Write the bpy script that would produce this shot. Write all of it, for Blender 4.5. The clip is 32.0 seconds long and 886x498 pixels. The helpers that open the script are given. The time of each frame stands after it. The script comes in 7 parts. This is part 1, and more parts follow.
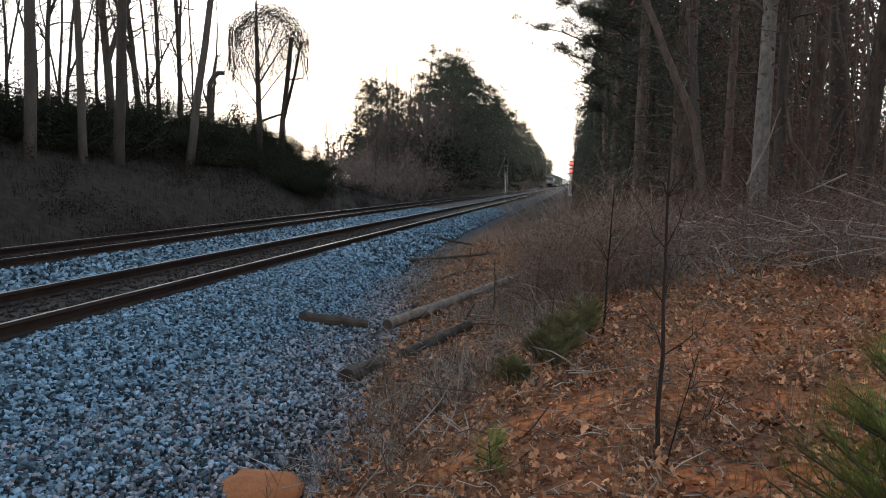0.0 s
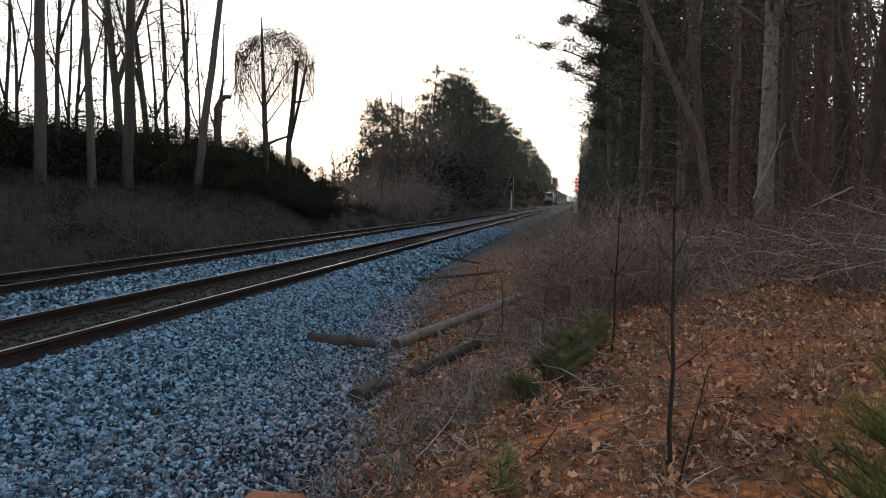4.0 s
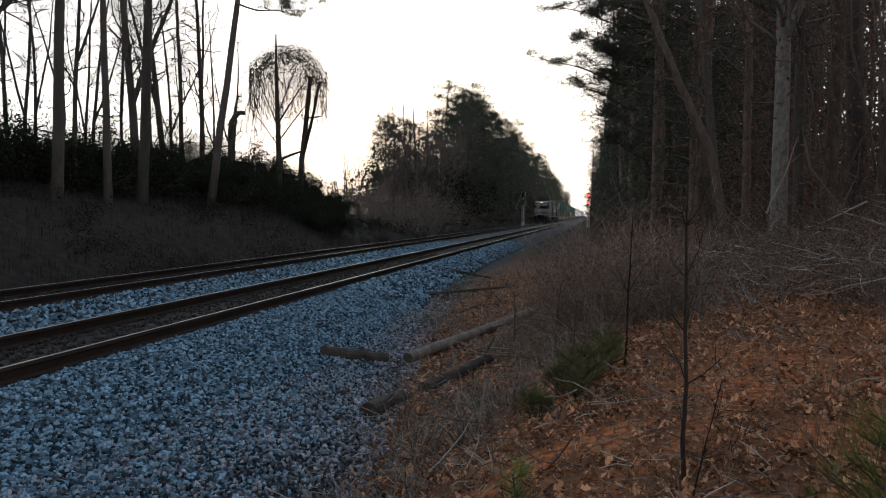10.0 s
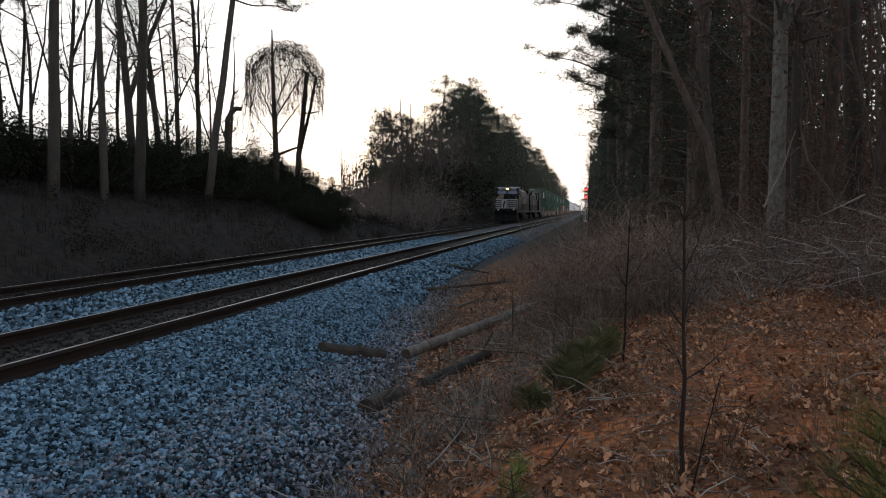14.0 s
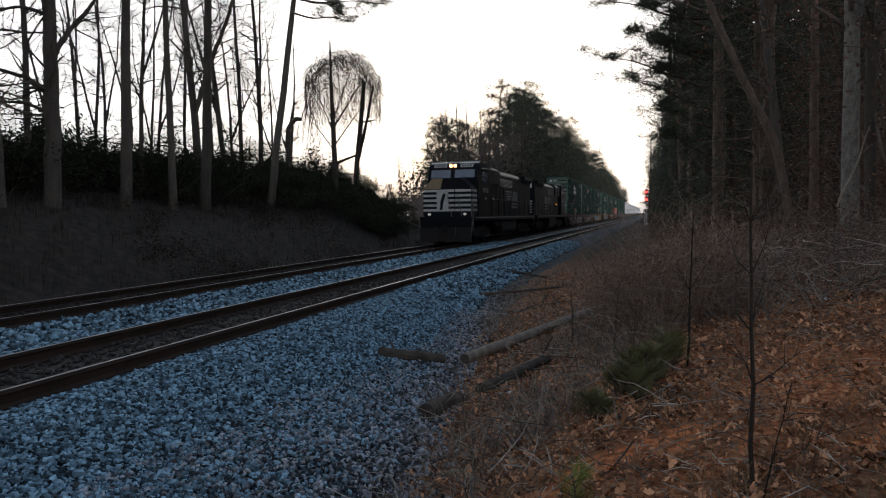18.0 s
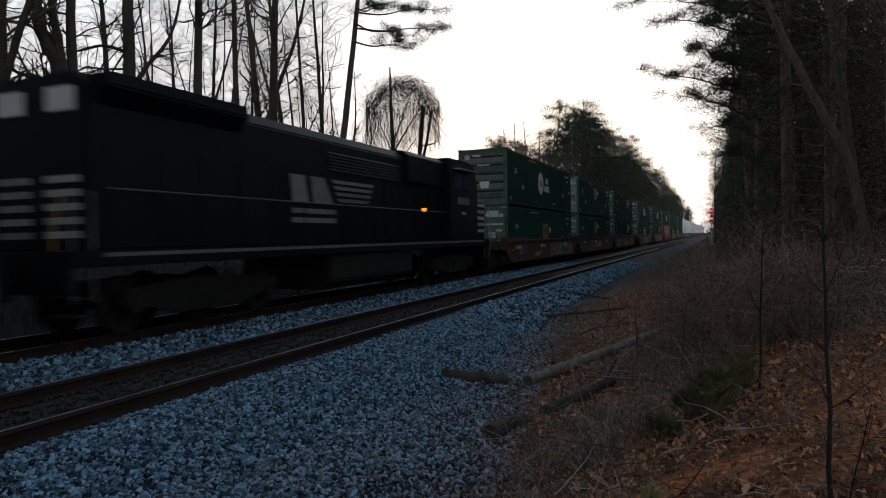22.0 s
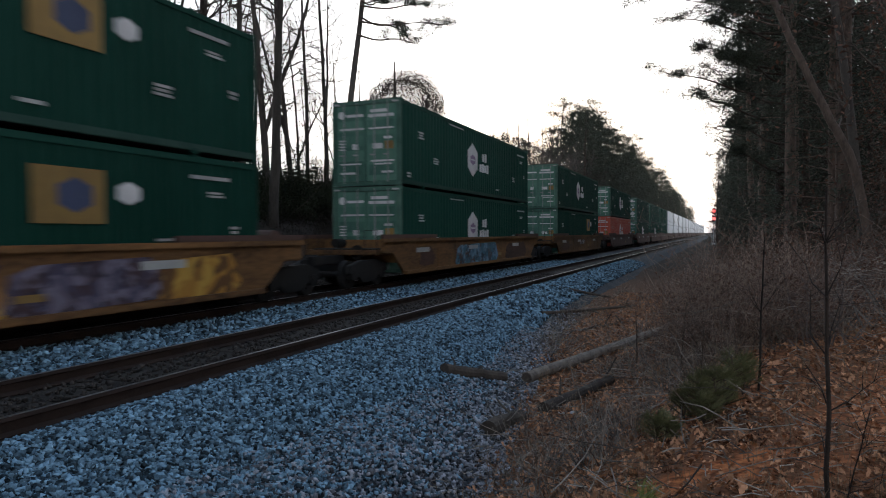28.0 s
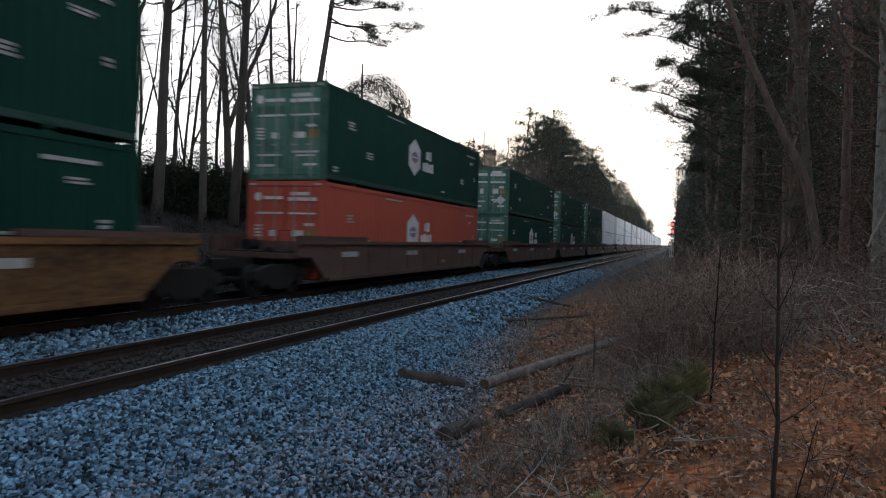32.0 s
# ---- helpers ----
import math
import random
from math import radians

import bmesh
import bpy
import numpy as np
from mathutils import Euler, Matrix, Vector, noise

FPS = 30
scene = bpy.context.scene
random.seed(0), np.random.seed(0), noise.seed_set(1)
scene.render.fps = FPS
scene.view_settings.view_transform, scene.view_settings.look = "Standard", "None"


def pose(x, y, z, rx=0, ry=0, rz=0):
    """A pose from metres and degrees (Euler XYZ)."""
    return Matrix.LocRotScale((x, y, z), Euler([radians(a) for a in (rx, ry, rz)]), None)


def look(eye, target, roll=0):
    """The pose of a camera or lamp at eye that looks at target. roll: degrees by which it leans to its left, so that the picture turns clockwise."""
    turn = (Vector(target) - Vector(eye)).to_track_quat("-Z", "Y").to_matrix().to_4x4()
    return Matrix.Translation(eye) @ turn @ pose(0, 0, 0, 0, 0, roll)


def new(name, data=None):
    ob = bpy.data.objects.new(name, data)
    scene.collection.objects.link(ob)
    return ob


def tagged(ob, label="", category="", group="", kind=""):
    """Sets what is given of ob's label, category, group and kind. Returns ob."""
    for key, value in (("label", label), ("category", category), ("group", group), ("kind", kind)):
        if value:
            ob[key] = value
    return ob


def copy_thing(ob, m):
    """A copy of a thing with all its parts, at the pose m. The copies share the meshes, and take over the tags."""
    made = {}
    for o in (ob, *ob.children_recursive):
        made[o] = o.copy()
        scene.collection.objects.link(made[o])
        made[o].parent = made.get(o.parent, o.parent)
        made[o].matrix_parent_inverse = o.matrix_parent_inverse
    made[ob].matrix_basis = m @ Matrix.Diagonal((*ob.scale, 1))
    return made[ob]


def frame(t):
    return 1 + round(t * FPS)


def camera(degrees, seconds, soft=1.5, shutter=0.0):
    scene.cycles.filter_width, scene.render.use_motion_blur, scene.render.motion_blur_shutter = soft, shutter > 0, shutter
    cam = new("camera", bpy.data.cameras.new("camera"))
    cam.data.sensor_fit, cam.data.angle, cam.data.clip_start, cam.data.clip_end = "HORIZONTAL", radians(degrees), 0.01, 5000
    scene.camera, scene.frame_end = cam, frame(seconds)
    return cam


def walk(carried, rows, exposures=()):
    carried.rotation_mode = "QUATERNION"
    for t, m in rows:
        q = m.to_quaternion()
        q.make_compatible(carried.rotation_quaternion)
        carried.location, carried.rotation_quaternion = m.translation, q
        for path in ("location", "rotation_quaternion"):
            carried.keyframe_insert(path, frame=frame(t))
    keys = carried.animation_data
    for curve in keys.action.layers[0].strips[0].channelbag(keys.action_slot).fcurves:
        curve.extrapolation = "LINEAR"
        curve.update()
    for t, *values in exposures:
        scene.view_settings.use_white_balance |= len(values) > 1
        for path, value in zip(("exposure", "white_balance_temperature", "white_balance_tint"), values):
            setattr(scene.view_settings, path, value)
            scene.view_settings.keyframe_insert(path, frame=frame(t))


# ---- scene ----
# camera: held by hand beside the line, 1.64 m over the rail heads; the track runs along +y
cam = camera(66.36, 32.0, soft=1.0, shutter=0.6)
PATH = [  # seconds, x, y, z, yaw, pitch, roll
    (0, 0.012, 0.094, 1.639, 11.00, -5.73, -1.38),
    (0.5, 0.011, 0.061, 1.643, 10.86, -5.39, -1.09),
    (1, 0.009, 0.062, 1.642, 10.72, -4.35, -1.76),
    (1.5, 0.009, 0.075, 1.640, 10.69, -4.12, -1.32),
    (2, 0.008, 0.060, 1.641, 10.56, -4.01, -1.14),
    (2.5, 0.007, 0.054, 1.638, 10.87, -4.47, -1.08),
    (3, 0.006, 0.041, 1.638, 11.17, -4.30, -0.76),
    (3.5, 0.008, 0.062, 1.637, 11.45, -4.17, -0.45),
    (5.5, 0.010, 0.085, 1.635, 11.72, -3.97, -0.87),
    (6, 0.011, 0.073, 1.637, 11.65, -3.80, -0.38),
    (6.5, 0.008, 0.020, 1.640, 11.69, -3.77, -0.58),
    (7, 0.011, 0.035, 1.637, 12.21, -3.45, -0.50),
    (7.5, 0.010, 0.026, 1.637, 12.35, -3.44, -0.56),
    (8, 0.009, 0.023, 1.635, 12.73, -3.21, -0.46),
    (8.5, 0.009, 0.070, 1.630, 12.87, -3.13, -0.39),
    (9, 0.006, 0.014, 1.633, 12.49, -3.11, -0.44),
    (9.5, 0.006, 0.018, 1.633, 12.08, -3.20, -0.61),
    (10, 0.006, 0.020, 1.633, 12.47, -2.90, -0.52),
    (10.5, 0.006, 0.009, 1.636, 12.91, -3.68, 0.24),
    (11, 0.008, 0.079, 1.631, 12.96, -4.85, -0.10),
    (11.5, 0.010, 0.081, 1.632, 13.16, -4.83, -0.15),
    (12, 0.010, 0.067, 1.635, 12.84, -4.15, -0.26),
    (12.5, 0.010, 0.083, 1.637, 12.61, -3.55, -0.14),
    (13, 0.009, 0.059, 1.638, 12.49, -3.40, -0.22),
    (13.5, 0.007, 0.048, 1.640, 12.24, -3.32, -0.22),
    (15.5, 0.008, 0.053, 1.639, 13.06, -3.21, 0.03),
    (16, 0.008, 0.060, 1.637, 13.62, -2.99, 0.18),
    (16.5, 0.001, -0.010, 1.638, 14.21, -3.06, 0.23),
    (17, 0.000, -0.022, 1.638, 14.77, -2.74, 0.43),
    (17.5, 0.001, 0.001, 1.636, 15.81, -2.85, 0.40),
    (18, 0.005, 0.033, 1.634, 17.08, -2.84, 0.66),
    (18.5, 0.003, 0.046, 1.636, 18.59, -2.33, 1.10),
    (19, -0.001, -0.017, 1.640, 19.84, -1.93, 1.19),
    (19.5, -0.006, -0.101, 1.644, 21.74, -1.42, 0.24),
    (20, -0.005, -0.054, 1.639, 21.52, -1.10, 0.68),
    (20.5, -0.003, -0.055, 1.640, 21.86, -1.26, 1.17),
    (21, -0.002, -0.059, 1.640, 21.93, -0.73, 1.58),
    (21.5, -0.006, -0.114, 1.645, 22.05, -0.16, 1.78),
    (22, -0.007, -0.097, 1.642, 22.03, -0.92, 1.24),
    (22.5, -0.007, -0.103, 1.642, 22.34, -0.96, 1.04),
    (23, -0.005, -0.053, 1.639, 22.52, -0.89, 0.76),
    (23.5, -0.003, -0.030, 1.637, 22.77, -1.02, 0.32),
    (24, -0.007, -0.061, 1.637, 22.26, -1.21, -0.38),
    (24.5, -0.004, -0.058, 1.640, 21.87, -1.08, -0.72),
    (25, -0.006, -0.051, 1.636, 21.36, -1.43, -0.19),
    (25.5, -0.005, -0.070, 1.639, 21.68, -1.80, -0.20),
    (27.5, -0.006, -0.062, 1.638, 21.77, -1.40, 0.17),
    (28, -0.008, -0.083, 1.640, 22.17, -1.30, 0.24),
    (28.5, -0.008, -0.070, 1.638, 24.09, -1.30, -0.10),
    (29, -0.009, -0.067, 1.638, 23.54, -1.44, -0.23),
    (29.5, -0.010, -0.080, 1.640, 23.44, -1.89, -0.16),
    (30, -0.007, -0.041, 1.638, 21.10, -1.52, -0.39),
    (30.5, -0.005, -0.006, 1.635, 18.92, -1.86, -2.83),
    (31, -0.005, -0.008, 1.633, 17.00, -1.90, -3.32),
    (31.5, -0.010, -0.076, 1.640, 18.94, -1.71, -2.19),
    (32, -0.005, -0.037, 1.638, 19.07, -0.85, -1.59),
]
EXPOSURES = [(0.0, -0.24, 6750, 10), (3.0, -0.40, 6700, 10), (6.0, -0.66, 6650, 10), (9.0, -0.96, 6600, 10), (10.5, -0.96, 6600, 10), (12.0, -0.58, 6600, 10), (13.0, -0.82, 6550, 10), (16.0, -1.08, 6500, 10), (19.0, -1.25, 6400, 10), (21.0, -1.6, 6380, 10), (23.0, -1.8, 6350, 10), (25.0, -1.0, 6300, 10), (28.0, -0.85, 6250, 10), (32.0, -0.8, 6200, 10)]
walk(cam, [(t, pose(x, y, z, 90 + pitch, roll, yaw)) for t, x, y, z, yaw, pitch, roll in PATH], EXPOSURES)

# light: thin overcast at dusk, bright low down and dim overhead, the last glow ahead where the line runs
SUN_ELEVATION, SUN_AZIMUTH = radians(5), radians(-14)
world = bpy.data.worlds.new("dusk_sky")
scene.world = world
world.use_nodes = True
wn, wl = world.node_tree.nodes, world.node_tree.links
sky = wn.new("ShaderNodeTexSky")
sky.sky_type, sky.sun_disc = "NISHITA", False
sky.sun_elevation, sky.sun_rotation = SUN_ELEVATION, SUN_AZIMUTH
sky.air_density, sky.dust_density, sky.ozone_density = 1.0, 3.0, 1.5
wn["Background"].inputs["Strength"].default_value = 0.06
wl.new(sky.outputs[0], wn["Background"].inputs["Color"])
up, height, cloud = wn.new("ShaderNodeTexCoord"), wn.new("ShaderNodeSeparateXYZ"), wn.new("ShaderNodeMix")
wl.new(up.outputs["Generated"], height.inputs[0])
rise = wn.new("ShaderNodeMapRange")
rise.interpolation_type = "SMOOTHSTEP"
rise.inputs["From Min"].default_value, rise.inputs["From Max"].default_value = 0.22, 0.85
wl.new(height.outputs["Z"], rise.inputs["Value"])
cloud.data_type = "RGBA"
cloud.inputs["A"].default_value, cloud.inputs["B"].default_value = (1.0, 0.98, 0.97, 1), (0.17, 0.255, 0.37, 1)
wl.new(rise.outputs[0], cloud.inputs["Factor"])
veil = wn.new("ShaderNodeBackground")
veil.inputs["Strength"].default_value = 3.4
wl.new(cloud.outputs["Result"], veil.inputs["Color"])
both = wn.new("ShaderNodeAddShader")
wl.new(wn["Background"].outputs[0], both.inputs[0])
wl.new(veil.outputs[0], both.inputs[1])
wl.new(both.outputs[0], wn["World Output"].inputs["Surface"])
sun = new("sun", bpy.data.lights.new("sun", "SUN"))
sun.data.energy, sun.data.angle, sun.data.color = 0.5, radians(12), (1.0, 0.74, 0.48)
sun.matrix_basis = look((0, 0, 50), (-50 * math.sin(SUN_AZIMUTH), -50 * math.cos(SUN_AZIMUTH), 50 - 50 * math.tan(SUN_ELEVATION)))

# ---------------------------------------------------------------- materials
def mat(name, a, b, rough=0.85, scale=8.0, fine=60.0, bump=0.15, metal=0.0, vary=0.25, per="object", spec=0.3, stretch=(1, 1, 1), power=1.0):
    """A surface of two colours mixed by a coarse and a fine noise, with a random step from piece to piece."""
    m = bpy.data.materials.new(name)
    m.use_nodes = True
    n, l = m.node_tree.nodes, m.node_tree.links
    bsdf = n["Principled BSDF"]
    co, mp = n.new("ShaderNodeTexCoord"), n.new("ShaderNodeMapping")
    mp.inputs["Scale"].default_value = stretch
    l.new(co.outputs["Object"], mp.inputs["Vector"])
    n1, n2 = n.new("ShaderNodeTexNoise"), n.new("ShaderNodeTexNoise")
    for nd, s, d in ((n1, scale, 4.0), (n2, fine, 3.0)):
        nd.inputs["Scale"].default_value, nd.inputs["Detail"].default_value = s, d
        l.new(mp.outputs[0], nd.inputs["Vector"])
    add = n.new("ShaderNodeMath"); add.operation = "MULTIPLY_ADD"
    l.new(n2.outputs[0], add.inputs[0]); add.inputs[1].default_value = 0.6
    l.new(n1.outputs[0], add.inputs[2])
    if per == "island":
        rnd = n.new("ShaderNodeNewGeometry").outputs["Random Per Island"]
    else:
        rnd = n.new("ShaderNodeObjectInfo").outputs["Random"]
    ad2 = n.new("ShaderNodeMath"); ad2.operation = "MULTIPLY_ADD"
    l.new(rnd, ad2.inputs[0]); ad2.inputs[1].default_value = vary * 2
    l.new(add.outputs[0], ad2.inputs[2])
    ramp = n.new("ShaderNodeMapRange")
    ramp.inputs["From Min"].default_value, ramp.inputs["From Max"].default_value = 0.55, 1.05 + vary * 2
    l.new(ad2.outputs[0], ramp.inputs["Value"])
    mix = n.new("ShaderNodeMix"); mix.data_type = "RGBA"
    mix.inputs["A"].default_value, mix.inputs["B"].default_value = (*a, 1), (*b, 1)
    bias = n.new("ShaderNodeMath"); bias.operation = "POWER"; bias.use_clamp = True
    l.new(ramp.outputs[0], bias.inputs[0]); bias.inputs[1].default_value = power
    l.new(bias.outputs[0], mix.inputs["Factor"])
    l.new(mix.outputs["Result"], bsdf.inputs["Base Color"])
    bsdf.inputs["Roughness"].default_value, bsdf.inputs["Metallic"].default_value = rough, metal
    bsdf.inputs["Specular IOR Level"].default_value = spec
    if bump:
        bp = n.new("ShaderNodeBump"); bp.inputs["Strength"].default_value = bump
        bp.inputs["Distance"].default_value = 0.02
        l.new(add.outputs[0], bp.inputs["Height"]); l.new(bp.outputs[0], bsdf.inputs["Normal"])
    return m


def glow(name, colour, strength):
    m = bpy.data.materials.new(name)
    m.use_nodes = True
    b = m.node_tree.nodes["Principled BSDF"]
    b.inputs["Base Color"].default_value = (*colour, 1)
    b.inputs["Emission Color"].default_value, b.inputs["Emission Strength"].default_value = (*colour, 1), strength
    return m


def glass(name, colour=(0.02, 0.03, 0.04)):
    m = bpy.data.materials.new(name)
    m.use_nodes = True
    b = m.node_tree.nodes["Principled BSDF"]
    b.inputs["Base Color"].default_value, b.inputs["Roughness"].default_value = (*colour, 1), 0.06
    b.inputs["Specular IOR Level"].default_value = 0.8
    return m


STONE = mat("ballast_stone", (0.002, 0.004, 0.006), (0.31, 0.49, 0.63), 0.8, 14, 60, 0.3, vary=0.85, per="island", spec=0.12, power=1.75)
BED = mat("ballast_bed", (0.003, 0.004, 0.005), (0.055, 0.07, 0.085), 0.9, 22, 60, 0.9, vary=0.0)
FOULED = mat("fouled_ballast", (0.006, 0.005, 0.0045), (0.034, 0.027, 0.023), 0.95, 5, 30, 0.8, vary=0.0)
TIE = mat("creosoted_wood", (0.008, 0.006, 0.005), (0.036, 0.028, 0.023), 0.9, 3, 40, 0.5, vary=0.3, stretch=(0.3, 2, 2))
RAIL_RUST = mat("rusted_steel", (0.009, 0.006, 0.005), (0.032, 0.020, 0.016), 0.85, 3, 40, 0.3, spec=0.15)
RAIL_HEAD = mat("polished_rail_head", (0.16, 0.155, 0.155), (0.36, 0.35, 0.35), 0.4, 2, 30, 0.05, metal=1.0)
SOIL = None
BARK_DARK = mat("dark_bark", (0.022, 0.019, 0.017), (0.092, 0.080, 0.070), 0.95, 3, 25, 0.8, vary=0.2, stretch=(1, 1, 0.3))
BARK_GREY = mat("grey_lichen_bark", (0.014, 0.012, 0.010), (0.22, 0.205, 0.185), 0.95, 11, 40, 0.7, vary=0.2, stretch=(1, 1, 0.4))
BARK_PINE = mat("pine_bark", (0.020, 0.015, 0.012), (0.165, 0.120, 0.097), 0.95, 7, 22, 0.9, vary=0.25, stretch=(1, 1, 0.35), power=1.3)
TWIG = mat("bare_twig", (0.032, 0.026, 0.022), (0.13, 0.105, 0.088), 0.95, 2, 20, 0, vary=0.2)
DARK_BRUSH = mat("dead_brush_leaf", (0.055, 0.042, 0.034), (0.19, 0.150, 0.120), 0.9, 1, 9, 0, vary=0.4, per="island")
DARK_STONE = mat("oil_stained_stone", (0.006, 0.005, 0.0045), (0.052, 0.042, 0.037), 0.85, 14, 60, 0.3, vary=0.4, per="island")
STONE_GREY = mat("soiled_ballast_stone", (0.003, 0.003, 0.004), (0.46, 0.47, 0.52), 0.85, 14, 60, 0.3, vary=0.8, per="island", spec=0.12, power=1.8)
STRIPE = mat("dirty_white_stripe", (0.20, 0.20, 0.20), (0.44, 0.44, 0.43), 0.6, 3, 20, 0.03)
TWIG_PALE = mat("dead_stem", (0.034, 0.028, 0.024), (0.52, 0.45, 0.385), 0.95, 2, 20, 0, vary=0.5, per="island", power=1.7)
TWIG_BROWN = mat("brown_stem", (0.032, 0.023, 0.018), (0.125, 0.090, 0.070), 0.95, 2, 20, 0, vary=0.35, per="island")
NEEDLE = mat("pine_needle", (0.016, 0.020, 0.014), (0.066, 0.076, 0.052), 0.8, 1, 9, 0, vary=0.25, per="island")
NEEDLE_DULL = mat("dull_bushy_needle", (0.070, 0.074, 0.034), (0.26, 0.255, 0.130), 0.85, 2, 12, 0, vary=0.35, per="island", spec=0.15)
HAZE_TWIG = mat("grey_brown_twig", (0.060, 0.047, 0.041), (0.19, 0.150, 0.132), 0.95, 2, 20, 0, vary=0.2)
WINTER_BRUSH = mat("pale_winter_brush", (0.062, 0.049, 0.042), (0.23, 0.180, 0.156), 0.95, 1, 9, 0, vary=0.4, per="island")
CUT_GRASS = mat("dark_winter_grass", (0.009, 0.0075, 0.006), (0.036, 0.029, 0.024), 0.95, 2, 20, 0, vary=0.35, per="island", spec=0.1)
NEEDLE_NEAR = mat("seedling_needle", (0.060, 0.088, 0.020), (0.27, 0.31, 0.075), 0.75, 2, 12, 0, vary=0.35, per="island")
LEAF_DARK = mat("evergreen_leaf", (0.008, 0.010, 0.006), (0.032, 0.036, 0.020), 0.85, 1, 9, 0, vary=0.3, per="island", spec=0.12)
LEAF_RUSSET = mat("withered_leaf", (0.040, 0.022, 0.015), (0.19, 0.098, 0.066), 0.9, 1, 9, 0, vary=0.35, per="island")
LEAF_FALLEN = mat("fallen_leaf", (0.040, 0.015, 0.008), (0.74, 0.37, 0.20), 0.85, 5, 30, 0, vary=0.6, per="island", spec=0.1, power=1.3)
STRAW = mat("dry_grass", (0.10, 0.065, 0.04), (0.32, 0.215, 0.135), 0.9, 2, 20, 0, vary=0.4, per="island")
LOG = mat("weathered_log", (0.08, 0.062, 0.050), (0.36, 0.295, 0.245), 0.95, 5, 30, 0.6, stretch=(1, 1, 0.3))
DEAD_WOOD = mat("brown_dead_wood", (0.035, 0.026, 0.021), (0.19, 0.142, 0.115), 0.95, 5, 30, 0.6, stretch=(1, 1, 0.3))
LOG_DARK = mat("rotten_log", (0.025, 0.019, 0.016), (0.10, 0.078, 0.062), 0.95, 5, 30, 0.7)
BLACK = mat("black_paint", (0.0025, 0.003, 0.0045), (0.007, 0.008, 0.012), 0.5, 1.2, 14, 0.02, spec=0.09)
GRIME = mat("grimy_running_gear", (0.003, 0.0028, 0.0026), (0.014, 0.012, 0.011), 0.85, 2, 16, 0.3)
FADED = mat("worn_grey_lettering", (0.07, 0.07, 0.072), (0.20, 0.20, 0.20), 0.7, 6, 26, 0.03)
WHITE = mat("white_paint", (0.34, 0.33, 0.34), (0.62, 0.61, 0.61), 0.6, 2, 20, 0.05)
DULL_WHITE = mat("faded_white_paint", (0.20, 0.20, 0.20), (0.42, 0.42, 0.41), 0.7, 2, 20, 0.05)
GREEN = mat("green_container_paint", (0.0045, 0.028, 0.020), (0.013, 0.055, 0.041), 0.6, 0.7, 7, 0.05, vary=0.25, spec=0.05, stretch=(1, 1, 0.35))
# lighter than GREEN: sky light on the near ends is put into this colour
GREEN_END_LIT = mat("green_door_paint_lit", (0.018, 0.072, 0.052), (0.095, 0.200, 0.152), 0.5, 1.2, 10, 0.05, stretch=(1, 1, 0.4))
ORANGE = mat("orange_container_paint", (0.25, 0.044, 0.027), (0.40, 0.076, 0.047), 0.5, 0.7, 7, 0.05, stretch=(1, 1, 0.35))
PALE_BOX = mat("white_container_paint", (0.55, 0.56, 0.58), (0.80, 0.80, 0.80), 0.5, 0.7, 7, 0.05)
WELL_YELLOW = mat("yellow_wagon_paint", (0.034, 0.020, 0.013), (0.22, 0.112, 0.042), 0.7, 0.9, 9, 0.1, vary=0.1, spec=0.15, stretch=(1, 0.4, 1.5))
WELL_RUST = mat("brown_wagon_paint", (0.026, 0.014, 0.011), (0.125, 0.058, 0.038), 0.8, 1.2, 9, 0.1, stretch=(1, 0.4, 1.5))
WELL_DARK = mat("dark_wagon_paint", (0.040, 0.024, 0.020), (0.10, 0.056, 0.044), 0.8, 1.2, 9, 0.1, stretch=(1, 0.4, 1.5))
def sprayed(name, ground, paints, scale):
    """Paint sprayed in loose strokes: hard-edged waves of two tints over the ground colour."""
    m = bpy.data.materials.new(name)
    m.use_nodes = True
    n, l = m.node_tree.nodes, m.node_tree.links
    co = n.new("ShaderNodeTexCoord")
    out = None
    for k, tint in enumerate(paints):
        t, r, mix = n.new("ShaderNodeTexNoise"), n.new("ShaderNodeMapRange"), n.new("ShaderNodeMix")
        t.inputs["Scale"].default_value, t.inputs["Detail"].default_value, t.inputs["Distortion"].default_value = scale * (1 + 0.6 * k), 2.0, 1.6
        r.inputs["From Min"].default_value, r.inputs["From Max"].default_value = 0.46 + 0.05 * k, 0.53 + 0.05 * k
        mix.data_type = "RGBA"
        l.new(co.outputs["Object"], t.inputs["Vector"]); l.new(t.outputs[0], r.inputs["Value"]); l.new(r.outputs[0], mix.inputs["Factor"])
        if out is None:
            mix.inputs["A"].default_value = (*ground, 1)
        else:
            l.new(out, mix.inputs["A"])
        mix.inputs["B"].default_value = (*tint, 1)
        out = mix.outputs["Result"]
    b = n["Principled BSDF"]
    l.new(out, b.inputs["Base Color"])
    b.inputs["Roughness"].default_value, b.inputs["Specular IOR Level"].default_value = 0.65, 0.2
    return m


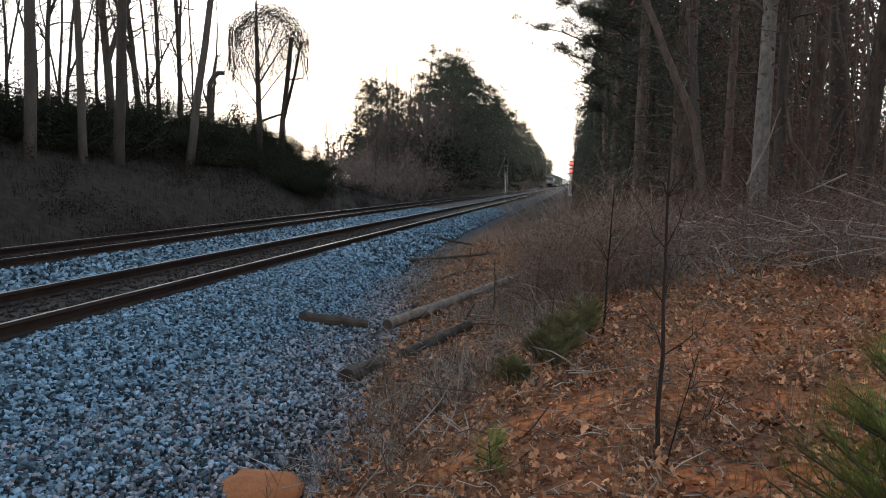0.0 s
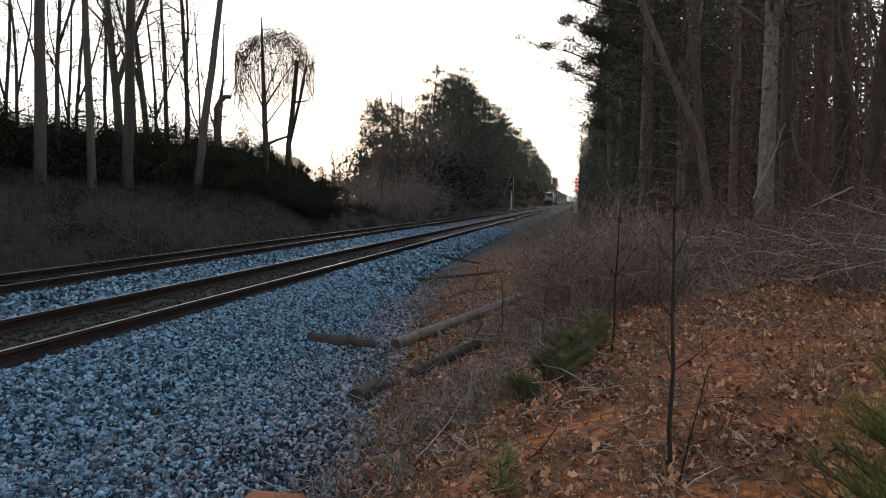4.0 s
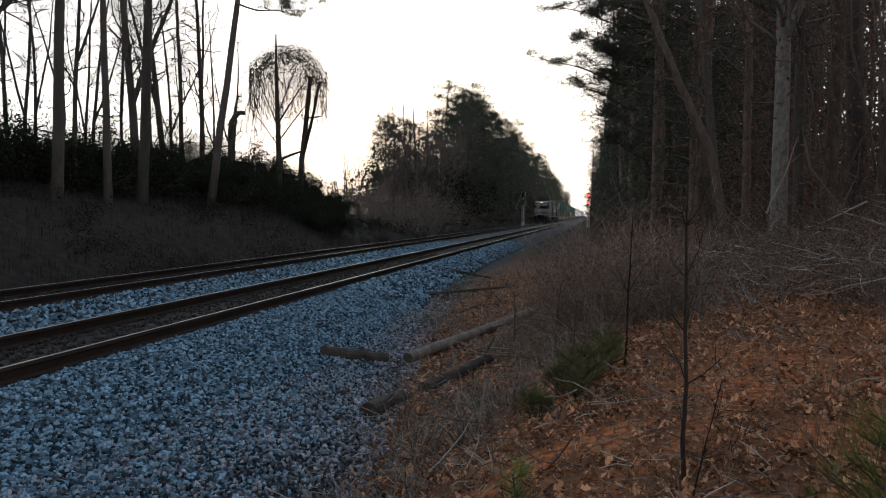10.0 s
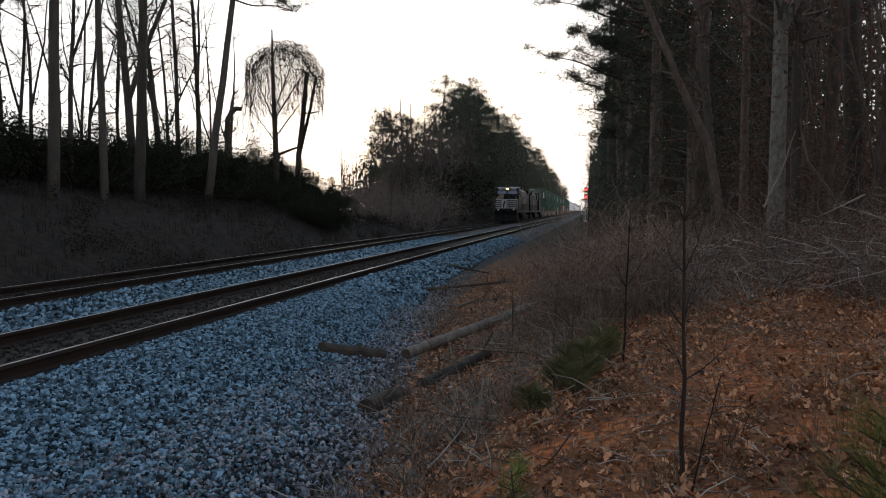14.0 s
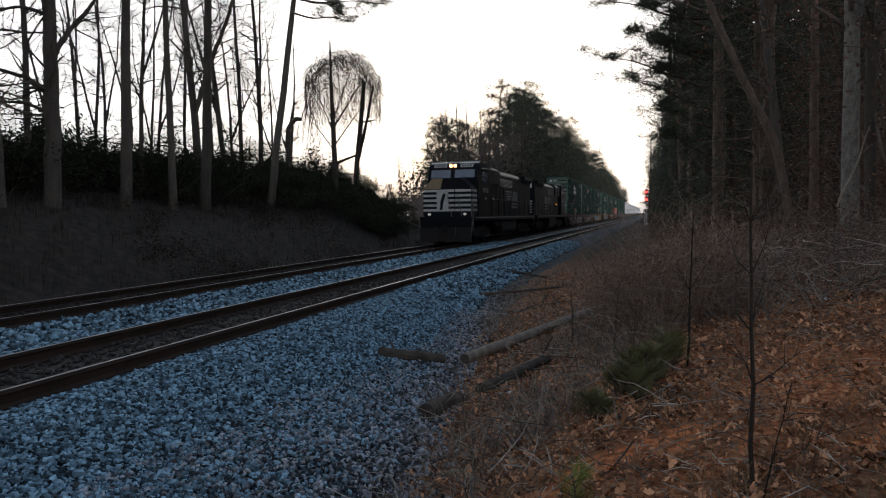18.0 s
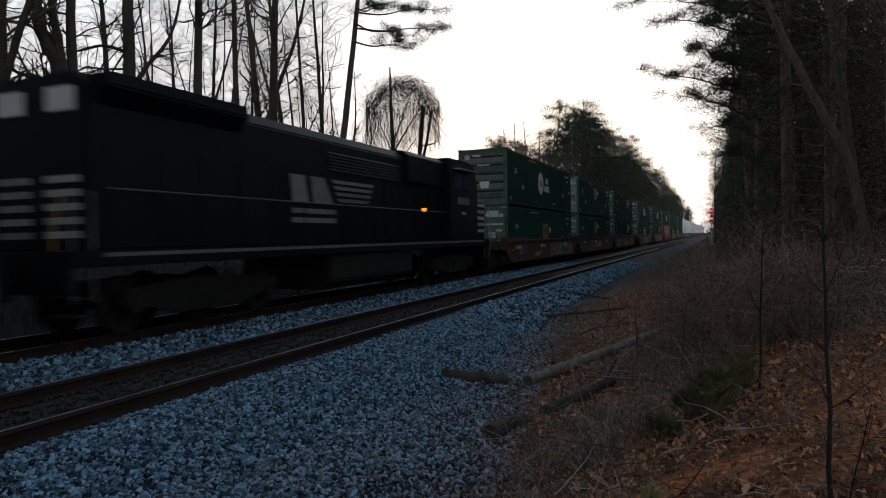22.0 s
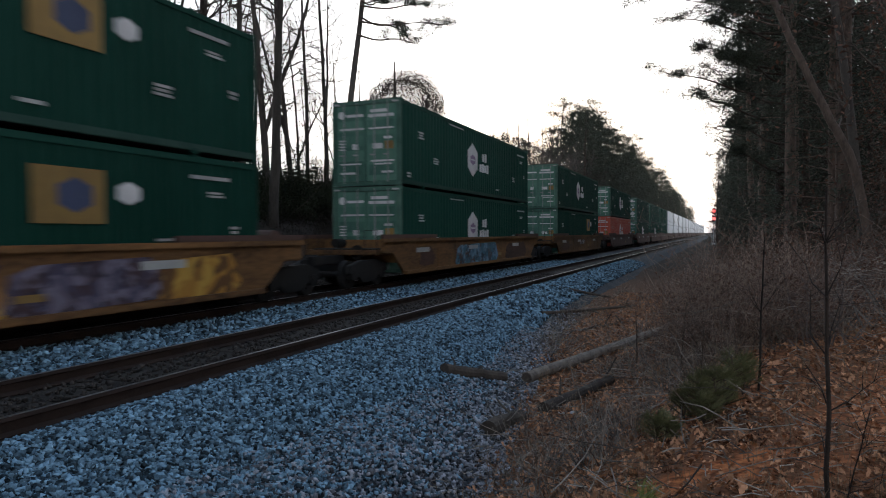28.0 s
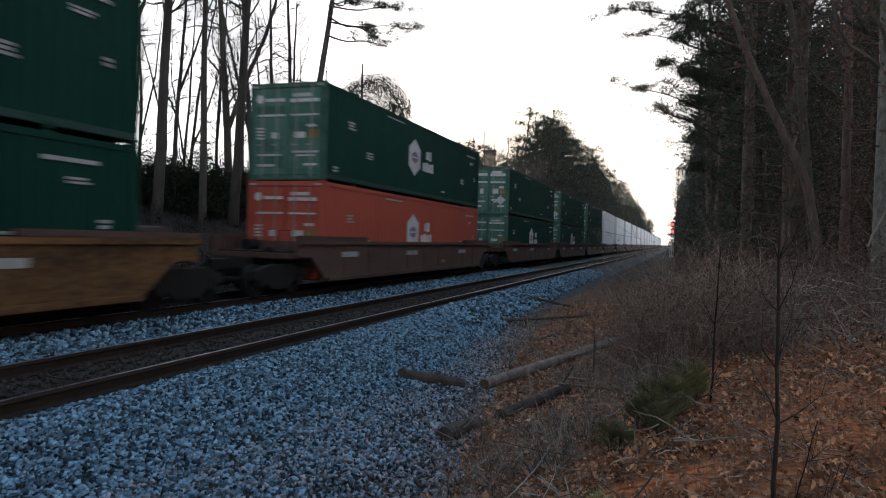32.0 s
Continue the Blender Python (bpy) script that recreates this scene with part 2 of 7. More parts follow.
GRAFFITI_PURPLE = sprayed("purple_spray_paint", (0.05, 0.03, 0.035), ((0.055, 0.048, 0.080), (0.14, 0.125, 0.17), (0.025, 0.02, 0.03)), 1.2)
GRAFFITI_AMBER = sprayed("amber_spray_paint", (0.10, 0.05, 0.02), ((0.30, 0.15, 0.03), (0.40, 0.24, 0.05)), 0.9)
GRAFFITI_BLUE = sprayed("blue_spray_paint", (0.07, 0.036, 0.026), ((0.045, 0.12, 0.17), (0.13, 0.22, 0.30), (0.02, 0.035, 0.05)), 1.1)
GRAFFITI_GREY = sprayed("silver_spray_paint", (0.075, 0.038, 0.027), ((0.10, 0.10, 0.13), (0.30, 0.30, 0.32), (0.03, 0.03, 0.04)), 1.5)
# end frame of the green boxes, its colour raised for the light on it
END_FRAME_LIT = mat("worn_grey_green_paint_lit", (0.018, 0.060, 0.045), (0.095, 0.165, 0.130), 0.6, 3, 16, 0.05, spec=0.1)
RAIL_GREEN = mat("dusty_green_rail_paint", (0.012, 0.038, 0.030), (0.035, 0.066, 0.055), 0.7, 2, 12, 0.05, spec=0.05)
# end paints with light from the open sky mixed in, strong then weaker
END_PALE_LIT = mat("weathered_green_paint_lit", (0.075, 0.125, 0.100), (0.32, 0.385, 0.325), 0.6, 3, 16, 0.05, spec=0.1)
END_HALF_LIT = mat("weathered_green_paint_half_lit", (0.036, 0.060, 0.048), (0.150, 0.185, 0.155), 0.6, 3, 16, 0.05, spec=0.1)
END_MARK = mat("worn_white_print", (0.16, 0.17, 0.165), (0.46, 0.46, 0.45), 0.65, 5, 24, 0.02)
MAUVE = mat("mauve_print", (0.12, 0.08, 0.14), (0.24, 0.16, 0.26), 0.6, 2, 20, 0)
WEED = mat("straw_weed", (0.050, 0.034, 0.027), (0.46, 0.335, 0.26), 0.95, 2, 20, 0, vary=0.45, per="island", power=1.6)
WET_BARK = mat("dark_sapling_bark", (0.010, 0.007, 0.006), (0.040, 0.028, 0.022), 0.9, 6, 40, 0.5)
YELLOW = mat("yellow_decal", (0.13, 0.080, 0.026), (0.27, 0.165, 0.045), 0.6, 2, 20, 0)
BLUE = mat("blue_decal", (0.025, 0.035, 0.075), (0.05, 0.065, 0.13), 0.6, 2, 20, 0)
CLAY = mat("red_clay", (0.17, 0.058, 0.022), (0.38, 0.14, 0.055), 0.95, 9, 60, 0.5)
RAIL_GREY = mat("dull_grey_handrail", (0.05, 0.05, 0.05), (0.15, 0.15, 0.148), 0.6, 4, 30, 0.05)
STEEL = mat("galvanised_steel", (0.16, 0.16, 0.165), (0.34, 0.34, 0.34), 0.55, 4, 30, 0.1, metal=0.6)
SIGNAL_BLACK = mat("signal_black", (0.008, 0.008, 0.008), (0.02, 0.02, 0.02), 0.7, 4, 30, 0.05)
CASE_PALE = mat("aluminium_case", (0.42, 0.42, 0.42), (0.62, 0.62, 0.60), 0.55, 3, 20, 0.05)
PLASTIC = mat("crumpled_white_plastic", (0.42, 0.42, 0.43), (0.72, 0.72, 0.71), 0.45, 20, 60, 0.3)
RED_GLOW = glow("red_lamp", (1.0, 0.07, 0.06), 9)
HEAD_GLOW = glow("headlamp", (1.0, 0.50, 0.22), 9)
AMBER_GLOW = glow("amber_lamp", (1.0, 0.36, 0.03), 6)
DITCH_GLOW = glow("dim_lamp", (1.0, 0.92, 0.8), 0.4)
PANE = glass("cab_glass", (0.02, 0.035, 0.075))
# sunset reflection on the nose, put in as a gold colour
YELLOW_LIT = mat("gold_sunset_glow", (0.17, 0.125, 0.075), (0.28, 0.21, 0.135), 0.45, 3, 20, 0.05)

# ---------------------------------------------------------------- mesh helpers
def link(name, verts, faces, material, parent=None, label="", smooth=False):
    me = bpy.data.meshes.new(name)
    me.from_pydata(verts if isinstance(verts, list) else verts.tolist(), [], faces if isinstance(faces, list) else faces.tolist())
    for m in material if isinstance(material, (list, tuple)) else [material]:
        me.materials.append(m)
    if smooth:
        me.polygons.foreach_set("use_smooth", [True] * len(me.polygons))
    ob = new(name, me)
    if parent:
        ob.parent = parent
    if label:
        tagged(ob, label)
    if name == "stem_tangle":
        tagged(ob, kind="stuff")
    return ob


def part(name, bm, material, parent, label="", smooth=False):
    me = bpy.data.meshes.new(name)
    bmesh.ops.recalc_face_normals(bm, faces=bm.faces)
    bm.to_mesh(me)
    bm.free()
    me.materials.append(material)
    if smooth:
        me.polygons.foreach_set("use_smooth", [True] * len(me.polygons))
    ob = new(name, me)
    ob.parent = parent
    if label:
        tagged(ob, label)
    return ob


def box(x0, x1, y0, y1, z0, z1, bevel=0.0, bm=None):
    own = bmesh.new()
    v = bmesh.ops.create_cube(own, size=1)["verts"]
    for p in v:
        p.co = Vector(((x0 + x1) / 2 + p.co.x * (x1 - x0), (y0 + y1) / 2 + p.co.y * (y1 - y0), (z0 + z1) / 2 + p.co.z * (z1 - z0)))
    if bevel:
        bmesh.ops.bevel(own, geom=own.edges[:], offset=bevel, segments=2, affect="EDGES")
    return merge(bm, own)


def merge(bm, own):
    if bm is None:
        return own
    me = bpy.data.meshes.new("tmp")
    own.to_mesh(me)
    own.free()
    bm.from_mesh(me)
    bpy.data.meshes.remove(me)
    return bm


def prism(outline, axis, a, b, bevel=0.0, bm=None):
    """An outline of (u, v) pushed along axis from a to b. For x: u, v are y, z; for y: x, z; for z: x, y."""
    own = bmesh.new()
    place = {"x": lambda u, v, w: (w, u, v), "y": lambda u, v, w: (u, w, v), "z": lambda u, v, w: (u, v, w)}[axis]
    lo, hi = [own.verts.new(place(u, v, a)) for u, v in outline], [own.verts.new(place(u, v, b)) for u, v in outline]
    own.faces.new(lo), own.faces.new(hi[::-1])
    for i in range(len(outline)):
        own.faces.new((lo[i - 1], hi[i - 1], hi[i], lo[i]))
    if bevel:
        bmesh.ops.bevel(own, geom=own.edges[:], offset=bevel, segments=2, affect="EDGES")
    return merge(bm, own)


def rod(points, r, sides=8, bm=None):
    vs, fs = [], []
    tube(vs, fs, [Vector(p) for p in points], [r] * len(points), sides, True)
    own = bmesh.new()
    made = [own.verts.new(v) for v in vs]
    for f in fs:
        own.faces.new([made[i] for i in f])
    return merge(bm, own)


def drum(centre, axis, r, length, sides=16, bm=None):
    c, d = Vector(centre), Vector(axis).normalized()
    return rod([c - d * length / 2, c + d * length / 2], r, sides, bm)


def tube(vs, fs, pts, radii, sides=5, caps=False):
    """Adds a tapered tube along pts to the lists."""
    base = len(vs)
    side = None
    for i, (p, r) in enumerate(zip(pts, radii)):
        d = (pts[min(i + 1, len(pts) - 1)] - pts[max(i - 1, 0)])
        d = d.normalized() if d.length > 1e-9 else Vector((0, 0, 1))
        if side is None:
            side = d.cross(Vector((0.31, 0.87, 0.12))).normalized()
        side = (side - d * side.dot(d)).normalized()
        up = d.cross(side)
        for k in range(sides):
            a = 2 * math.pi * k / sides
            q = p + (side * math.cos(a) + up * math.sin(a)) * r
            vs.append((q.x, q.y, q.z))
    for i in range(len(pts) - 1):
        for k in range(sides):
            a, b = base + i * sides + k, base + i * sides + (k + 1) % sides
            fs.append((a, b, b + sides, a + sides))
    if caps:
        fs.append(tuple(base + k for k in range(sides))[::-1])
        fs.append(tuple(base + (len(pts) - 1) * sides + k for k in range(sides)))


def thing(name, label, category, group="", kind="", m=None):
    ob = tagged(new(name), label, category, group, kind)
    if m:
        ob.matrix_basis = m
    return ob


# ---------------------------------------------------------------- the lie of the land
XT, XN = -11.09, -6.72          # centre lines of the far and the near track


def ease(a, b, v):
    t = min(1.0, max(0.0, (v - a) / (b - a)))
    return t * t * (3 - 2 * t)


def pieces(v, knots):
    for (a, p), (b, q) in zip(knots, knots[1:]):
        if v <= b:
            return p + (q - p) * (v - a) / (b - a) if v > a else p
    return knots[-1][1]


def toe(y):
    """Where the ballast shoulder ends on the near side: x and z."""
    return pieces(y, [(-50, -1.6), (2, -1.9), (6, -2.45), (9, -2.95), (13, -3.6), (18, -4.1), (30, -4.3), (400, -4.4)]), pieces(y, [(0, -0.95), (8, -0.92), (14, -0.75), (25, -0.6), (60, -0.55)])


def bank_foot(y):
    """Where the hollow beside the ballast ends and the near bank starts to rise."""
    return pieces(y, [(-50, -1.6), (2, -1.9), (5, -2.1), (8, -1.9), (11, -1.55), (14, -0.95), (18, -0.4), (30, 0.4), (60, 0.8)])


SCRAPES = (((-0.75, 5.1), (0.3, 5.9)), ((0.75, 4.3), (1.55, 3.95)), ((1.5, 5.3), (2.7, 5.7)))


def laid_bare(x, y):
    """How far the clay is laid bare in the slanting ruts and scrapes of the near bank: 0 to 1."""
    if y > 17:
        return 0.0
    most = 0.75 * ease(0.16, 0.32, noise.noise(((x + y) * 0.28, (y - x) * 1.1, 2.0))) * ease(-1.1, -0.2, x) * ease(17, 12, y)
    for (ax, ay), (bx, by) in SCRAPES:
        f = min(1.0, max(0.0, ((x - ax) * (bx - ax) + (y - ay) * (by - ay)) / ((bx - ax) ** 2 + (by - ay) ** 2)))
        far = math.hypot(x - ax - f * (bx - ax), y - ay - f * (by - ay)) + 0.22 * noise.noise((x * 2.6, y * 2.6, 5.0))
        most = max(most, 1 - ease(0.12, 0.38, far))
    return most


def land(x, y):
    rough = 0.06 * noise.noise((x * 0.7, y * 0.7, 3.1)) + 0.20 * noise.noise((x * 0.11, y * 0.11, 7.7))
    if x > -4.6:
        tx, tz = toe(y)
        d = x - max(bank_foot(y), tx)
        if x < tx:
            return tz - 0.10 + 0.03 * (x - tx)
        if d < 0:
            return tz - 0.05 + 0.5 * rough
        far = ease(16, 45, y)
        bank = pieces(d, [(0, 0), (0.6, 0.14), (1.8, 0.78), (3.6, 1.15), (7, 1.62), (11, 2.0), (20, 2.6), (60, 3.2), (4000, 4)])
        flat = pieces(d, [(0, 0), (1.5, 0.15), (4.0, 0.7), (8, 1.25), (14, 1.7), (60, 3), (4000, 4)])
        return tz + bank * (1 - far) + flat * far - 0.05 + rough * (0.5 + 0.5 * min(1, d / 2))
    if x < -13.6:
        d = -13.6 - x
        high = 1 - ease(50, 63, y) * 0.80
        h = pieces(d, [(0, -0.55), (1.2, -0.85), (2.5, -0.5), (5, 0.9), (8.4, 2.2), (11, 2.7), (16, 3.9), (30, 4.5), (4000, 6)])
        if h > 0:
            h *= high
        return h + rough * min(1, d / 3) * 1.2
    return -0.95

# ---------------------------------------------------------------- ground and track
def soil_material():
    """Leaf mould, with red clay laid bare on the near bank and a brown sward on the far one."""
    m = bpy.data.materials.new("soil")
    m.use_nodes = True
    n, l = m.node_tree.nodes, m.node_tree.links
    bsdf = n["Principled BSDF"]
    co = n.new("ShaderNodeTexCoord")

    def noise_tex(scale, detail=5):
        t = n.new("ShaderNodeTexNoise")
        t.inputs["Scale"].default_value, t.inputs["Detail"].default_value = scale, detail
        l.new(co.outputs["Object"], t.inputs["Vector"])
        return t.outputs[0]

    def mix(f, a, b):
        k = n.new("ShaderNodeMix"); k.data_type = "RGBA"
        l.new(f, k.inputs["Factor"])
        for s, v in (("A", a), ("B", b)):
            if isinstance(v, tuple):
                k.inputs[s].default_value = (*v, 1)
            else:
                l.new(v, k.inputs[s])
        return k.outputs["Result"]

    def span(v, a, b, lo=0.0, hi=1.0):
        k = n.new("ShaderNodeMapRange")
        for s, q in zip(("From Min", "From Max", "To Min", "To Max"), (a, b, lo, hi)):
            k.inputs[s].default_value = q
        l.new(v, k.inputs["Value"])
        return k.outputs[0]

    def times(a, b):
        k = n.new("ShaderNodeMath"); k.operation = "MULTIPLY"
        l.new(a, k.inputs[0]); l.new(b, k.inputs[1])
        return k.outputs[0]

    mould = mix(span(noise_tex(26), 0.35, 0.7), (0.040, 0.019, 0.011), (0.23, 0.110, 0.060))
    clay = mix(span(noise_tex(14, 8), 0.36, 0.64), (0.12, 0.040, 0.016), (0.48, 0.158, 0.056))
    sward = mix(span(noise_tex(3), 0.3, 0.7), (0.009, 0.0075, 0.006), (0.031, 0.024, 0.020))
    sep = n.new("ShaderNodeSeparateXYZ")
    l.new(co.outputs["Object"], sep.inputs[0])
    bare = n.new("ShaderNodeAttribute")
    bare.attribute_name = "laid_bare"
    thin = times(span(noise_tex(0.8, 6), 0.40, 0.62, 0.0, 0.55), times(span(sep.outputs["X"], -1.2, -0.1), span(sep.outputs["Y"], 16, 9)))
    most = n.new("ShaderNodeMath"); most.operation = "MAXIMUM"
    l.new(bare.outputs["Fac"], most.inputs[0]); l.new(thin, most.inputs[1])
    clay_on = most.outputs[0]
    c = mix(clay_on, mould, clay)
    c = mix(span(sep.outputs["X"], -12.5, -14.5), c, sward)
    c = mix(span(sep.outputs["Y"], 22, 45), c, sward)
    l.new(c, bsdf.inputs["Base Color"])
    bsdf.inputs["Roughness"].default_value = 0.95
    bsdf.inputs["Specular IOR Level"].default_value = 0.15
    bp = n.new("ShaderNodeBump")
    bp.inputs["Strength"].default_value, bp.inputs["Distance"].default_value = 0.6, 0.015
    l.new(noise_tex(32), bp.inputs["Height"]); l.new(bp.outputs[0], bsdf.inputs["Normal"])
    return m


SOIL = soil_material()


def axis_steps(stops):
    out = [stops[0][0]]
    for (a, _), (b, step) in zip(stops, stops[1:]):
        k = max(1, round((b - a) / step))
        out += [a + (b - a) * (i + 1) / k for i in range(k)]
    return out


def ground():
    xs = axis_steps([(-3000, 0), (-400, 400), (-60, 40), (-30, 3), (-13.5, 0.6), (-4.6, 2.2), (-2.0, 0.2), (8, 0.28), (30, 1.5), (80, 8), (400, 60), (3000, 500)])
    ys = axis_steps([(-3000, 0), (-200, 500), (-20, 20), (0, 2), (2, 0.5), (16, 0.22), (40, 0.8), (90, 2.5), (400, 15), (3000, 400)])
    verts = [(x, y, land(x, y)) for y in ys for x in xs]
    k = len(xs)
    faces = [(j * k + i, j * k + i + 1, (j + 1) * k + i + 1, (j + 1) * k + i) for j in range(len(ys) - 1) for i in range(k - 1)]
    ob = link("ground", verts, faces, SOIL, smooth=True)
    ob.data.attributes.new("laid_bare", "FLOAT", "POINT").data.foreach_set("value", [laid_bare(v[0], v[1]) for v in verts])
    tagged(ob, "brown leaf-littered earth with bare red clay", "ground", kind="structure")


ground()


def bed_profile(y):
    tx, tz = toe(y)
    tx += 0.18 * noise.noise((0.0, y * 0.6, 1.0)) + 0.06 * noise.noise((5.0, y * 2.5, 1.0))
    return [(-14.9, -1.0), (-13.7, -0.62), (-12.75, -0.28), (XT - 1.32, -0.25), (XT - 0.5, -0.196), (XT + 0.5, -0.196), (XT + 1.32, -0.19), (-9.3, -0.24), (-8.6, -0.25), (XN - 1.32, -0.17),
            (XN - 0.5, -0.193), (XN + 0.5, -0.193), (XN + 1.32, -0.165), (-4.85, -0.28), (tx * 0.55 - 4.85 * 0.45, tz * 0.5 - 0.15), (tx, tz + 0.015), (tx + 0.25, tz - 0.12)]


def bed_height(x, y):
    return pieces(x, bed_profile(y))


def ballast():
    ys = axis_steps([(-1500, 0), (-30, 100), (0, 5), (40, 0.5), (120, 5), (1800, 120)])
    verts, faces, slots = [], [], []
    for y in ys:
        verts += [(x, y, z) for x, z in bed_profile(y)]
    k = len(bed_profile(0))
    for j in range(len(ys) - 1):
        for i in range(k - 1):
            faces.append((j * k + i, j * k + i + 1, (j + 1) * k + i + 1, (j + 1) * k + i))
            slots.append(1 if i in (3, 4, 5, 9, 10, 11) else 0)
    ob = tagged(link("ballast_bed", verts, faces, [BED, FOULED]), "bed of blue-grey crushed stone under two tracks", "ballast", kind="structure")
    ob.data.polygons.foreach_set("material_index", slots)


ballast()

STONE_SHAPES = []
for k in range(16):
    rs = np.random.RandomState(k + 5)
    v = np.array([(x, y, z) for x in (-1, 1) for y in (-1, 1) for z in (-1, 1)], float) * 0.62
    STONE_SHAPES.append((v + rs.normal(0, 0.24, (8, 3))) * rs.uniform(0.7, 1.25, (1, 3)))
STONE_FACES = np.array([(0, 1, 3), (0, 3, 2), (4, 6, 7), (4, 7, 5), (0, 4, 5), (0, 5, 1), (2, 3, 7), (2, 7, 6), (0, 2, 6), (0, 6, 4), (1, 5, 7), (1, 7, 3)])


def scatter_stones(name, count, area, height, size, seed, label, material=None):
    """Loose stones laid on a surface; area(rs) gives a place, height(x, y) the surface."""
    rs = np.random.RandomState(seed)
    turns = [np.array(Euler(rs.uniform(0, 6.28, 3).tolist()).to_matrix()) for _ in range(60)]
    allv = np.empty((count, 8, 3))
    for i in range(count):
        x, y = area(rs)
        s = size * rs.uniform(0.5, 1.55)
        allv[i] = STONE_SHAPES[i % 16] @ turns[rs.randint(60)].T * s + (x, y, height(x, y) + s * 0.1 + size * rs.uniform(0, 0.9))
    faces = (STONE_FACES[None] + 8 * np.arange(count)[:, None, None]).reshape(-1, 3)
    me = bpy.data.meshes.new(name)
    me.vertices.add(count * 8)
    me.vertices.foreach_set("co", allv.ravel())
    me.loops.add(len(faces) * 3)
    me.loops.foreach_set("vertex_index", faces.ravel())
    me.polygons.add(len(faces))
    me.polygons.foreach_set("loop_start", np.arange(0, len(faces) * 3, 3))
    me.update(calc_edges=True)
    me.materials.append(material or STONE)
    ob = new(name, me)
    return tagged(ob, label, "stones", kind="stuff")


def shoulder_area(lo, hi, y0, y1, power=1.0):
    def area(rs):
        y = y0 + (y1 - y0) * rs.uniform() ** power
        a, b = lo(y), hi(y)
        return a + (b - a) * rs.uniform(), y
    return area


def rails_and_ties():
    head = [(-0.036, -0.037), (-0.037, -0.010), (-0.028, 0.0), (0.028, 0.0), (0.037, -0.010), (0.036, -0.037)]
    foot = [(-0.07, -0.175), (-0.07, -0.162), (-0.012, -0.135), (-0.010, -0.05), (-0.036, -0.037), (0.036, -0.037), (0.010, -0.05), (0.012, -0.135), (0.07, -0.162), (0.07, -0.175)]
    for cx, what in ((XT, "far"), (XN, "near")):
        for side in (-0.7525, 0.7525):
            r = thing("rail", "rusty steel rail with a worn shiny head", "rail", "rails of the double track", m=pose(cx + side, 0, 0))
            part("rail_head", prism([(u * 0.72, v + 0.0) if v > -0.02 else (u, v) for u, v in head], "y", -1500, 1800), RAIL_RUST, r)
            part("running_band", prism([(-0.022, 0.0005), (-0.022, 0.003), (0.022, 0.003), (0.022, 0.0005)], "y", -1500, 1800), RAIL_HEAD, r, "polished band worn by wheels")
            part("rail_web", prism(foot, "y", -1500, 1800), RAIL_RUST, r)
        tie = prism([(-1.30, -0.36), (-1.30, -0.20), (-1.28, -0.18), (1.28, -0.18), (1.30, -0.20), (1.30, -0.36)], "y", -0.115, 0.115)
        holder = thing("track", "dark creosoted ties bedded in stained stone", "track", kind="structure", m=pose(cx, 0, 0))
        first = part("tie", tie, TIE, holder)
        plate = box(-0.10, 0.10, -0.09, 0.09, -0.182, -0.168, 0.004)
        mesh = first.data
        rs = np.random.RandomState(4)
        vs, fs = [], []
        base_v = [tuple(v.co) for v in mesh.vertices]
        base_f = [tuple(p.vertices) for p in mesh.polygons]
        for i in range(-30, 330):
            y = i * 0.53 + rs.uniform(-0.04, 0.04)
            twist, dx = rs.uniform(-1.5, 1.5), rs.uniform(-0.06, 0.06)
            if 0 <= i < 110:
                ob = first if i == 0 else new("tie", mesh)
                ob.parent = holder
                ob.matrix_basis = pose(dx, y, rs.uniform(-0.02, 0.0), 0, 0, twist)
            else:
                m = pose(dx, y, rs.uniform(-0.02, 0.0), 0, 0, twist)
                b = len(vs)
                vs += [tuple(m @ Vector(v)) for v in base_v]
                fs += [tuple(b + k for k in f) for f in base_f]
        tagged(link("distant_ties", vs, fs, TIE, holder), kind="stuff")
        plates = part("tie_plates", plate, RAIL_RUST, holder)
        pv, pf = [tuple(v.co) for v in plates.data.vertices], [tuple(p.vertices) for p in plates.data.polygons]
        vs, fs = [], []
        for i in range(0, 80):
            for s in (-0.7525, 0.7525):
                b = len(vs)
                vs += [(x + s, y + i * 0.53, z) for x, y, z in pv]
                fs += [tuple(b + k for k in f) for f in pf]
        bpy.data.objects.remove(plates)
        tagged(link("tie_plates", vs, fs, RAIL_RUST, holder, "rusty plates under the rails"), kind="stuff")


rails_and_ties()


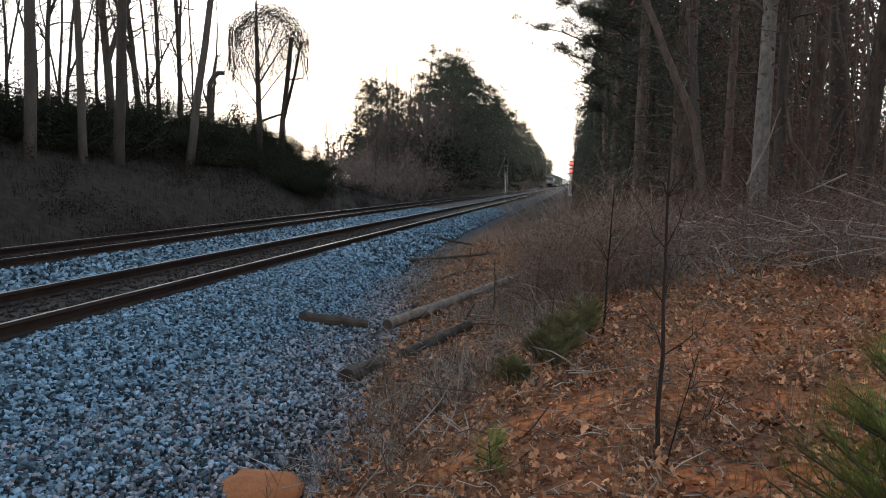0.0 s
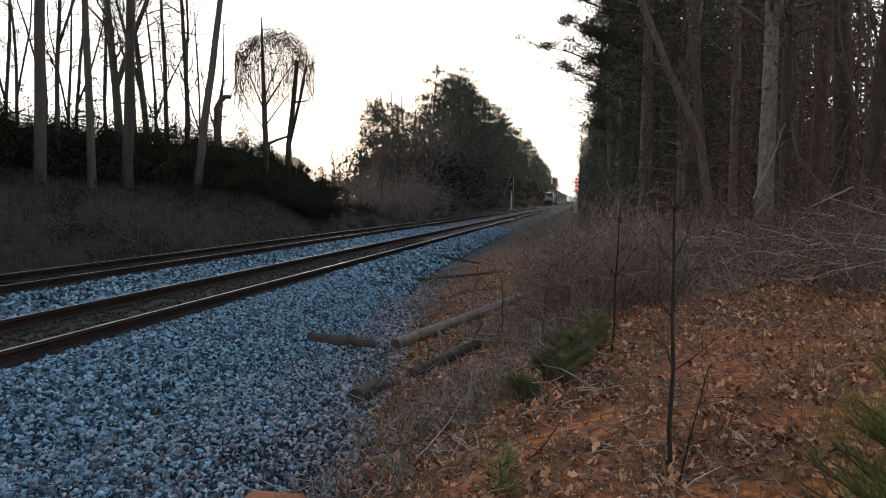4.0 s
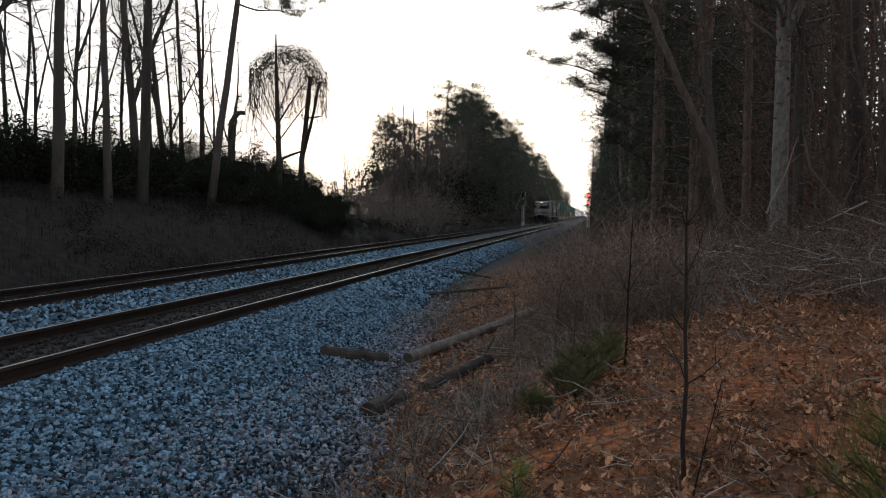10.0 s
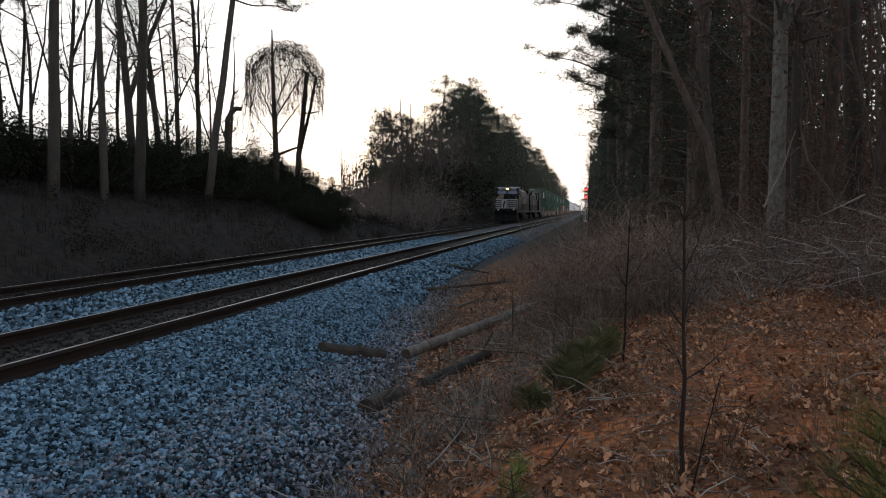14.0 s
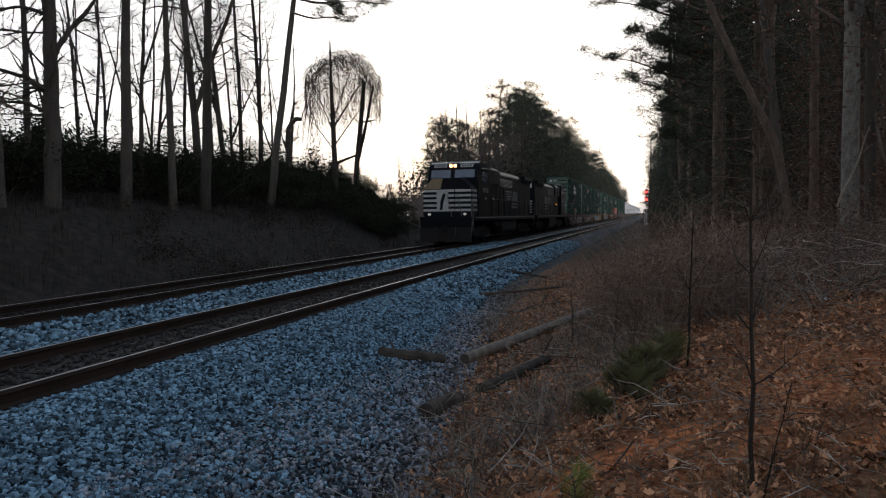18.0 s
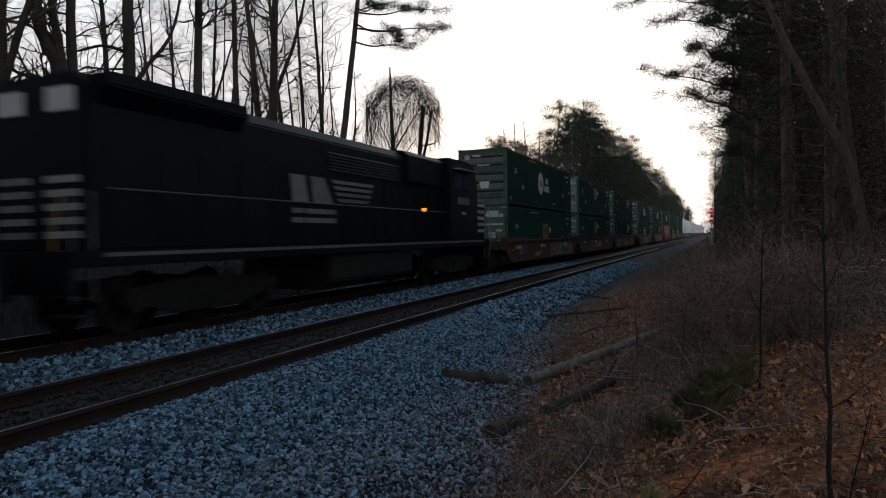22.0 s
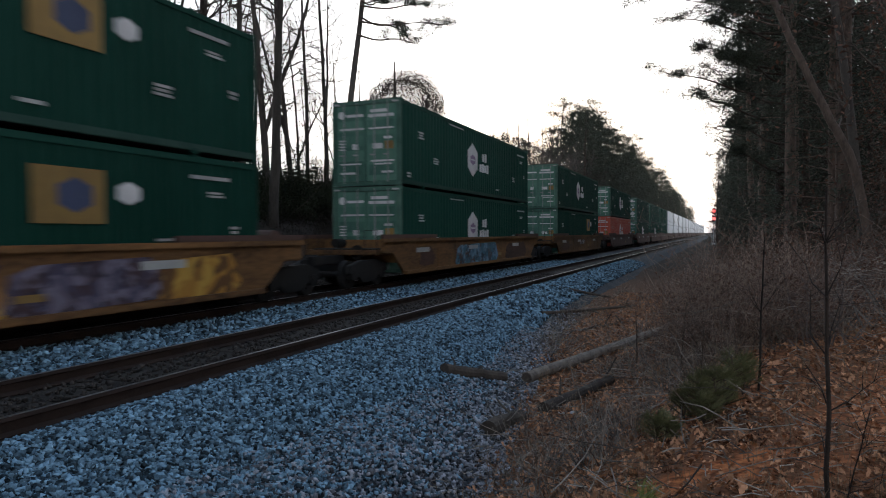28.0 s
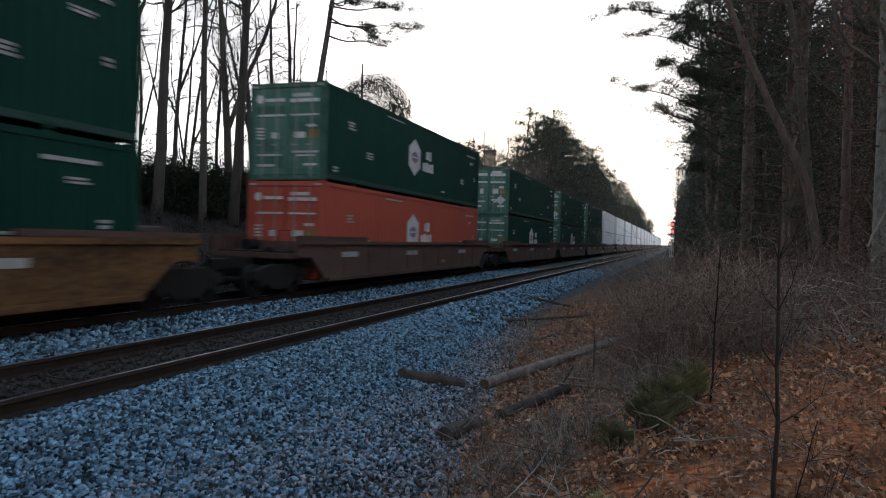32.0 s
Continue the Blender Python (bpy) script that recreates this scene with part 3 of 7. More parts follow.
def strew_ballast():
    def soiled(rs):
        """Thick near the toe, thin up the shoulder."""
        y = 2.6 + 13.4 * rs.uniform() ** 1.3
        tx = toe(y)[0]
        return tx + 0.25 + 0.02 * y - (0.9 + 1.5 * ease(12, 3, y)) * rs.uniform() ** 1.15, y

    def fresh(rs):
        """Clean stones, thinning out towards the toe."""
        y = 2.6 + 13.4 * rs.uniform() ** 1.3
        b = toe(y)[0] + 0.1 - (0.9 + 0.9 * ease(12, 3, y)) * rs.uniform()
        return -5.80 + (b + 5.80) * rs.uniform(), y

    scatter_stones("ballast_stones", 47000, fresh, bed_height, 0.0215, 31, "loose blue-grey crushed stones on the near shoulder")
    scatter_stones("soiled_stones", 19000, soiled, on_land, 0.021, 38, "soiled grey crushed stones along the ballast toe", STONE_GREY)
    scatter_stones("ballast_stones", 6000, shoulder_area(lambda y: -5.80, lambda y: toe(y)[0], -5, 2.6), bed_height, 0.034, 37, "loose blue-grey crushed stones on the shoulder")
    scatter_stones("ballast_stones", 12000, shoulder_area(lambda y: -5.80, lambda y: toe(y)[0] - 0.15, 15, 46, 1.5), bed_height, 0.038, 32, "loose blue-grey crushed stones along the shoulder")
    scatter_stones("ballast_stones", 17000, shoulder_area(lambda y: -10.12, lambda y: -7.64, 6, 45, 1.4), bed_height, 0.036, 33, "pale crushed stones between the two tracks")
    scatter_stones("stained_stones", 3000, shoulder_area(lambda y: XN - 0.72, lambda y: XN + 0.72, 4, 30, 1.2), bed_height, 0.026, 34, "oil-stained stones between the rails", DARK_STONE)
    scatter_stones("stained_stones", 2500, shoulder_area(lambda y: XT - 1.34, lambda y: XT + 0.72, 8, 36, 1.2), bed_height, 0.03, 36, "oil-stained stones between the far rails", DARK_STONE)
    scatter_stones("strayed_stones", 2200, shoulder_area(lambda y: toe(y)[0] - 0.1, lambda y: toe(y)[0] + 0.35 + 0.9 * abs(noise.noise((y * 0.8, 3.0, 0.0))), 2.5, 20, 1.2), on_land, 0.024, 35, "stones strayed from the shoulder onto the soil", STONE_GREY)

# ---------------------------------------------------------------- the train
TRAIN, TURNED, WHEELS = [], {}, []
RUN = [(0, 300.0), (3, 253.0), (6, 208.0), (9, 163.5), (11, 133.5), (13, 104.0), (16, 63.2), (19, 23.0), (21, -2.5), (23, -28.0), (25, -52.7), (28, -89.9), (30, -114.8), (32, -139.4)]


def nose(t):
    """How far ahead of the camera the leading locomotive's coupler is."""
    return pieces(t, RUN)


def plate(outline, axis, at, thick, material, parent, name, label=""):
    return part(name, prism(outline, axis, at, at + thick), material, parent, label)


def rect(u0, u1, v0, v1):
    return [(u0, v0), (u1, v0), (u1, v1), (u0, v1)]


def wheelset(parent, y, r, gauge=0.7525):
    bm = bmesh.new()
    for s in (-1, 1):
        drum((s * (gauge + 0.03), 0, 0), (1, 0, 0), r, 0.13, 20, bm)
        drum((s * (gauge - 0.045), 0, 0), (1, 0, 0), r + 0.028, 0.025, 20, bm)
        for k in range(5):
            a = k * 1.2566
            drum((s * (gauge + 0.10), math.cos(a) * r * 0.55, math.sin(a) * r * 0.55), (1, 0, 0), r * 0.10, 0.03, 8, bm)
    drum((0, 0, 0), (1, 0, 0), 0.09, 1.5, 10, bm)
    ob = part("wheelset", bm, GRIME, parent)
    ob.matrix_basis = pose(0, y, r)
    WHEELS.append((ob, y, r))
    return ob


def truck(parent, y, base, r, axles, width):
    """A bogie: two side frames with bolster and springs, and its wheelsets."""
    half = base / 2
    ys = [y - half + base * k / (axles - 1) for k in range(axles)]
    for s in (-1, 1):
        x0, x1 = sorted((s * (width - 0.10), s * (width + 0.06)))
        out = [(y - half - 0.35, r + 0.05), (y - half - 0.30, r + 0.28), (y - half * 0.5, r + 0.42), (y + half * 0.5, r + 0.42), (y + half + 0.30, r + 0.28), (y + half + 0.35, r + 0.05),
               (y + half - 0.25, r - 0.05), (y + half * 0.45, r - 0.25), (y - half * 0.45, r - 0.25), (y - half + 0.25, r - 0.05)]
        part("side_frame", prism(out, "x", x0, x1, 0.02), GRIME, parent)
        for yy in ys:
            part("axle_box", box(x0 - 0.03, x1 + 0.03, yy - 0.15, yy + 0.15, r - 0.14, r + 0.16, 0.02), GRIME, parent)
    part("bolster", box(-width, width, y - 0.22, y + 0.22, r - 0.1, r + 0.35, 0.02), GRIME, parent)
    for yy in ys:
        wheelset(parent, yy, r)


def stripes(parent, y, x0, x1, z0, z1, count, facing):
    h = (z1 - z0) / (2 * count - 1)
    for k in range(count):
        part("white_stripe", prism(rect(x0, x1, z0 + 2 * k * h, z0 + (2 * k + 1) * h), "y", y, y + 0.012 * facing), STRIPE, parent)


def locomotive():
    """Six-axle road locomotive, coupler at y = 0, tail at y = 22.3; windscreen towards -y."""
    o = thing("locomotive", "black diesel locomotive with white nose stripes, grimy underframe", "locomotive", "locomotives of the train")
    cab = part("cab", prism([(1.9, 1.56), (1.9, 3.70), (2.12, 4.36), (2.34, 4.62), (2.75, 4.76), (5.2, 4.76), (5.2, 1.56)], "x", -1.53, 1.53, 0.05), BLACK, o)
    hood = part("short_hood", prism([(-1.46, 1.56), (-1.46, 3.14), (-0.86, 3.74), (0.86, 3.74), (1.46, 3.14), (1.46, 1.56)], "y", 0.78, 1.95, 0.06), BLACK, o)
    # thin gold plate painting the sunset glow on the nose's left side
    part("nose_facet", prism([(-1.45, 3.13), (-0.87, 3.73), (-0.25, 3.73), (-0.40, 3.13)], "y", 0.764, 0.776), YELLOW_LIT, o, "sunset glow painted in dull gold on the nose")
    # windscreens, side windows, number boards, lamps
    for x0, x1 in ((-1.32, -0.12), (0.12, 1.32)):
        bm = prism([(1.93, 3.82), (2.09, 4.30), (2.12, 4.30), (1.96, 3.82)], "x", x0, x1)
        pane = part("windscreen", bm, PANE, cab)
        pane.matrix_basis = pose(0, -0.035, 0)
        for a, b in ((3.76, 1.90), (4.30, 2.09)):
            f = part("window_frame", prism([(b, a), (b + 0.04, a), (b + 0.06, a + 0.06), (b + 0.02, a + 0.06)], "x", x0 - 0.05, x1 + 0.05), BLACK, cab)
            f.matrix_basis = pose(0, -0.05, 0)
    for s in (-1, 1):
        for y0, y1 in ((2.85, 3.65), (3.80, 4.60)):
            part("side_window", box(s * 1.53 - 0.012, s * 1.53 + 0.012, y0, y1, 3.55, 4.22, 0.004), PANE, cab)
        part("number_board", prism([(2.16, 4.42), (2.30, 4.60), (2.27, 4.63), (2.13, 4.45)], "x", s * 0.80 - 0.38, s * 0.80 + 0.38), DULL_WHITE, cab, "white number board with dark bars")
        for k in range(4):
            x = s * 0.80 - 0.24 + 0.16 * k
            part("number_bar", prism([(2.165, 4.47), (2.25, 4.58), (2.235, 4.59), (2.15, 4.48)], "x", x - 0.04, x + 0.04), SIGNAL_BLACK, cab)
        part("headlamp", drum((s * 0.13, 2.06, 4.52), (0, 1, -0.1), 0.095, 0.10, 16), HEAD_GLOW, cab, "lit amber-white headlamp")
        part("ditch_lamp", drum((s * 1.05, 0.70, 1.70), (0, 1, 0), 0.07, 0.12, 14), DITCH_GLOW, o, "dim white ditch lamp")
        part("sun_visor", prism([(2.75, 4.34), (4.75, 4.34), (4.75, 4.38), (2.75, 4.38)], "x", *sorted((s * 1.53, s * 1.80))), STEEL, cab)
        for k in range(4):
            y = 3.05 + k * 0.36
            part("cab_number_bar", box(s * 1.545 - 0.006, s * 1.545 + 0.006, y, y + 0.22, 2.98, 3.26), FADED, cab)
        part("cab_plate", box(s * 1.545 - 0.006, s * 1.545 + 0.006, 3.5, 3.9, 2.58, 2.68), DULL_WHITE, cab)
    part("lamp_housing", prism([(2.08, 4.40), (2.08, 4.66), (2.60, 4.76), (2.60, 4.40)], "x", -0.30, 0.30, 0.02), BLACK, cab)
    part("roof_edge", prism([(2.36, 4.65), (2.76, 4.78), (2.76, 4.80), (2.34, 4.67)], "x", -1.45, 1.45), STEEL, cab, "bare metal roof edge")
    stripes(hood, 0.775, -1.42, 1.42, 1.86, 3.10, 5, -1)
    for s in (-1, 1):
        h = 1.24 / 9
        for k in range(5):
            part("white_stripe", box(s * 1.463 - 0.006, s * 1.463 + 0.006, 0.85, 1.88, 1.86 + 2 * k * h, 1.86 + (2 * k + 1) * h), STRIPE, hood)
    part("nose_emblem", prism(rect(-0.62, 0.06, 1.86, 3.02), "y", 0.752, 0.762), STRIPE, hood, "white painted patch")
    part("nose_emblem", prism([(-0.44, 1.95), (-0.38, 2.5), (-0.22, 2.92), (-0.08, 2.80), (-0.20, 2.45), (-0.28, 1.95)], "y", 0.735, 0.75), BLACK, hood, "black slanted emblem")
    for x in (0.35, 0.95):
        part("front_rail", rod([(x, 0.52, 1.5), (x - 0.12, 0.50, 2.1), (x - 0.28, 0.56, 2.75), (x - 0.4, 0.7, 2.85)], 0.02, 6), RAIL_GREY, o)
    for s in (-1, 1):
        part("corner_rail", rod([(s * 1.5, 0.45, 0.75), (s * 1.62, 0.40, 1.6), (s * 1.58, 0.42, 2.35), (s * 1.42, 0.55, 2.6)], 0.022, 6), RAIL_GREY, o)
    part("nose_door", prism(rect(0.42, 0.46, 1.62, 3.45), "y", 0.755, 0.775), BLACK, hood)
    # long hood with louvres, radiator wings, roof gear
    long = part("long_hood", prism([(-1.22, 1.56), (-1.22, 4.36), (-0.92, 4.66), (0.92, 4.66), (1.22, 4.36), (1.22, 1.56)], "y", 5.15, 21.2, 0.04), BLACK, o)
    part("radiator_wing", prism([(-1.06, 3.90), (-1.50, 4.40), (-1.50, 4.64), (1.50, 4.64), (1.50, 4.40), (1.06, 3.90)], "y", 17.2, 21.0, 0.03), BLACK, o)
    part("dynamic_brake", prism([(-1.22, 3.5), (-1.36, 3.62), (-1.36, 4.50), (-1.1, 4.70), (1.1, 4.70), (1.36, 4.50), (1.36, 3.62), (1.22, 3.5)], "y", 5.16, 8.6, 0.02), BLACK, o)
    part("exhaust_stack", box(-0.35, 0.35, 11.8, 12.8, 4.64, 4.82, 0.03), GRIME, o)
    part("air_horn", rod([(0.45, 9.0, 4.84), (0.45, 8.5, 4.86)], 0.05, 8, drum((0.45, 9.05, 4.74), (0, 0, 1), 0.03, 0.22, 8)), STEEL, o)
    part("roof_hatch", box(-0.55, 0.55, 14.0, 16.5, 4.64, 4.72, 0.02), BLACK, o)
    for s in (-1, 1):
        for k in range(13):
            y = 5.6 + k * 1.18
            part("hood_door", box(s * 1.225 - 0.010, s * 1.225 + 0.010, y, y + 1.08, 1.75, 3.45, 0.008), BLACK, long)
        for k in range(6):
            part("louvre", prism([(s * 1.21, 3.60 + k * 0.09), (s * 1.255, 3.58 + k * 0.09), (s * 1.21, 3.66 + k * 0.09)], "y", 9.0, 13.5), BLACK, long)
        # painted emblem: slanted bars, a white block and two rows of wordless bars
        for k in range(4):
            z = 2.72 + 0.17 * k
            part("emblem_bar", prism([(11.3 - 0.1 * k, z), (13.0 + 0.10 * k, z), (13.1 + 0.1 * k, z + 0.095), (11.2 - 0.1 * k, z + 0.095)], "x", *sorted((s * 1.236, s * 1.243))), FADED, long)
        part("emblem_block", prism([(13.35, 2.66), (13.75, 3.34), (14.45, 3.34), (14.3, 2.66)], "x", *sorted((s * 1.236, s * 1.243))), FADED, long)
        part("emblem_block", prism([(14.55, 2.66), (14.7, 3.34), (15.35, 3.34), (15.25, 2.66)], "x", *sorted((s * 1.236, s * 1.243))), FADED, long)
        for z in (2.12, 2.36):
            part("lettering_bar", box(s * 1.240 - 0.004, s * 1.240 + 0.004, 13.2, 15.3, z, z + 0.13), FADED, long)
        h = 0.68 / 9
        for k in range(5):
            part("white_stripe", box(s * 0.6 - 0.42, s * 0.6 + 0.42, 21.2, 21.215, 1.78 + 2 * k * h * 1.6, 1.78 + (2 * k + 1) * h * 1.6), STRIPE, long)
        part("end_rail", rod([(s * 1.05, 21.75, 0.8), (s * 1.08, 21.78, 1.9), (s * 0.95, 21.5, 2.5)], 0.022, 6), YELLOW, o, "yellow grab rail at the hood end")
        part("end_board", box(s * 0.62 - 0.34, s * 0.62 + 0.34, 21.2, 21.225, 3.98, 4.40, 0.004), CASE_PALE, long, "pale number board on the hood end")
        part("side_lamp", box(s * 1.240 - 0.01, s * 1.240 + 0.01, 6.9, 7.2, 2.62, 2.74, 0.004), AMBER_GLOW if s < 0 else DULL_WHITE, long, "small marker on the hood side")
        # sill stripe, steps, handrails
        part("sill_stripe", box(s * 1.555 - 0.008, s * 1.555 + 0.008, 1.2, 21.2, 1.45, 1.52), FADED, o, "thin dull white line along the sill")
        for y in (0.75, 21.55):
            for k in range(4):
                part("step", box(s * 1.1 - 0.35, s * 1.1 + 0.35, y - 0.14, y + 0.14, 0.45 + 0.3 * k, 0.49 + 0.3 * k, 0.005), GRIME, o)
            for dy in (-0.2, 0.2):
                part("grab_rail", rod([(s * 1.47, y + dy, 0.7), (s * 1.47, y + dy, 2.55)], 0.018, 6), RAIL_GREY, o)
        part("handrail", rod([(s * 1.48, 5.3, 2.62), (s * 1.48, 21.0, 2.62)], 0.014, 6), RAIL_GREY, o, "thin dull handrail along the walkway")
        for k in range(9):
            y = 5.6 + k * 1.9
            part("rail_post", rod([(s * 1.48, y, 1.56), (s * 1.48, y, 2.62)], 0.016, 6), BLACK, o)
    part("deck", box(-1.55, 1.55, 0.45, 21.85, 1.28, 1.56, 0.02), BLACK, o)
    part("fuel_tank", prism([(-1.45, 0.55), (-1.45, 1.25), (1.45, 1.25), (1.45, 0.55), (1.15, 0.32), (-1.15, 0.32)], "y", 8.6, 13.9, 0.05), GRIME, o)
    part("air_tank", drum((1.25, 7.6, 1.05), (0, 1, 0), 0.19, 1.7, 14), GRIME, o)
    part("plow", prism([(-1.5, 0.12), (-1.5, 0.95), (1.5, 0.95), (1.5, 0.12), (0.0, 0.18)], "y", 0.32, 0.46), GRIME, o, "steel snowplough under the nose")
    for y0, y1 in ((0.40, 0.55), (21.75, 21.9)):
        part("end_sill", box(-1.5, 1.5, y0, y1, 0.85, 1.56, 0.02), BLACK, o)
    for y, d in ((0.0, 0.5), (21.8, 0.5)):
        part("coupler", box(-0.12, 0.12, y, y + d, 0.72, 1.02, 0.03), GRIME, o)
    for s in (-0.6, 0.6):
        part("brake_hose", rod([(s, 0.38, 1.0), (s * 1.05, 0.25, 0.6), (s * 0.8, 0.22, 0.35)], 0.025, 6), SIGNAL_BLACK, o)
    for y in (4.0, 18.2):
        truck(o, y, 4.0, 0.53, 3, 1.12)
    return o


def corrugated(bm, x, y0, y1, z0, z1, pitch=0.29, depth=0.030):
    """A ribbed side sheet standing at x, its hollows to the inside."""
    n = int((y1 - y0) / pitch)
    p, s = (y1 - y0) / n, 1 if x > 0 else -1
    line = []
    for k in range(n):
        for f, dx in ((0.0, 0), (0.42, 0), (0.54, depth), (0.88, depth)):
            line.append((x - s * dx, y0 + (k + f) * p))
    line.append((x, y1))
    lo = [bm.verts.new((a, b, z0)) for a, b in line]
    hi = [bm.verts.new((a, b, z1)) for a, b in line]
    for i in range(len(line) - 1):
        bm.faces.new((lo[i], lo[i + 1], hi[i + 1], hi[i]))


def hexagon(y, z, w, h):
    return [(y, z - h / 2), (y + w / 2, z - h / 4), (y + w / 2, z + h / 4), (y, z + h / 2), (y - w / 2, z + h / 4), (y - w / 2, z - h / 4)]


def container(paint, end_paint, label, logo=1, panel=0, doors=True, mark=WHITE, diamond=False, panel_foot=1.48):
    """A 53-foot box, 16.15 m long, its near end at y = 0 and its floor at z = 0."""
    L, W, H = 16.15, 1.295, 2.9
    # green boxes: only the near end's posts and castings take the lit colour
    frame_paint = END_FRAME_LIT if paint is GREEN else end_paint
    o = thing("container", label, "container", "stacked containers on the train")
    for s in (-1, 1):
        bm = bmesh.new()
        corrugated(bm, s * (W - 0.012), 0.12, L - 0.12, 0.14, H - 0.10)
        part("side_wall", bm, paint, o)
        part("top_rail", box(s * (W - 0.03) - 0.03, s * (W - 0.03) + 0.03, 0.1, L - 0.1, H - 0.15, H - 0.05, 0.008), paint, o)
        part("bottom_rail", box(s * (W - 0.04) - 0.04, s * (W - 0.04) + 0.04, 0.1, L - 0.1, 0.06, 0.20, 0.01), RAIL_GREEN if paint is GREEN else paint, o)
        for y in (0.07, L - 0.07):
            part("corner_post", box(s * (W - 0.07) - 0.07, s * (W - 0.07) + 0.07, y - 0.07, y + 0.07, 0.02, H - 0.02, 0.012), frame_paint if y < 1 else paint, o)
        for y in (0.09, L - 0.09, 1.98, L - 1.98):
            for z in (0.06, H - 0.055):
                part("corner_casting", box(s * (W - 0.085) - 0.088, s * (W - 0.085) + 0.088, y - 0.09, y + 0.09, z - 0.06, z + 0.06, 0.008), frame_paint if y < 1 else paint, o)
    part("roof", box(-W + 0.05, W - 0.05, 0.05, L - 0.05, H - 0.05, H - 0.02), paint, o)
    part("floor", box(-W + 0.06, W - 0.06, 0.06, L - 0.06, 0.05, 0.14), GRIME, o)
    part("back_wall", box(-W + 0.1, W - 0.1, L - 0.09, L - 0.05, 0.1, H - 0.1), paint, o)
    part("header", box(-W + 0.13, W - 0.13, 0.01, 0.11, H - 0.16, H - 0.01, 0.01), frame_paint, o)
    part("sill", box(-W + 0.13, W - 0.13, 0.01, 0.11, 0.0, 0.15, 0.01), frame_paint, o)
    if doors:
        for s in (-1, 1):
            x0, x1 = sorted((s * 0.012, s * (W - 0.14)))
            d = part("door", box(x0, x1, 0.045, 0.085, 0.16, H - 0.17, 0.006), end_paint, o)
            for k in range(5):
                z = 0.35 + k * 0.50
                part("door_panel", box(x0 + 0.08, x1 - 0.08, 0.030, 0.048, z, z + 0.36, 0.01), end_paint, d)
            for f in (0.28, 0.72):
                x = x0 + (x1 - x0) * f
                part("lock_rod", rod([(x, 0.015, 0.10), (x, 0.015, H - 0.08)], 0.018, 6), STEEL, d)
                part("lock_handle", box(x - 0.16, x + 0.04, -0.005, 0.015, 1.02, 1.07, 0.004), STEEL, d)
            # printed rows: centre across the door, half width, foot, height
            mid, half = (x0 + x1) / 2, (x1 - x0) / 2
            print_rows = [(0.15, 0.30, 2.34, 0.09), (0.05, 0.42, 1.90, 0.06), (-0.28, 0.11, 1.52, 0.05), (-0.28, 0.11, 1.42, 0.05), (-0.28, 0.10, 1.32, 0.05), (-0.28, 0.11, 1.22, 0.05), (0.16, 0.10, 1.24, 0.18), (0.0, 0.36, 0.72, 0.05), (-0.1, 0.26, 0.40, 0.07)] if s < 0 else \
                [(-0.06, 0.30, 2.46, 0.10), (0.0, 0.44, 2.30, 0.10), (0.0, 0.42, 1.90, 0.05), (0.22, 0.14, 1.56, 0.08), (-0.12, 0.17, 1.24, 0.18), (0.05, 0.40, 0.80, 0.06), (0.05, 0.30, 0.70, 0.05), (0.2, 0.2, 0.42, 0.07)]
            for c, w, z, h in print_rows:
                c, w, h = mid + c * half * 2, w * half * 1.9, h * (1.7 if diamond else 1.0)
                part("lettering_bar", box(max(c - w, x0 + 0.04), min(c + w, x1 - 0.04), 0.018, 0.027, z, z + h), mark, d)
            if s > 0:
                part("decal", box(mid + 0.14, mid + 0.46, 0.016, 0.026, 1.22, 1.48), YELLOW, d, "square amber decal on the door")
            part("corner_mark", box(s * 1.12 - 0.12, s * 1.12 + 0.12, -0.002, 0.008, H - 0.14, H - 0.08), END_MARK, o)
        part("round_decal", drum((-0.92, 0.02, 2.42), (0, 1, 0), 0.13, 0.012, 16), mark, o)
        if diamond:
            part("diamond_decal", prism([(0.78, 0.55), (1.08, 0.85), (0.78, 1.15), (0.48, 0.85)], "y", 0.004, 0.014), mark, o, "white diamond decal")
    else:
        f = part("front_wall", box(-W + 0.13, W - 0.13, 0.06, 0.09, 0.15, H - 0.16), end_paint, o)
        for k in range(5):
            part("wall_rib", prism([(0.01, 0.40 + 0.44 * k), (0.07, 0.34 + 0.44 * k), (0.07, 0.66 + 0.44 * k), (0.01, 0.60 + 0.44 * k)], "x", -W + 0.2, W - 0.2), end_paint, f)
            # a dark strip in the hollow above each rib
            part("grimy_groove", box(-W + 0.2, W - 0.2, 0.052, 0.058, 0.68 + 0.44 * k, 0.755 + 0.44 * k), GRIME, f)
        part("round_decal", drum((-0.80, 0.035, 2.48), (0, 1, 0), 0.15, 0.012, 16), mark, f)
        part("lettering_bar", box(-0.52, -0.10, 0.02, 0.05, 2.50, 2.60), mark, f)
        part("lettering_bar", box(-0.30, 0.40, 0.018, 0.026, 2.02, 2.09), mark, f)
        part("decal", prism([(-0.08, 0.86), (0.30, 0.86), (0.38, 1.22), (-0.16, 1.22)], "y", -0.002, 0.008), mark, f, "white shield-shaped decal")
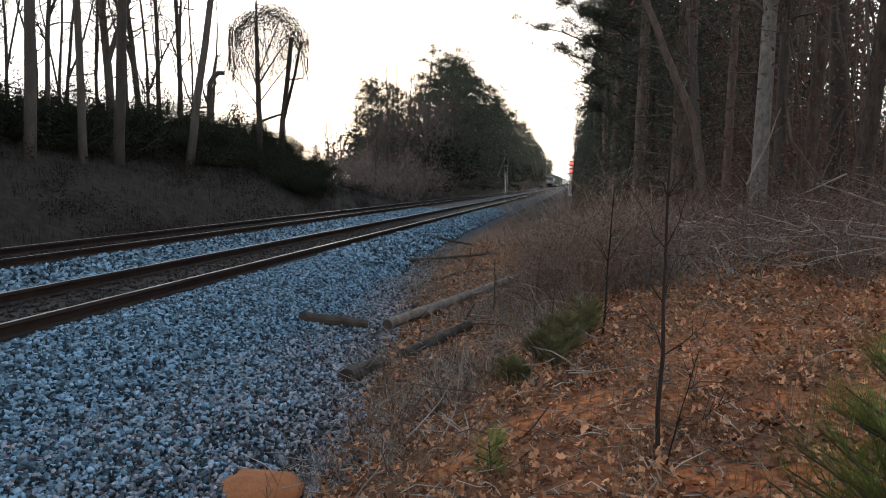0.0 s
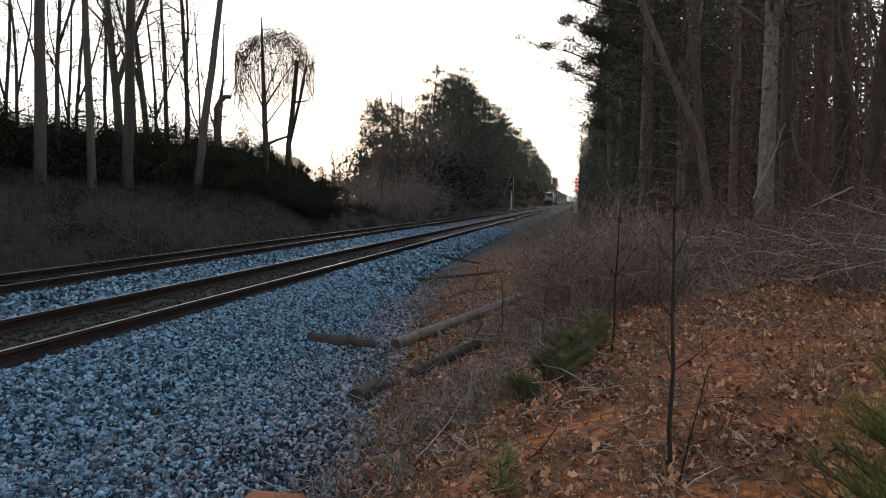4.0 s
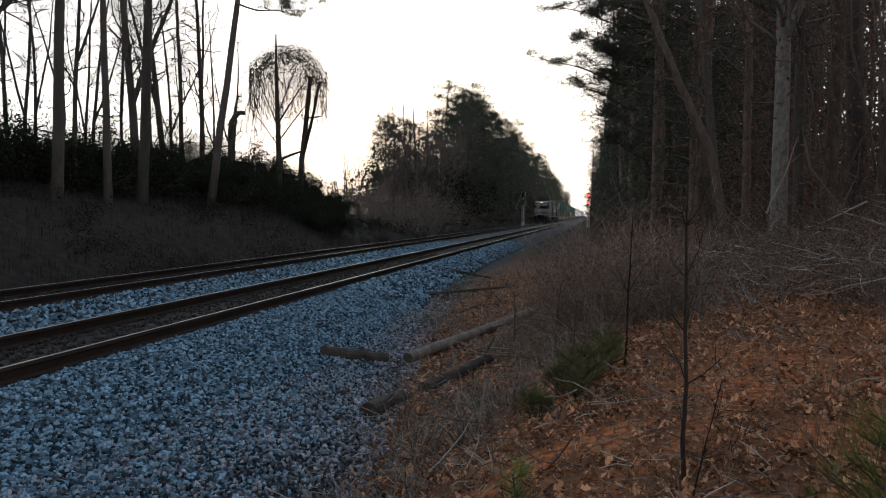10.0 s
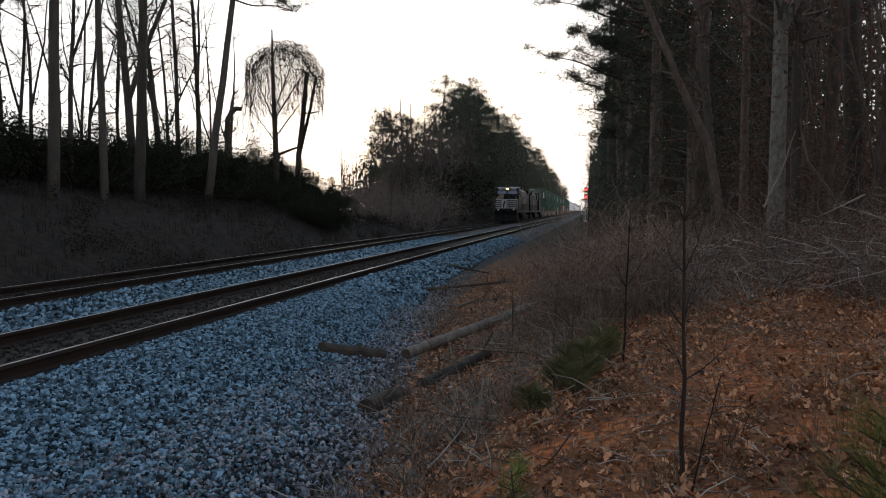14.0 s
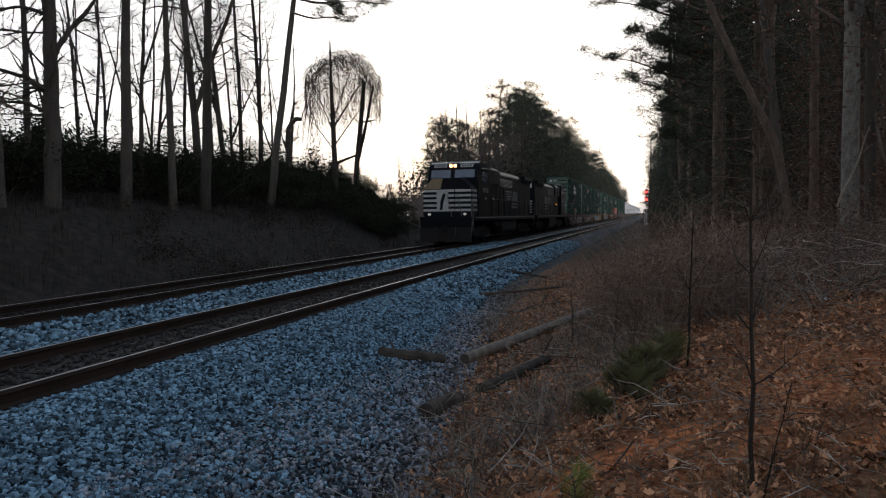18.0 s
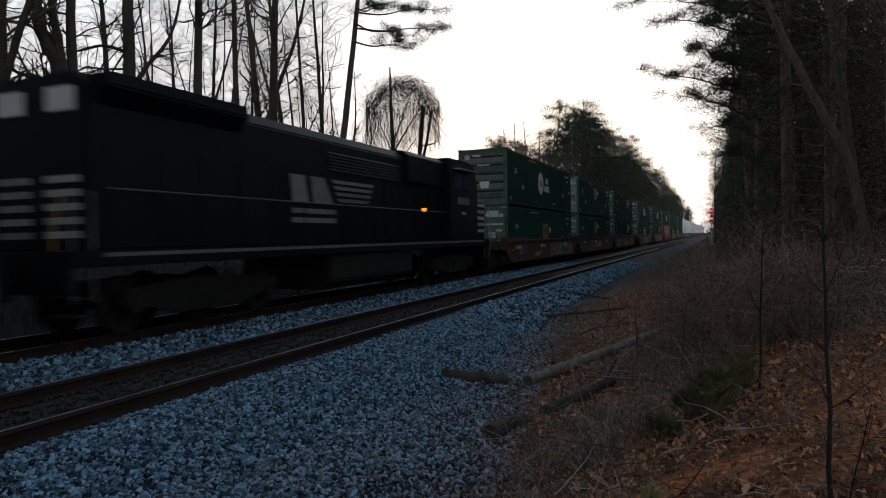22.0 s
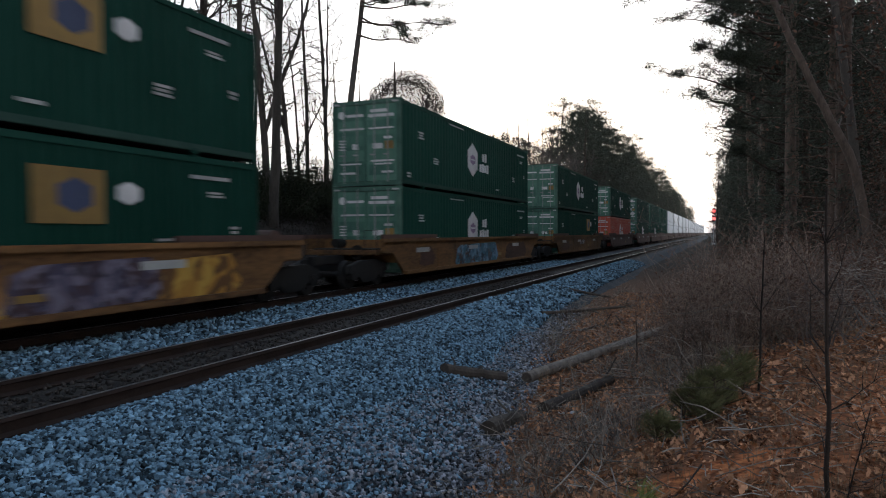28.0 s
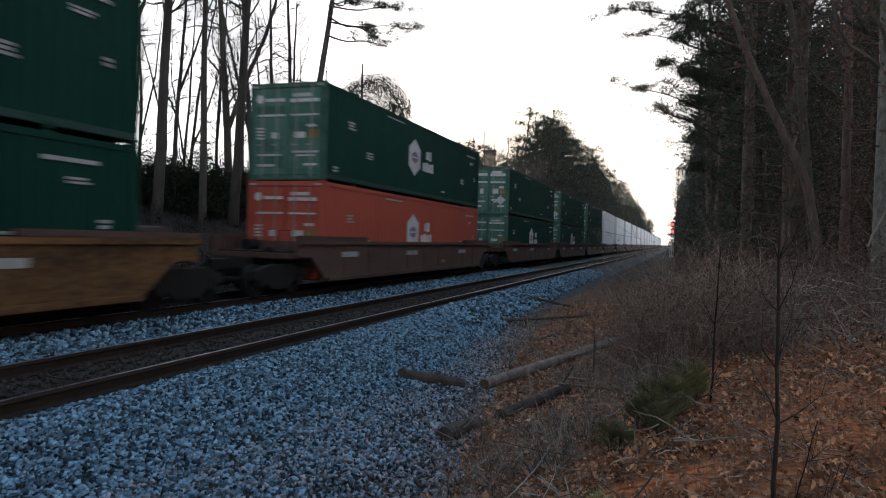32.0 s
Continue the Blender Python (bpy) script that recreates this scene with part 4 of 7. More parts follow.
    # side markings, alike on both sides
    for s in (-1, 1):
        def mark_on(name, outline, m=mark, lab="", out=0.004):
            x0, x1 = sorted((s * (W - 0.010), s * (W + out)))
            return part(name, prism(outline, "x", x0, x1), m, o, lab)
        if logo:
            big = mark_on("emblem", hexagon(7.15, 1.52, 1.20, 1.42), lab="white hexagonal emblem")
            part("emblem_shape", prism(hexagon(7.15, 1.52, 0.62, 0.46), "x", *sorted((s * (W + 0.004), s * (W + 0.008)))), MAUVE, big, "mauve shape")
            part("emblem_band", prism(rect(6.9, 7.4, 1.49, 1.55), "x", *sorted((s * (W + 0.008), s * (W + 0.011)))), mark, big)
            # two short lines of print beside it, each letter a small block
            for y0, z0, n in ((8.42, 1.58, 2), (8.05, 1.10, 4)):
                for k in range(n):
                    mark_on("lettering_bar", rect(y0 + 0.32 * k, y0 + 0.32 * k + 0.25, z0 - 0.02 * (k % 2), z0 + 0.32 + 0.04 * (k % 2)))
        if panel:
            pnl = mark_on("panel", rect(panel - 0.67, panel + 0.67, panel_foot, panel_foot + 0.92), YELLOW, "faded yellow panel with a blue star")
            part("panel_star", prism(hexagon(panel + 0.1, panel_foot + 0.47, 0.66, 0.60), "x", *sorted((s * (W + 0.004), s * (W + 0.008)))), BLUE, pnl)
            mark_on("decal", hexagon(panel + 1.2, panel_foot + 0.55, 0.50, 0.42))
        # small printed lines, each a row of short bars
        rs = np.random.RandomState(int(7 + 10 * panel + 3 * logo))
        for y0, y1, z0, z1, lines in ((14.0, 15.4, 2.42, 2.54, 1), (14.5, 15.1, 2.06, 2.20, 2), (4.5, 6.5, 2.63, 2.70, 1), (1.5, 2.0, 1.72, 2.0, 3), (2.8, 3.4, 0.95, 1.2, 3), (13.1, 13.6, 1.0, 1.25, 3), (15.2, 15.5, 1.3, 1.5, 2), (0.5, 0.9, 0.3, 0.5, 2), (10.4, 10.9, 0.4, 0.5, 1)):
            for k in range(lines):
                h = (z1 - z0) / lines
                mark_on("lettering_bar", rect(y0 + rs.uniform(0, 0.08), y1 - rs.uniform(0, 0.3) * (y1 - y0), z0 + k * h, z0 + (k + 0.62) * h), DULL_WHITE)
    return o


def far_container():
    """A box that is only seen from afar: walls, posts, doors."""
    L, W, H = 16.15, 1.295, 2.9
    o = thing("container", "white long-haul container, stacked in pairs", "container", "stacked containers on the train")
    bm = bmesh.new()
    for s in (-1, 1):
        corrugated(bm, s * (W - 0.012), 0.12, L - 0.12, 0.02, H - 0.02, 0.55)
    part("side_wall", bm, PALE_BOX, o)
    part("roof", box(-W + 0.02, W - 0.02, 0.05, L - 0.05, H - 0.05, H - 0.01), PALE_BOX, o)
    part("floor", box(-W + 0.02, W - 0.02, 0.05, L - 0.05, 0.01, 0.05), GRIME, o)
    part("back_wall", box(-W + 0.1, W - 0.1, L - 0.12, L - 0.08, 0.05, H - 0.05), PALE_BOX, o)
    for s in (-1, 1):
        x0, x1 = sorted((s * 0.012, s * (W - 0.14)))
        part("door", box(x0, x1, 0.045, 0.085, 0.06, H - 0.07), PALE_BOX, o)
        part("lock_rod", rod([(s * 0.6, 0.015, 0.10), (s * 0.6, 0.015, H - 0.08)], 0.018, 5), STEEL, o)
        part("corner_post", box(s * (W - 0.07) - 0.07, s * (W - 0.07) + 0.07, 0, 0.14, 0.02, H - 0.02), PALE_BOX, o)
        part("lettering_bar", box(s * 0.6 - 0.25, s * 0.6 + 0.25, 0.036, 0.046, 2.3, 2.45), DULL_WHITE, o)
    return o


def well_wagon(paint, label, graffiti=(), coupled=True):
    """A well unit for one stack, its container's near end at y = 0."""
    L = 16.15
    o = thing("well_wagon", label, "freight wagon", "well wagons of the train")
    for s in (-1, 1):
        x0, x1 = sorted((s * 1.36, s * 1.44))
        side = part("side", prism([(-1.55, 1.44), (-1.55, 1.06), (-0.85, 1.02), (0.02, 0.34), (L - 0.02, 0.34), (L + 0.85, 1.02), (L + 1.55, 1.06), (L + 1.55, 1.44)], "x", x0, x1), paint, o)
        x0, x1 = sorted((s * 1.36, s * 1.53))
        part("top_chord", box(x0, x1, -1.6, L + 1.6, 1.37, 1.49, 0.015), paint, side)
        part("bottom_chord", box(x0, x1, 0.0, L, 0.30, 0.42, 0.015), paint, side)
        for k in range(9):
            y = 1.2 + k * (L - 2.4) / 8
            part("rib", box(*sorted((s * 1.44, s * 1.449)), y - 0.06, y + 0.06, 0.42, 1.37, 0.003), paint, side)
        for y0, y1, z0, z1, m in graffiti:
            part("painted_patch", prism([(y0, z0 + 0.08), (y0 + 0.35, z0), (y1 - 0.2, z0 + 0.05), (y1, z0 + 0.3), (y1 - 0.4, z1), (y0 + 0.6, z1 - 0.06), (y0 + 0.15, z1 - 0.2)], "x", *sorted((s * 1.441, s * (1.452 + 0.0015 * y0 / 4)))), m, side, "patch of spray paint")
        for y0, y1 in ((-1.6, 2.7), (L - 2.7, L + 1.6)):
            part("end_chord", box(*sorted((s * 1.37, s * 1.50)), y0, y1, 1.49, 1.62, 0.02), WELL_DARK, side, "raised dark end chord")
        for y in (0.35, 5.6, 12.0):
            part("lettering_bar", box(*sorted((s * 1.441, s * 1.462)), y + 0.6, y + 1.7, 1.0, 1.16), DULL_WHITE, side)
        part("reflector", box(*sorted((s * 1.45, s * 1.458)), 10.2, 10.7, 0.62, 0.74), YELLOW, side)
    for y0, y1 in ((-1.75, -0.3), (L + 0.3, L + 1.75)):
        part("end_platform", box(-1.3, 1.3, y0, y1, 0.98, 1.14, 0.02), paint, o)
        part("bulkhead", box(-1.36, 1.36, y0 * 0.25 if y0 < 0 else y1 - 1.35, (y0 * 0.25 if y0 < 0 else y1 - 1.35) + 0.12, 0.7, 1.45, 0.02), paint, o)
        part("walkway_grating", box(-1.1, 1.1, y0 + 0.15, y1 - 0.25, 1.14, 1.18), GRIME, o)
        for s in (-1, 1):
            e = y0 + 0.1 if y0 < 0 else y1 - 0.1
            part("grab_rail", rod([(s * 1.28, e, 1.1), (s * 1.28, e, 1.75), (s * 0.85, e, 1.75), (s * 0.85, e, 1.1)], 0.014, 6), GRIME, o)
    part("air_reservoir", drum((0.35, L + 1.05, 1.50), (1, 0, 0), 0.25, 1.3, 14), WELL_DARK, o, "brown air tank on the end platform")
    part("brake_cylinder", drum((-0.5, -0.95, 1.34), (0, 1, 0), 0.15, 0.5, 12), GRIME, o)
    part("brake_wheel", drum((0.55, -1.60, 1.05), (0, 1, 0), 0.24, 0.03, 16, rod([(0.55, -1.60, 0.8), (0.55, -1.60, 1.05)], 0.03, 6)), GRIME, o)
    part("centre_beam", box(-0.9, 0.9, 0.5, L - 0.5, 0.28, 0.34), GRIME, o)
    truck(o, -1.75, 1.75, 0.42, 2, 1.0)
    if coupled:
        truck(o, L + 1.75, 1.75, 0.42, 2, 1.0)
    part("coupler", box(-0.12, 0.12, -3.4, -1.6, 0.70, 0.98, 0.03), GRIME, o)
    return o


def make_train():
    a = locomotive()
    b = copy_thing(a, Matrix())
    b["label"] = "black diesel locomotive coupled tail first behind another"
    TURNED[b.name] = pose(0, 22.3, 0, 0, 0, 180)
    TRAIN.extend([(a, 0.0), (b, 22.5)])
    g = "dark green long-haul container with white emblem, stacked in pairs"
    kinds = {
        # the green boxes' ends are painted lighter than their sides, as if lit
        "front": container(GREEN, END_HALF_LIT, "dark green container with a worn ribbed end wall", 1, 0, False),
        "first": container(GREEN, GREEN_END_LIT, "dark green container with worn doors and a low tan panel", 0, 8.15, diamond=True, panel_foot=1.12),
        "green": container(GREEN, GREEN_END_LIT, g, 1, 0),
        "plain": container(GREEN, GREEN_END_LIT, "dark green container with small white marks, stacked in pairs", 0, 0, diamond=True),
        "panel": container(GREEN, GREEN_END_LIT, "dark green container with a yellow side panel", 0, 11.3),
        "faded": container(GREEN, END_PALE_LIT, "dark green container with a white diamond, its door painted paler as lit", 0, 7.7, diamond=True),
        "orange": container(ORANGE, ORANGE, "orange container with a white emblem under a green one", 1, 0),
        "pale": far_container()}
    wells = {
        "rust": well_wagon(WELL_RUST, "brown well wagon with sprayed grey patches", [(8.6, 15.6, 0.36, 1.25, GRAFFITI_GREY), (0.2, 0.9, 0.86, 1.2, GRAFFITI_AMBER), (1.4, 3.3, 0.7, 1.24, GRAFFITI_PURPLE), (4.6, 6.4, 0.5, 0.8, GRAFFITI_GREY)]),
        "plum": well_wagon(WELL_RUST, "brown well wagon with purple and yellow sprayed patches", [(3.0, 7.4, 0.4, 1.25, GRAFFITI_PURPLE), (7.0, 9.6, 0.6, 1.1, GRAFFITI_AMBER), (11.0, 14.5, 0.4, 1.2, WELL_DARK)]),
        "yellow": well_wagon(WELL_YELLOW, "yellow well wagon with blue and grey graffiti", [(0.4, 5.4, 0.36, 1.25, GRAFFITI_BLUE), (5.2, 7.4, 0.38, 1.25, GRAFFITI_PURPLE), (7.2, 10.2, 0.36, 1.0, GRAFFITI_AMBER), (7.6, 10.0, 0.9, 1.25, GRAFFITI_PURPLE), (10.0, 13.2, 0.40, 1.24, GRAFFITI_PURPLE), (13.0, 15.4, 0.38, 1.24, GRAFFITI_AMBER)]),
        "blue": well_wagon(WELL_YELLOW, "yellow-brown well wagon with a blue graffiti patch", [(4.7, 10.2, 0.36, 1.25, GRAFFITI_BLUE), (1.2, 2.6, 0.5, 1.2, WELL_RUST), (11.4, 15.2, 0.4, 1.2, WELL_RUST)]),
        "amber": well_wagon(WELL_YELLOW, "faded yellow well wagon", [(1.0, 3.2, 0.5, 1.1, WELL_RUST), (6.9, 8.9, 0.8, 1.15, GRAFFITI_GREY)]),
        "dark": well_wagon(WELL_DARK, "dark brown well wagon", [])}
    stack = [("front", "first", "rust", 0.0), ("faded", "faded", "plum", 19.1), ("panel", "panel", "yellow", 38.35), ("green", "green", "blue", 62.0), ("green", "panel", "amber", 85.5), ("green", "orange", "dark", 108.8),
             ("plain", "green", "dark", 131.6), ("plain", "green", "dark", 151.1), ("plain", "plain", "dark", 170.0)]
    s = 188.7
    while s < 560:
        stack.append(("pale", "pale", "dark", s))
        s += 21.0
    used = set()

    def take(table, key):
        ob = table[key]
        if key in used:
            ob = copy_thing(ob, Matrix())
        used.add(key)
        return ob

    for up, low, well, at in stack:
        c, d, w = take(kinds, up), take(kinds, low), take(wells, well)
        TURNED[c.name], TURNED[d.name] = pose(0, 0, 3.27), pose(0, 0, 0.35)
        TRAIN.extend([(c, STACK0 + at), (d, STACK0 + at), (w, STACK0 + at)])


STACK0 = 48.1       # from the leading coupler to the first container
make_train()

# ---------------------------------------------------------------- trees
def wander(rs, p, d, length, steps, bend, lift=0.0):
    pts = [Vector(p)]
    d = Vector(d).normalized()
    for _ in range(steps):
        d = (d + Vector(rs.normal(size=3).tolist()) * bend + Vector((0, 0, lift))).normalized()
        pts.append(pts[-1] + d * (length / steps))
    return pts


def aside(rs, d, degrees):
    d = Vector(d).normalized()
    s = d.cross(Vector(rs.normal(size=3).tolist())).normalized()
    a = radians(degrees)
    return (d * math.cos(a) + s * math.sin(a)).normalized()


def branch(rs, vs, fs, p, d, length, r, depth, twigs, droop=0.0, tips=None, angle=(25, 60), bend=0.20):
    steps = 6 if depth > 1 else 3 if depth == 1 else 1
    pts = wander(rs, p, d, length, steps, bend if depth else bend * 0.8, 0.05 - droop)
    radii = [r * (1 - 0.75 * i / steps) for i in range(steps + 1)]
    tube(vs, fs, pts, radii, 4 if depth > 1 else 3)
    if tips is not None and depth <= 1:
        tips += pts[1:]
    if depth == 0:
        return
    for i in range(twigs):
        k = 1 + int(rs.uniform(0, steps - 0.01))
        q = pts[k - 1].lerp(pts[k], rs.uniform())
        branch(rs, vs, fs, q, aside(rs, pts[k] - pts[k - 1], rs.uniform(*angle)), length * rs.uniform(0.35, 0.65), max(radii[k] * 0.55, 0.003), depth - 1, max(2, twigs - 1), droop, tips, angle, bend)


def bare_tree(seed, height, r0, lean=(0, 0), start=0.35, limbs=14, fork=0.0, bark=None, spread=1.0, depth=2, twigs=4, label="tall bare hardwood tree on the bank", name="bare_tree", group="bare trees", twig=None):
    rs = np.random.RandomState(seed)
    o = thing(name, label, "tree", group)
    vs, fs = [], []
    steps = 12
    pts = [Vector((0, 0, -0.6))]
    d = Vector((lean[0], lean[1], 1)).normalized()
    for i in range(steps):
        d = (d + Vector((*rs.normal(0, 0.025, 2), 0.0))).normalized()
        pts.append(pts[-1] + d * ((height + 0.6) / steps))
    radii = [r0 * (1.28 if i == 0 else 1 - 0.80 * (i / steps) ** 1.2) for i in range(steps + 1)]
    tube(vs, fs, pts, radii, 9, True)
    stems = [(pts, radii)]
    if fork:
        k = int(steps * fork)
        q = wander(rs, pts[k], aside(rs, pts[k + 1] - pts[k], 20), height * (1 - fork) * 0.95, 7, 0.05, 0.06)
        rr = [radii[k] * 0.75 * (1 - 0.85 * i / 7) for i in range(8)]
        tube(vs, fs, q, rr, 7)
        stems.append((q, rr))
    part_trunk = link("trunk", vs, fs, bark or BARK_DARK, o, smooth=True)
    vs, fs = [], []
    for st, rr in stems:
        k0 = start if st is pts else 0.25
        for i in range(limbs if st is pts else limbs // 2):
            a = k0 + (0.98 - k0) * rs.uniform()
            k = min(len(st) - 2, int(a * (len(st) - 1)))
            q = st[k].lerp(st[k + 1], a * (len(st) - 1) - k)
            dd = aside(rs, st[k + 1] - st[k], rs.uniform(35, 75))
            dd.z = abs(dd.z) * 0.8 + 0.1
            branch(rs, vs, fs, q, dd, spread * height * rs.uniform(0.07, 0.19) * (1.25 - 0.7 * a), max(0.016, rr[k] * 0.34), depth, twigs, -0.02, None, (25, 65), 0.26)
    link("crown", vs, fs, twig or TWIG, o, "bare branches and fine twigs")
    return o


def blades(rs, vs, fs, centre, count, length, width, up=0.2, flat=1.0):
    """A tuft of thin blades round a point."""
    for _ in range(count):
        d = Vector(rs.normal(size=3).tolist())
        d.z = d.z * flat + up
        d.normalize()
        s = d.cross(Vector(rs.normal(size=3).tolist())).normalized() * width
        a, b = centre + d * length * 0.05, centre + d * length * rs.uniform(0.6, 1.0)
        k = len(vs)
        vs.extend([tuple(a - s), tuple(a + s), tuple(b)])
        fs.append((k, k + 1, k + 2))


def fuzz(rs, nv, nf, centres, count, sigma, length, width):
    """A haze of thin blades round each centre, none from the same point."""
    c = np.repeat(np.array([tuple(p) for p in centres]), count, 0)
    n = len(c)
    c = c + rs.normal(0, 1, (n, 3)) * (sigma, sigma, sigma * 0.62)
    d = rs.normal(0, 1, (n, 3)) * (1, 1, 0.8) + (0, 0, 0.25)
    d /= np.linalg.norm(d, axis=1)[:, None]
    s = np.cross(d, rs.normal(0, 1, (n, 3)))
    s *= width / np.linalg.norm(s, axis=1)[:, None]
    v = np.stack((c - s, c + s, c + d * length * rs.uniform(0.6, 1.1, (n, 1))), 1).reshape(-1, 3)
    k = len(nv)
    nv.extend(map(tuple, v.tolist()))
    nf.extend((k + i, k + i + 1, k + i + 2) for i in range(0, 3 * n, 3))


def leaves(rs, vs, fs, centre, count, spread, size):
    for _ in range(count):
        c = centre + Vector(rs.normal(0, spread, 3).tolist())
        a, b = Vector(rs.normal(size=3).tolist()).normalized() * size, Vector(rs.normal(size=3).tolist()).normalized() * size * 0.6
        k = len(vs)
        vs.extend([tuple(c - a), tuple(c + b), tuple(c + a), tuple(c - b)])
        fs.append((k, k + 1, k + 2, k + 3))


def pine_tree(seed, height, r0, start=0.5, limbs=26, reach=0.16, tuft=(6, 0.32, 0.03), per=(5, 4), lean=(0, 0), bark=None, label="tall pine with a dark ragged crown", group="pines", top=0.98, haze=0.32, blunt=1.0):
    """Limbs with flat sprays: each limb's outer part carries side twigs, and these carry needle tufts end to end."""
    rs = np.random.RandomState(seed)
    o = thing("pine_tree", label, "tree", group)
    vs, fs = [], []
    steps = 10
    pts = [Vector((0, 0, -0.6))]
    d = Vector((lean[0], lean[1], 1)).normalized()
    for i in range(steps):
        d = (d + Vector((*rs.normal(0, 0.018, 2), 0))).normalized()
        pts.append(pts[-1] + d * ((height + 0.6) / steps))
    radii = [r0 * (1.2 if i == 0 else 1 - 0.82 * (i / steps) ** 1.3) for i in range(steps + 1)]
    tube(vs, fs, pts, radii, 9, True)
    nv, nf, spots = [], [], []
    for i in range(limbs):
        a = start + (top - start) * (i + rs.uniform()) / limbs
        k = min(steps - 1, int(a * steps))
        q = pts[k].lerp(pts[k + 1], a * steps - k)
        az = i * 2.4 + rs.uniform(-0.5, 0.5)
        size = height * reach * (1.2 - 0.85 * max(0, (a - start) / (1 - start)) ** blunt) * rs.uniform(0.65, 1.15)
        p = wander(rs, q, (math.cos(az), math.sin(az), rs.uniform(-0.12, 0.3)), size, 5, 0.10, 0.03)
        tube(vs, fs, p, [max(0.02, radii[k] * 0.28) * (1 - 0.8 * j / 5) for j in range(6)], 4)
        for j in range(per[0]):
            f = 0.35 + 0.65 * (j + rs.uniform()) / per[0]
            m = min(4, int(f * 5))
            base = p[m].lerp(p[m + 1], f * 5 - m)
            side = aside(rs, p[m + 1] - p[m], rs.uniform(25, 70))
            side.z = side.z * 0.35 + 0.12
            for t in range(per[1]):
                spots.append(base + side * (size * 0.24 * (t + 0.5) / per[1]))
    fuzz(rs, nv, nf, spots, tuft[0], haze, tuft[1], tuft[2])
    link("trunk", vs, fs, bark or BARK_PINE, o, smooth=True)
    link("crown", nv, nf, NEEDLE, o, "dark green needle sprays")
    return o


def shrub(seed, height, width, stems, leaf=0, leaf_size=0.06, material=None, stem_material=None, name="shrub", label="leafless shrub of tangled stems", group="undergrowth", dense=4, thick=1.0, bend=0.20):
    rs = np.random.RandomState(seed)
    o = thing(name, label, "shrub", group)
    vs, fs, tips = [], [], []
    for _ in range(stems):
        az, out = rs.uniform(0, 6.283), rs.uniform(0.1, 1.0)
        p = Vector((math.cos(az) * out * width * 0.35, math.sin(az) * out * width * 0.35, -0.1))
        d = (math.cos(az) * out * width / height * 0.6, math.sin(az) * out * width / height * 0.6, 1)
        branch(rs, vs, fs, p, d, height * rs.uniform(0.6, 1.1), (0.005 + 0.004 * height) * thick, 2 if height > 1.2 else 1, dense, 0.03, tips, (25, 75), bend)
    link("stem_tangle", vs, fs, stem_material or TWIG_BROWN, o)
    if leaf:
        vs, fs = [], []
        for i in range(leaf):
            leaves(rs, vs, fs, tips[rs.randint(len(tips))], 4, 0.12 * height ** 0.5, leaf_size)
        link("foliage", vs, fs, material, o)
    return o


def spread(first, places, seed=0, size=(0.85, 1.15)):
    """Sets copies of things at places (x, y), each turned and sized a little apart; the first of each stays at its first place."""
    rs = np.random.RandomState(seed)
    for i, (x, y) in enumerate(places):
        ob = first[i % len(first)]
        m = pose(x, y, land(x, y), 0, 0, rs.uniform(0, 360))
        if i >= len(first):
            ob = copy_thing(ob, m)
        ob.matrix_basis = m
        s = rs.uniform(*size)
        ob.scale = (s, s, s * rs.uniform(0.92, 1.08))


def at_bearing(az, x):
    """The place on the line x = const that is seen at az degrees left of the track's direction."""
    return x, -x / math.tan(radians(az))


def sight(az, el, d):
    """The point seen at bearing az and elevation el from the standing place, d metres off over the ground."""
    a = radians(az)
    return Vector((-math.sin(a) * d, math.cos(a) * d, 1.64 + d * math.tan(radians(el))))


def smooth_line(pts, k=4):
    """A smooth line through points."""
    out = []
    for i in range(len(pts) - 1):
        p0, p1, p2, p3 = pts[max(i - 1, 0)], pts[i], pts[i + 1], pts[min(i + 2, len(pts) - 1)]
        for j in range(k):
            t = j / k
            out.append(0.5 * (2 * p1 + (p2 - p0) * t + (2 * p0 - 5 * p1 + 4 * p2 - p3) * t * t + (3 * p1 - p0 - 3 * p2 + p3) * t ** 3))
    return out + [pts[-1]]


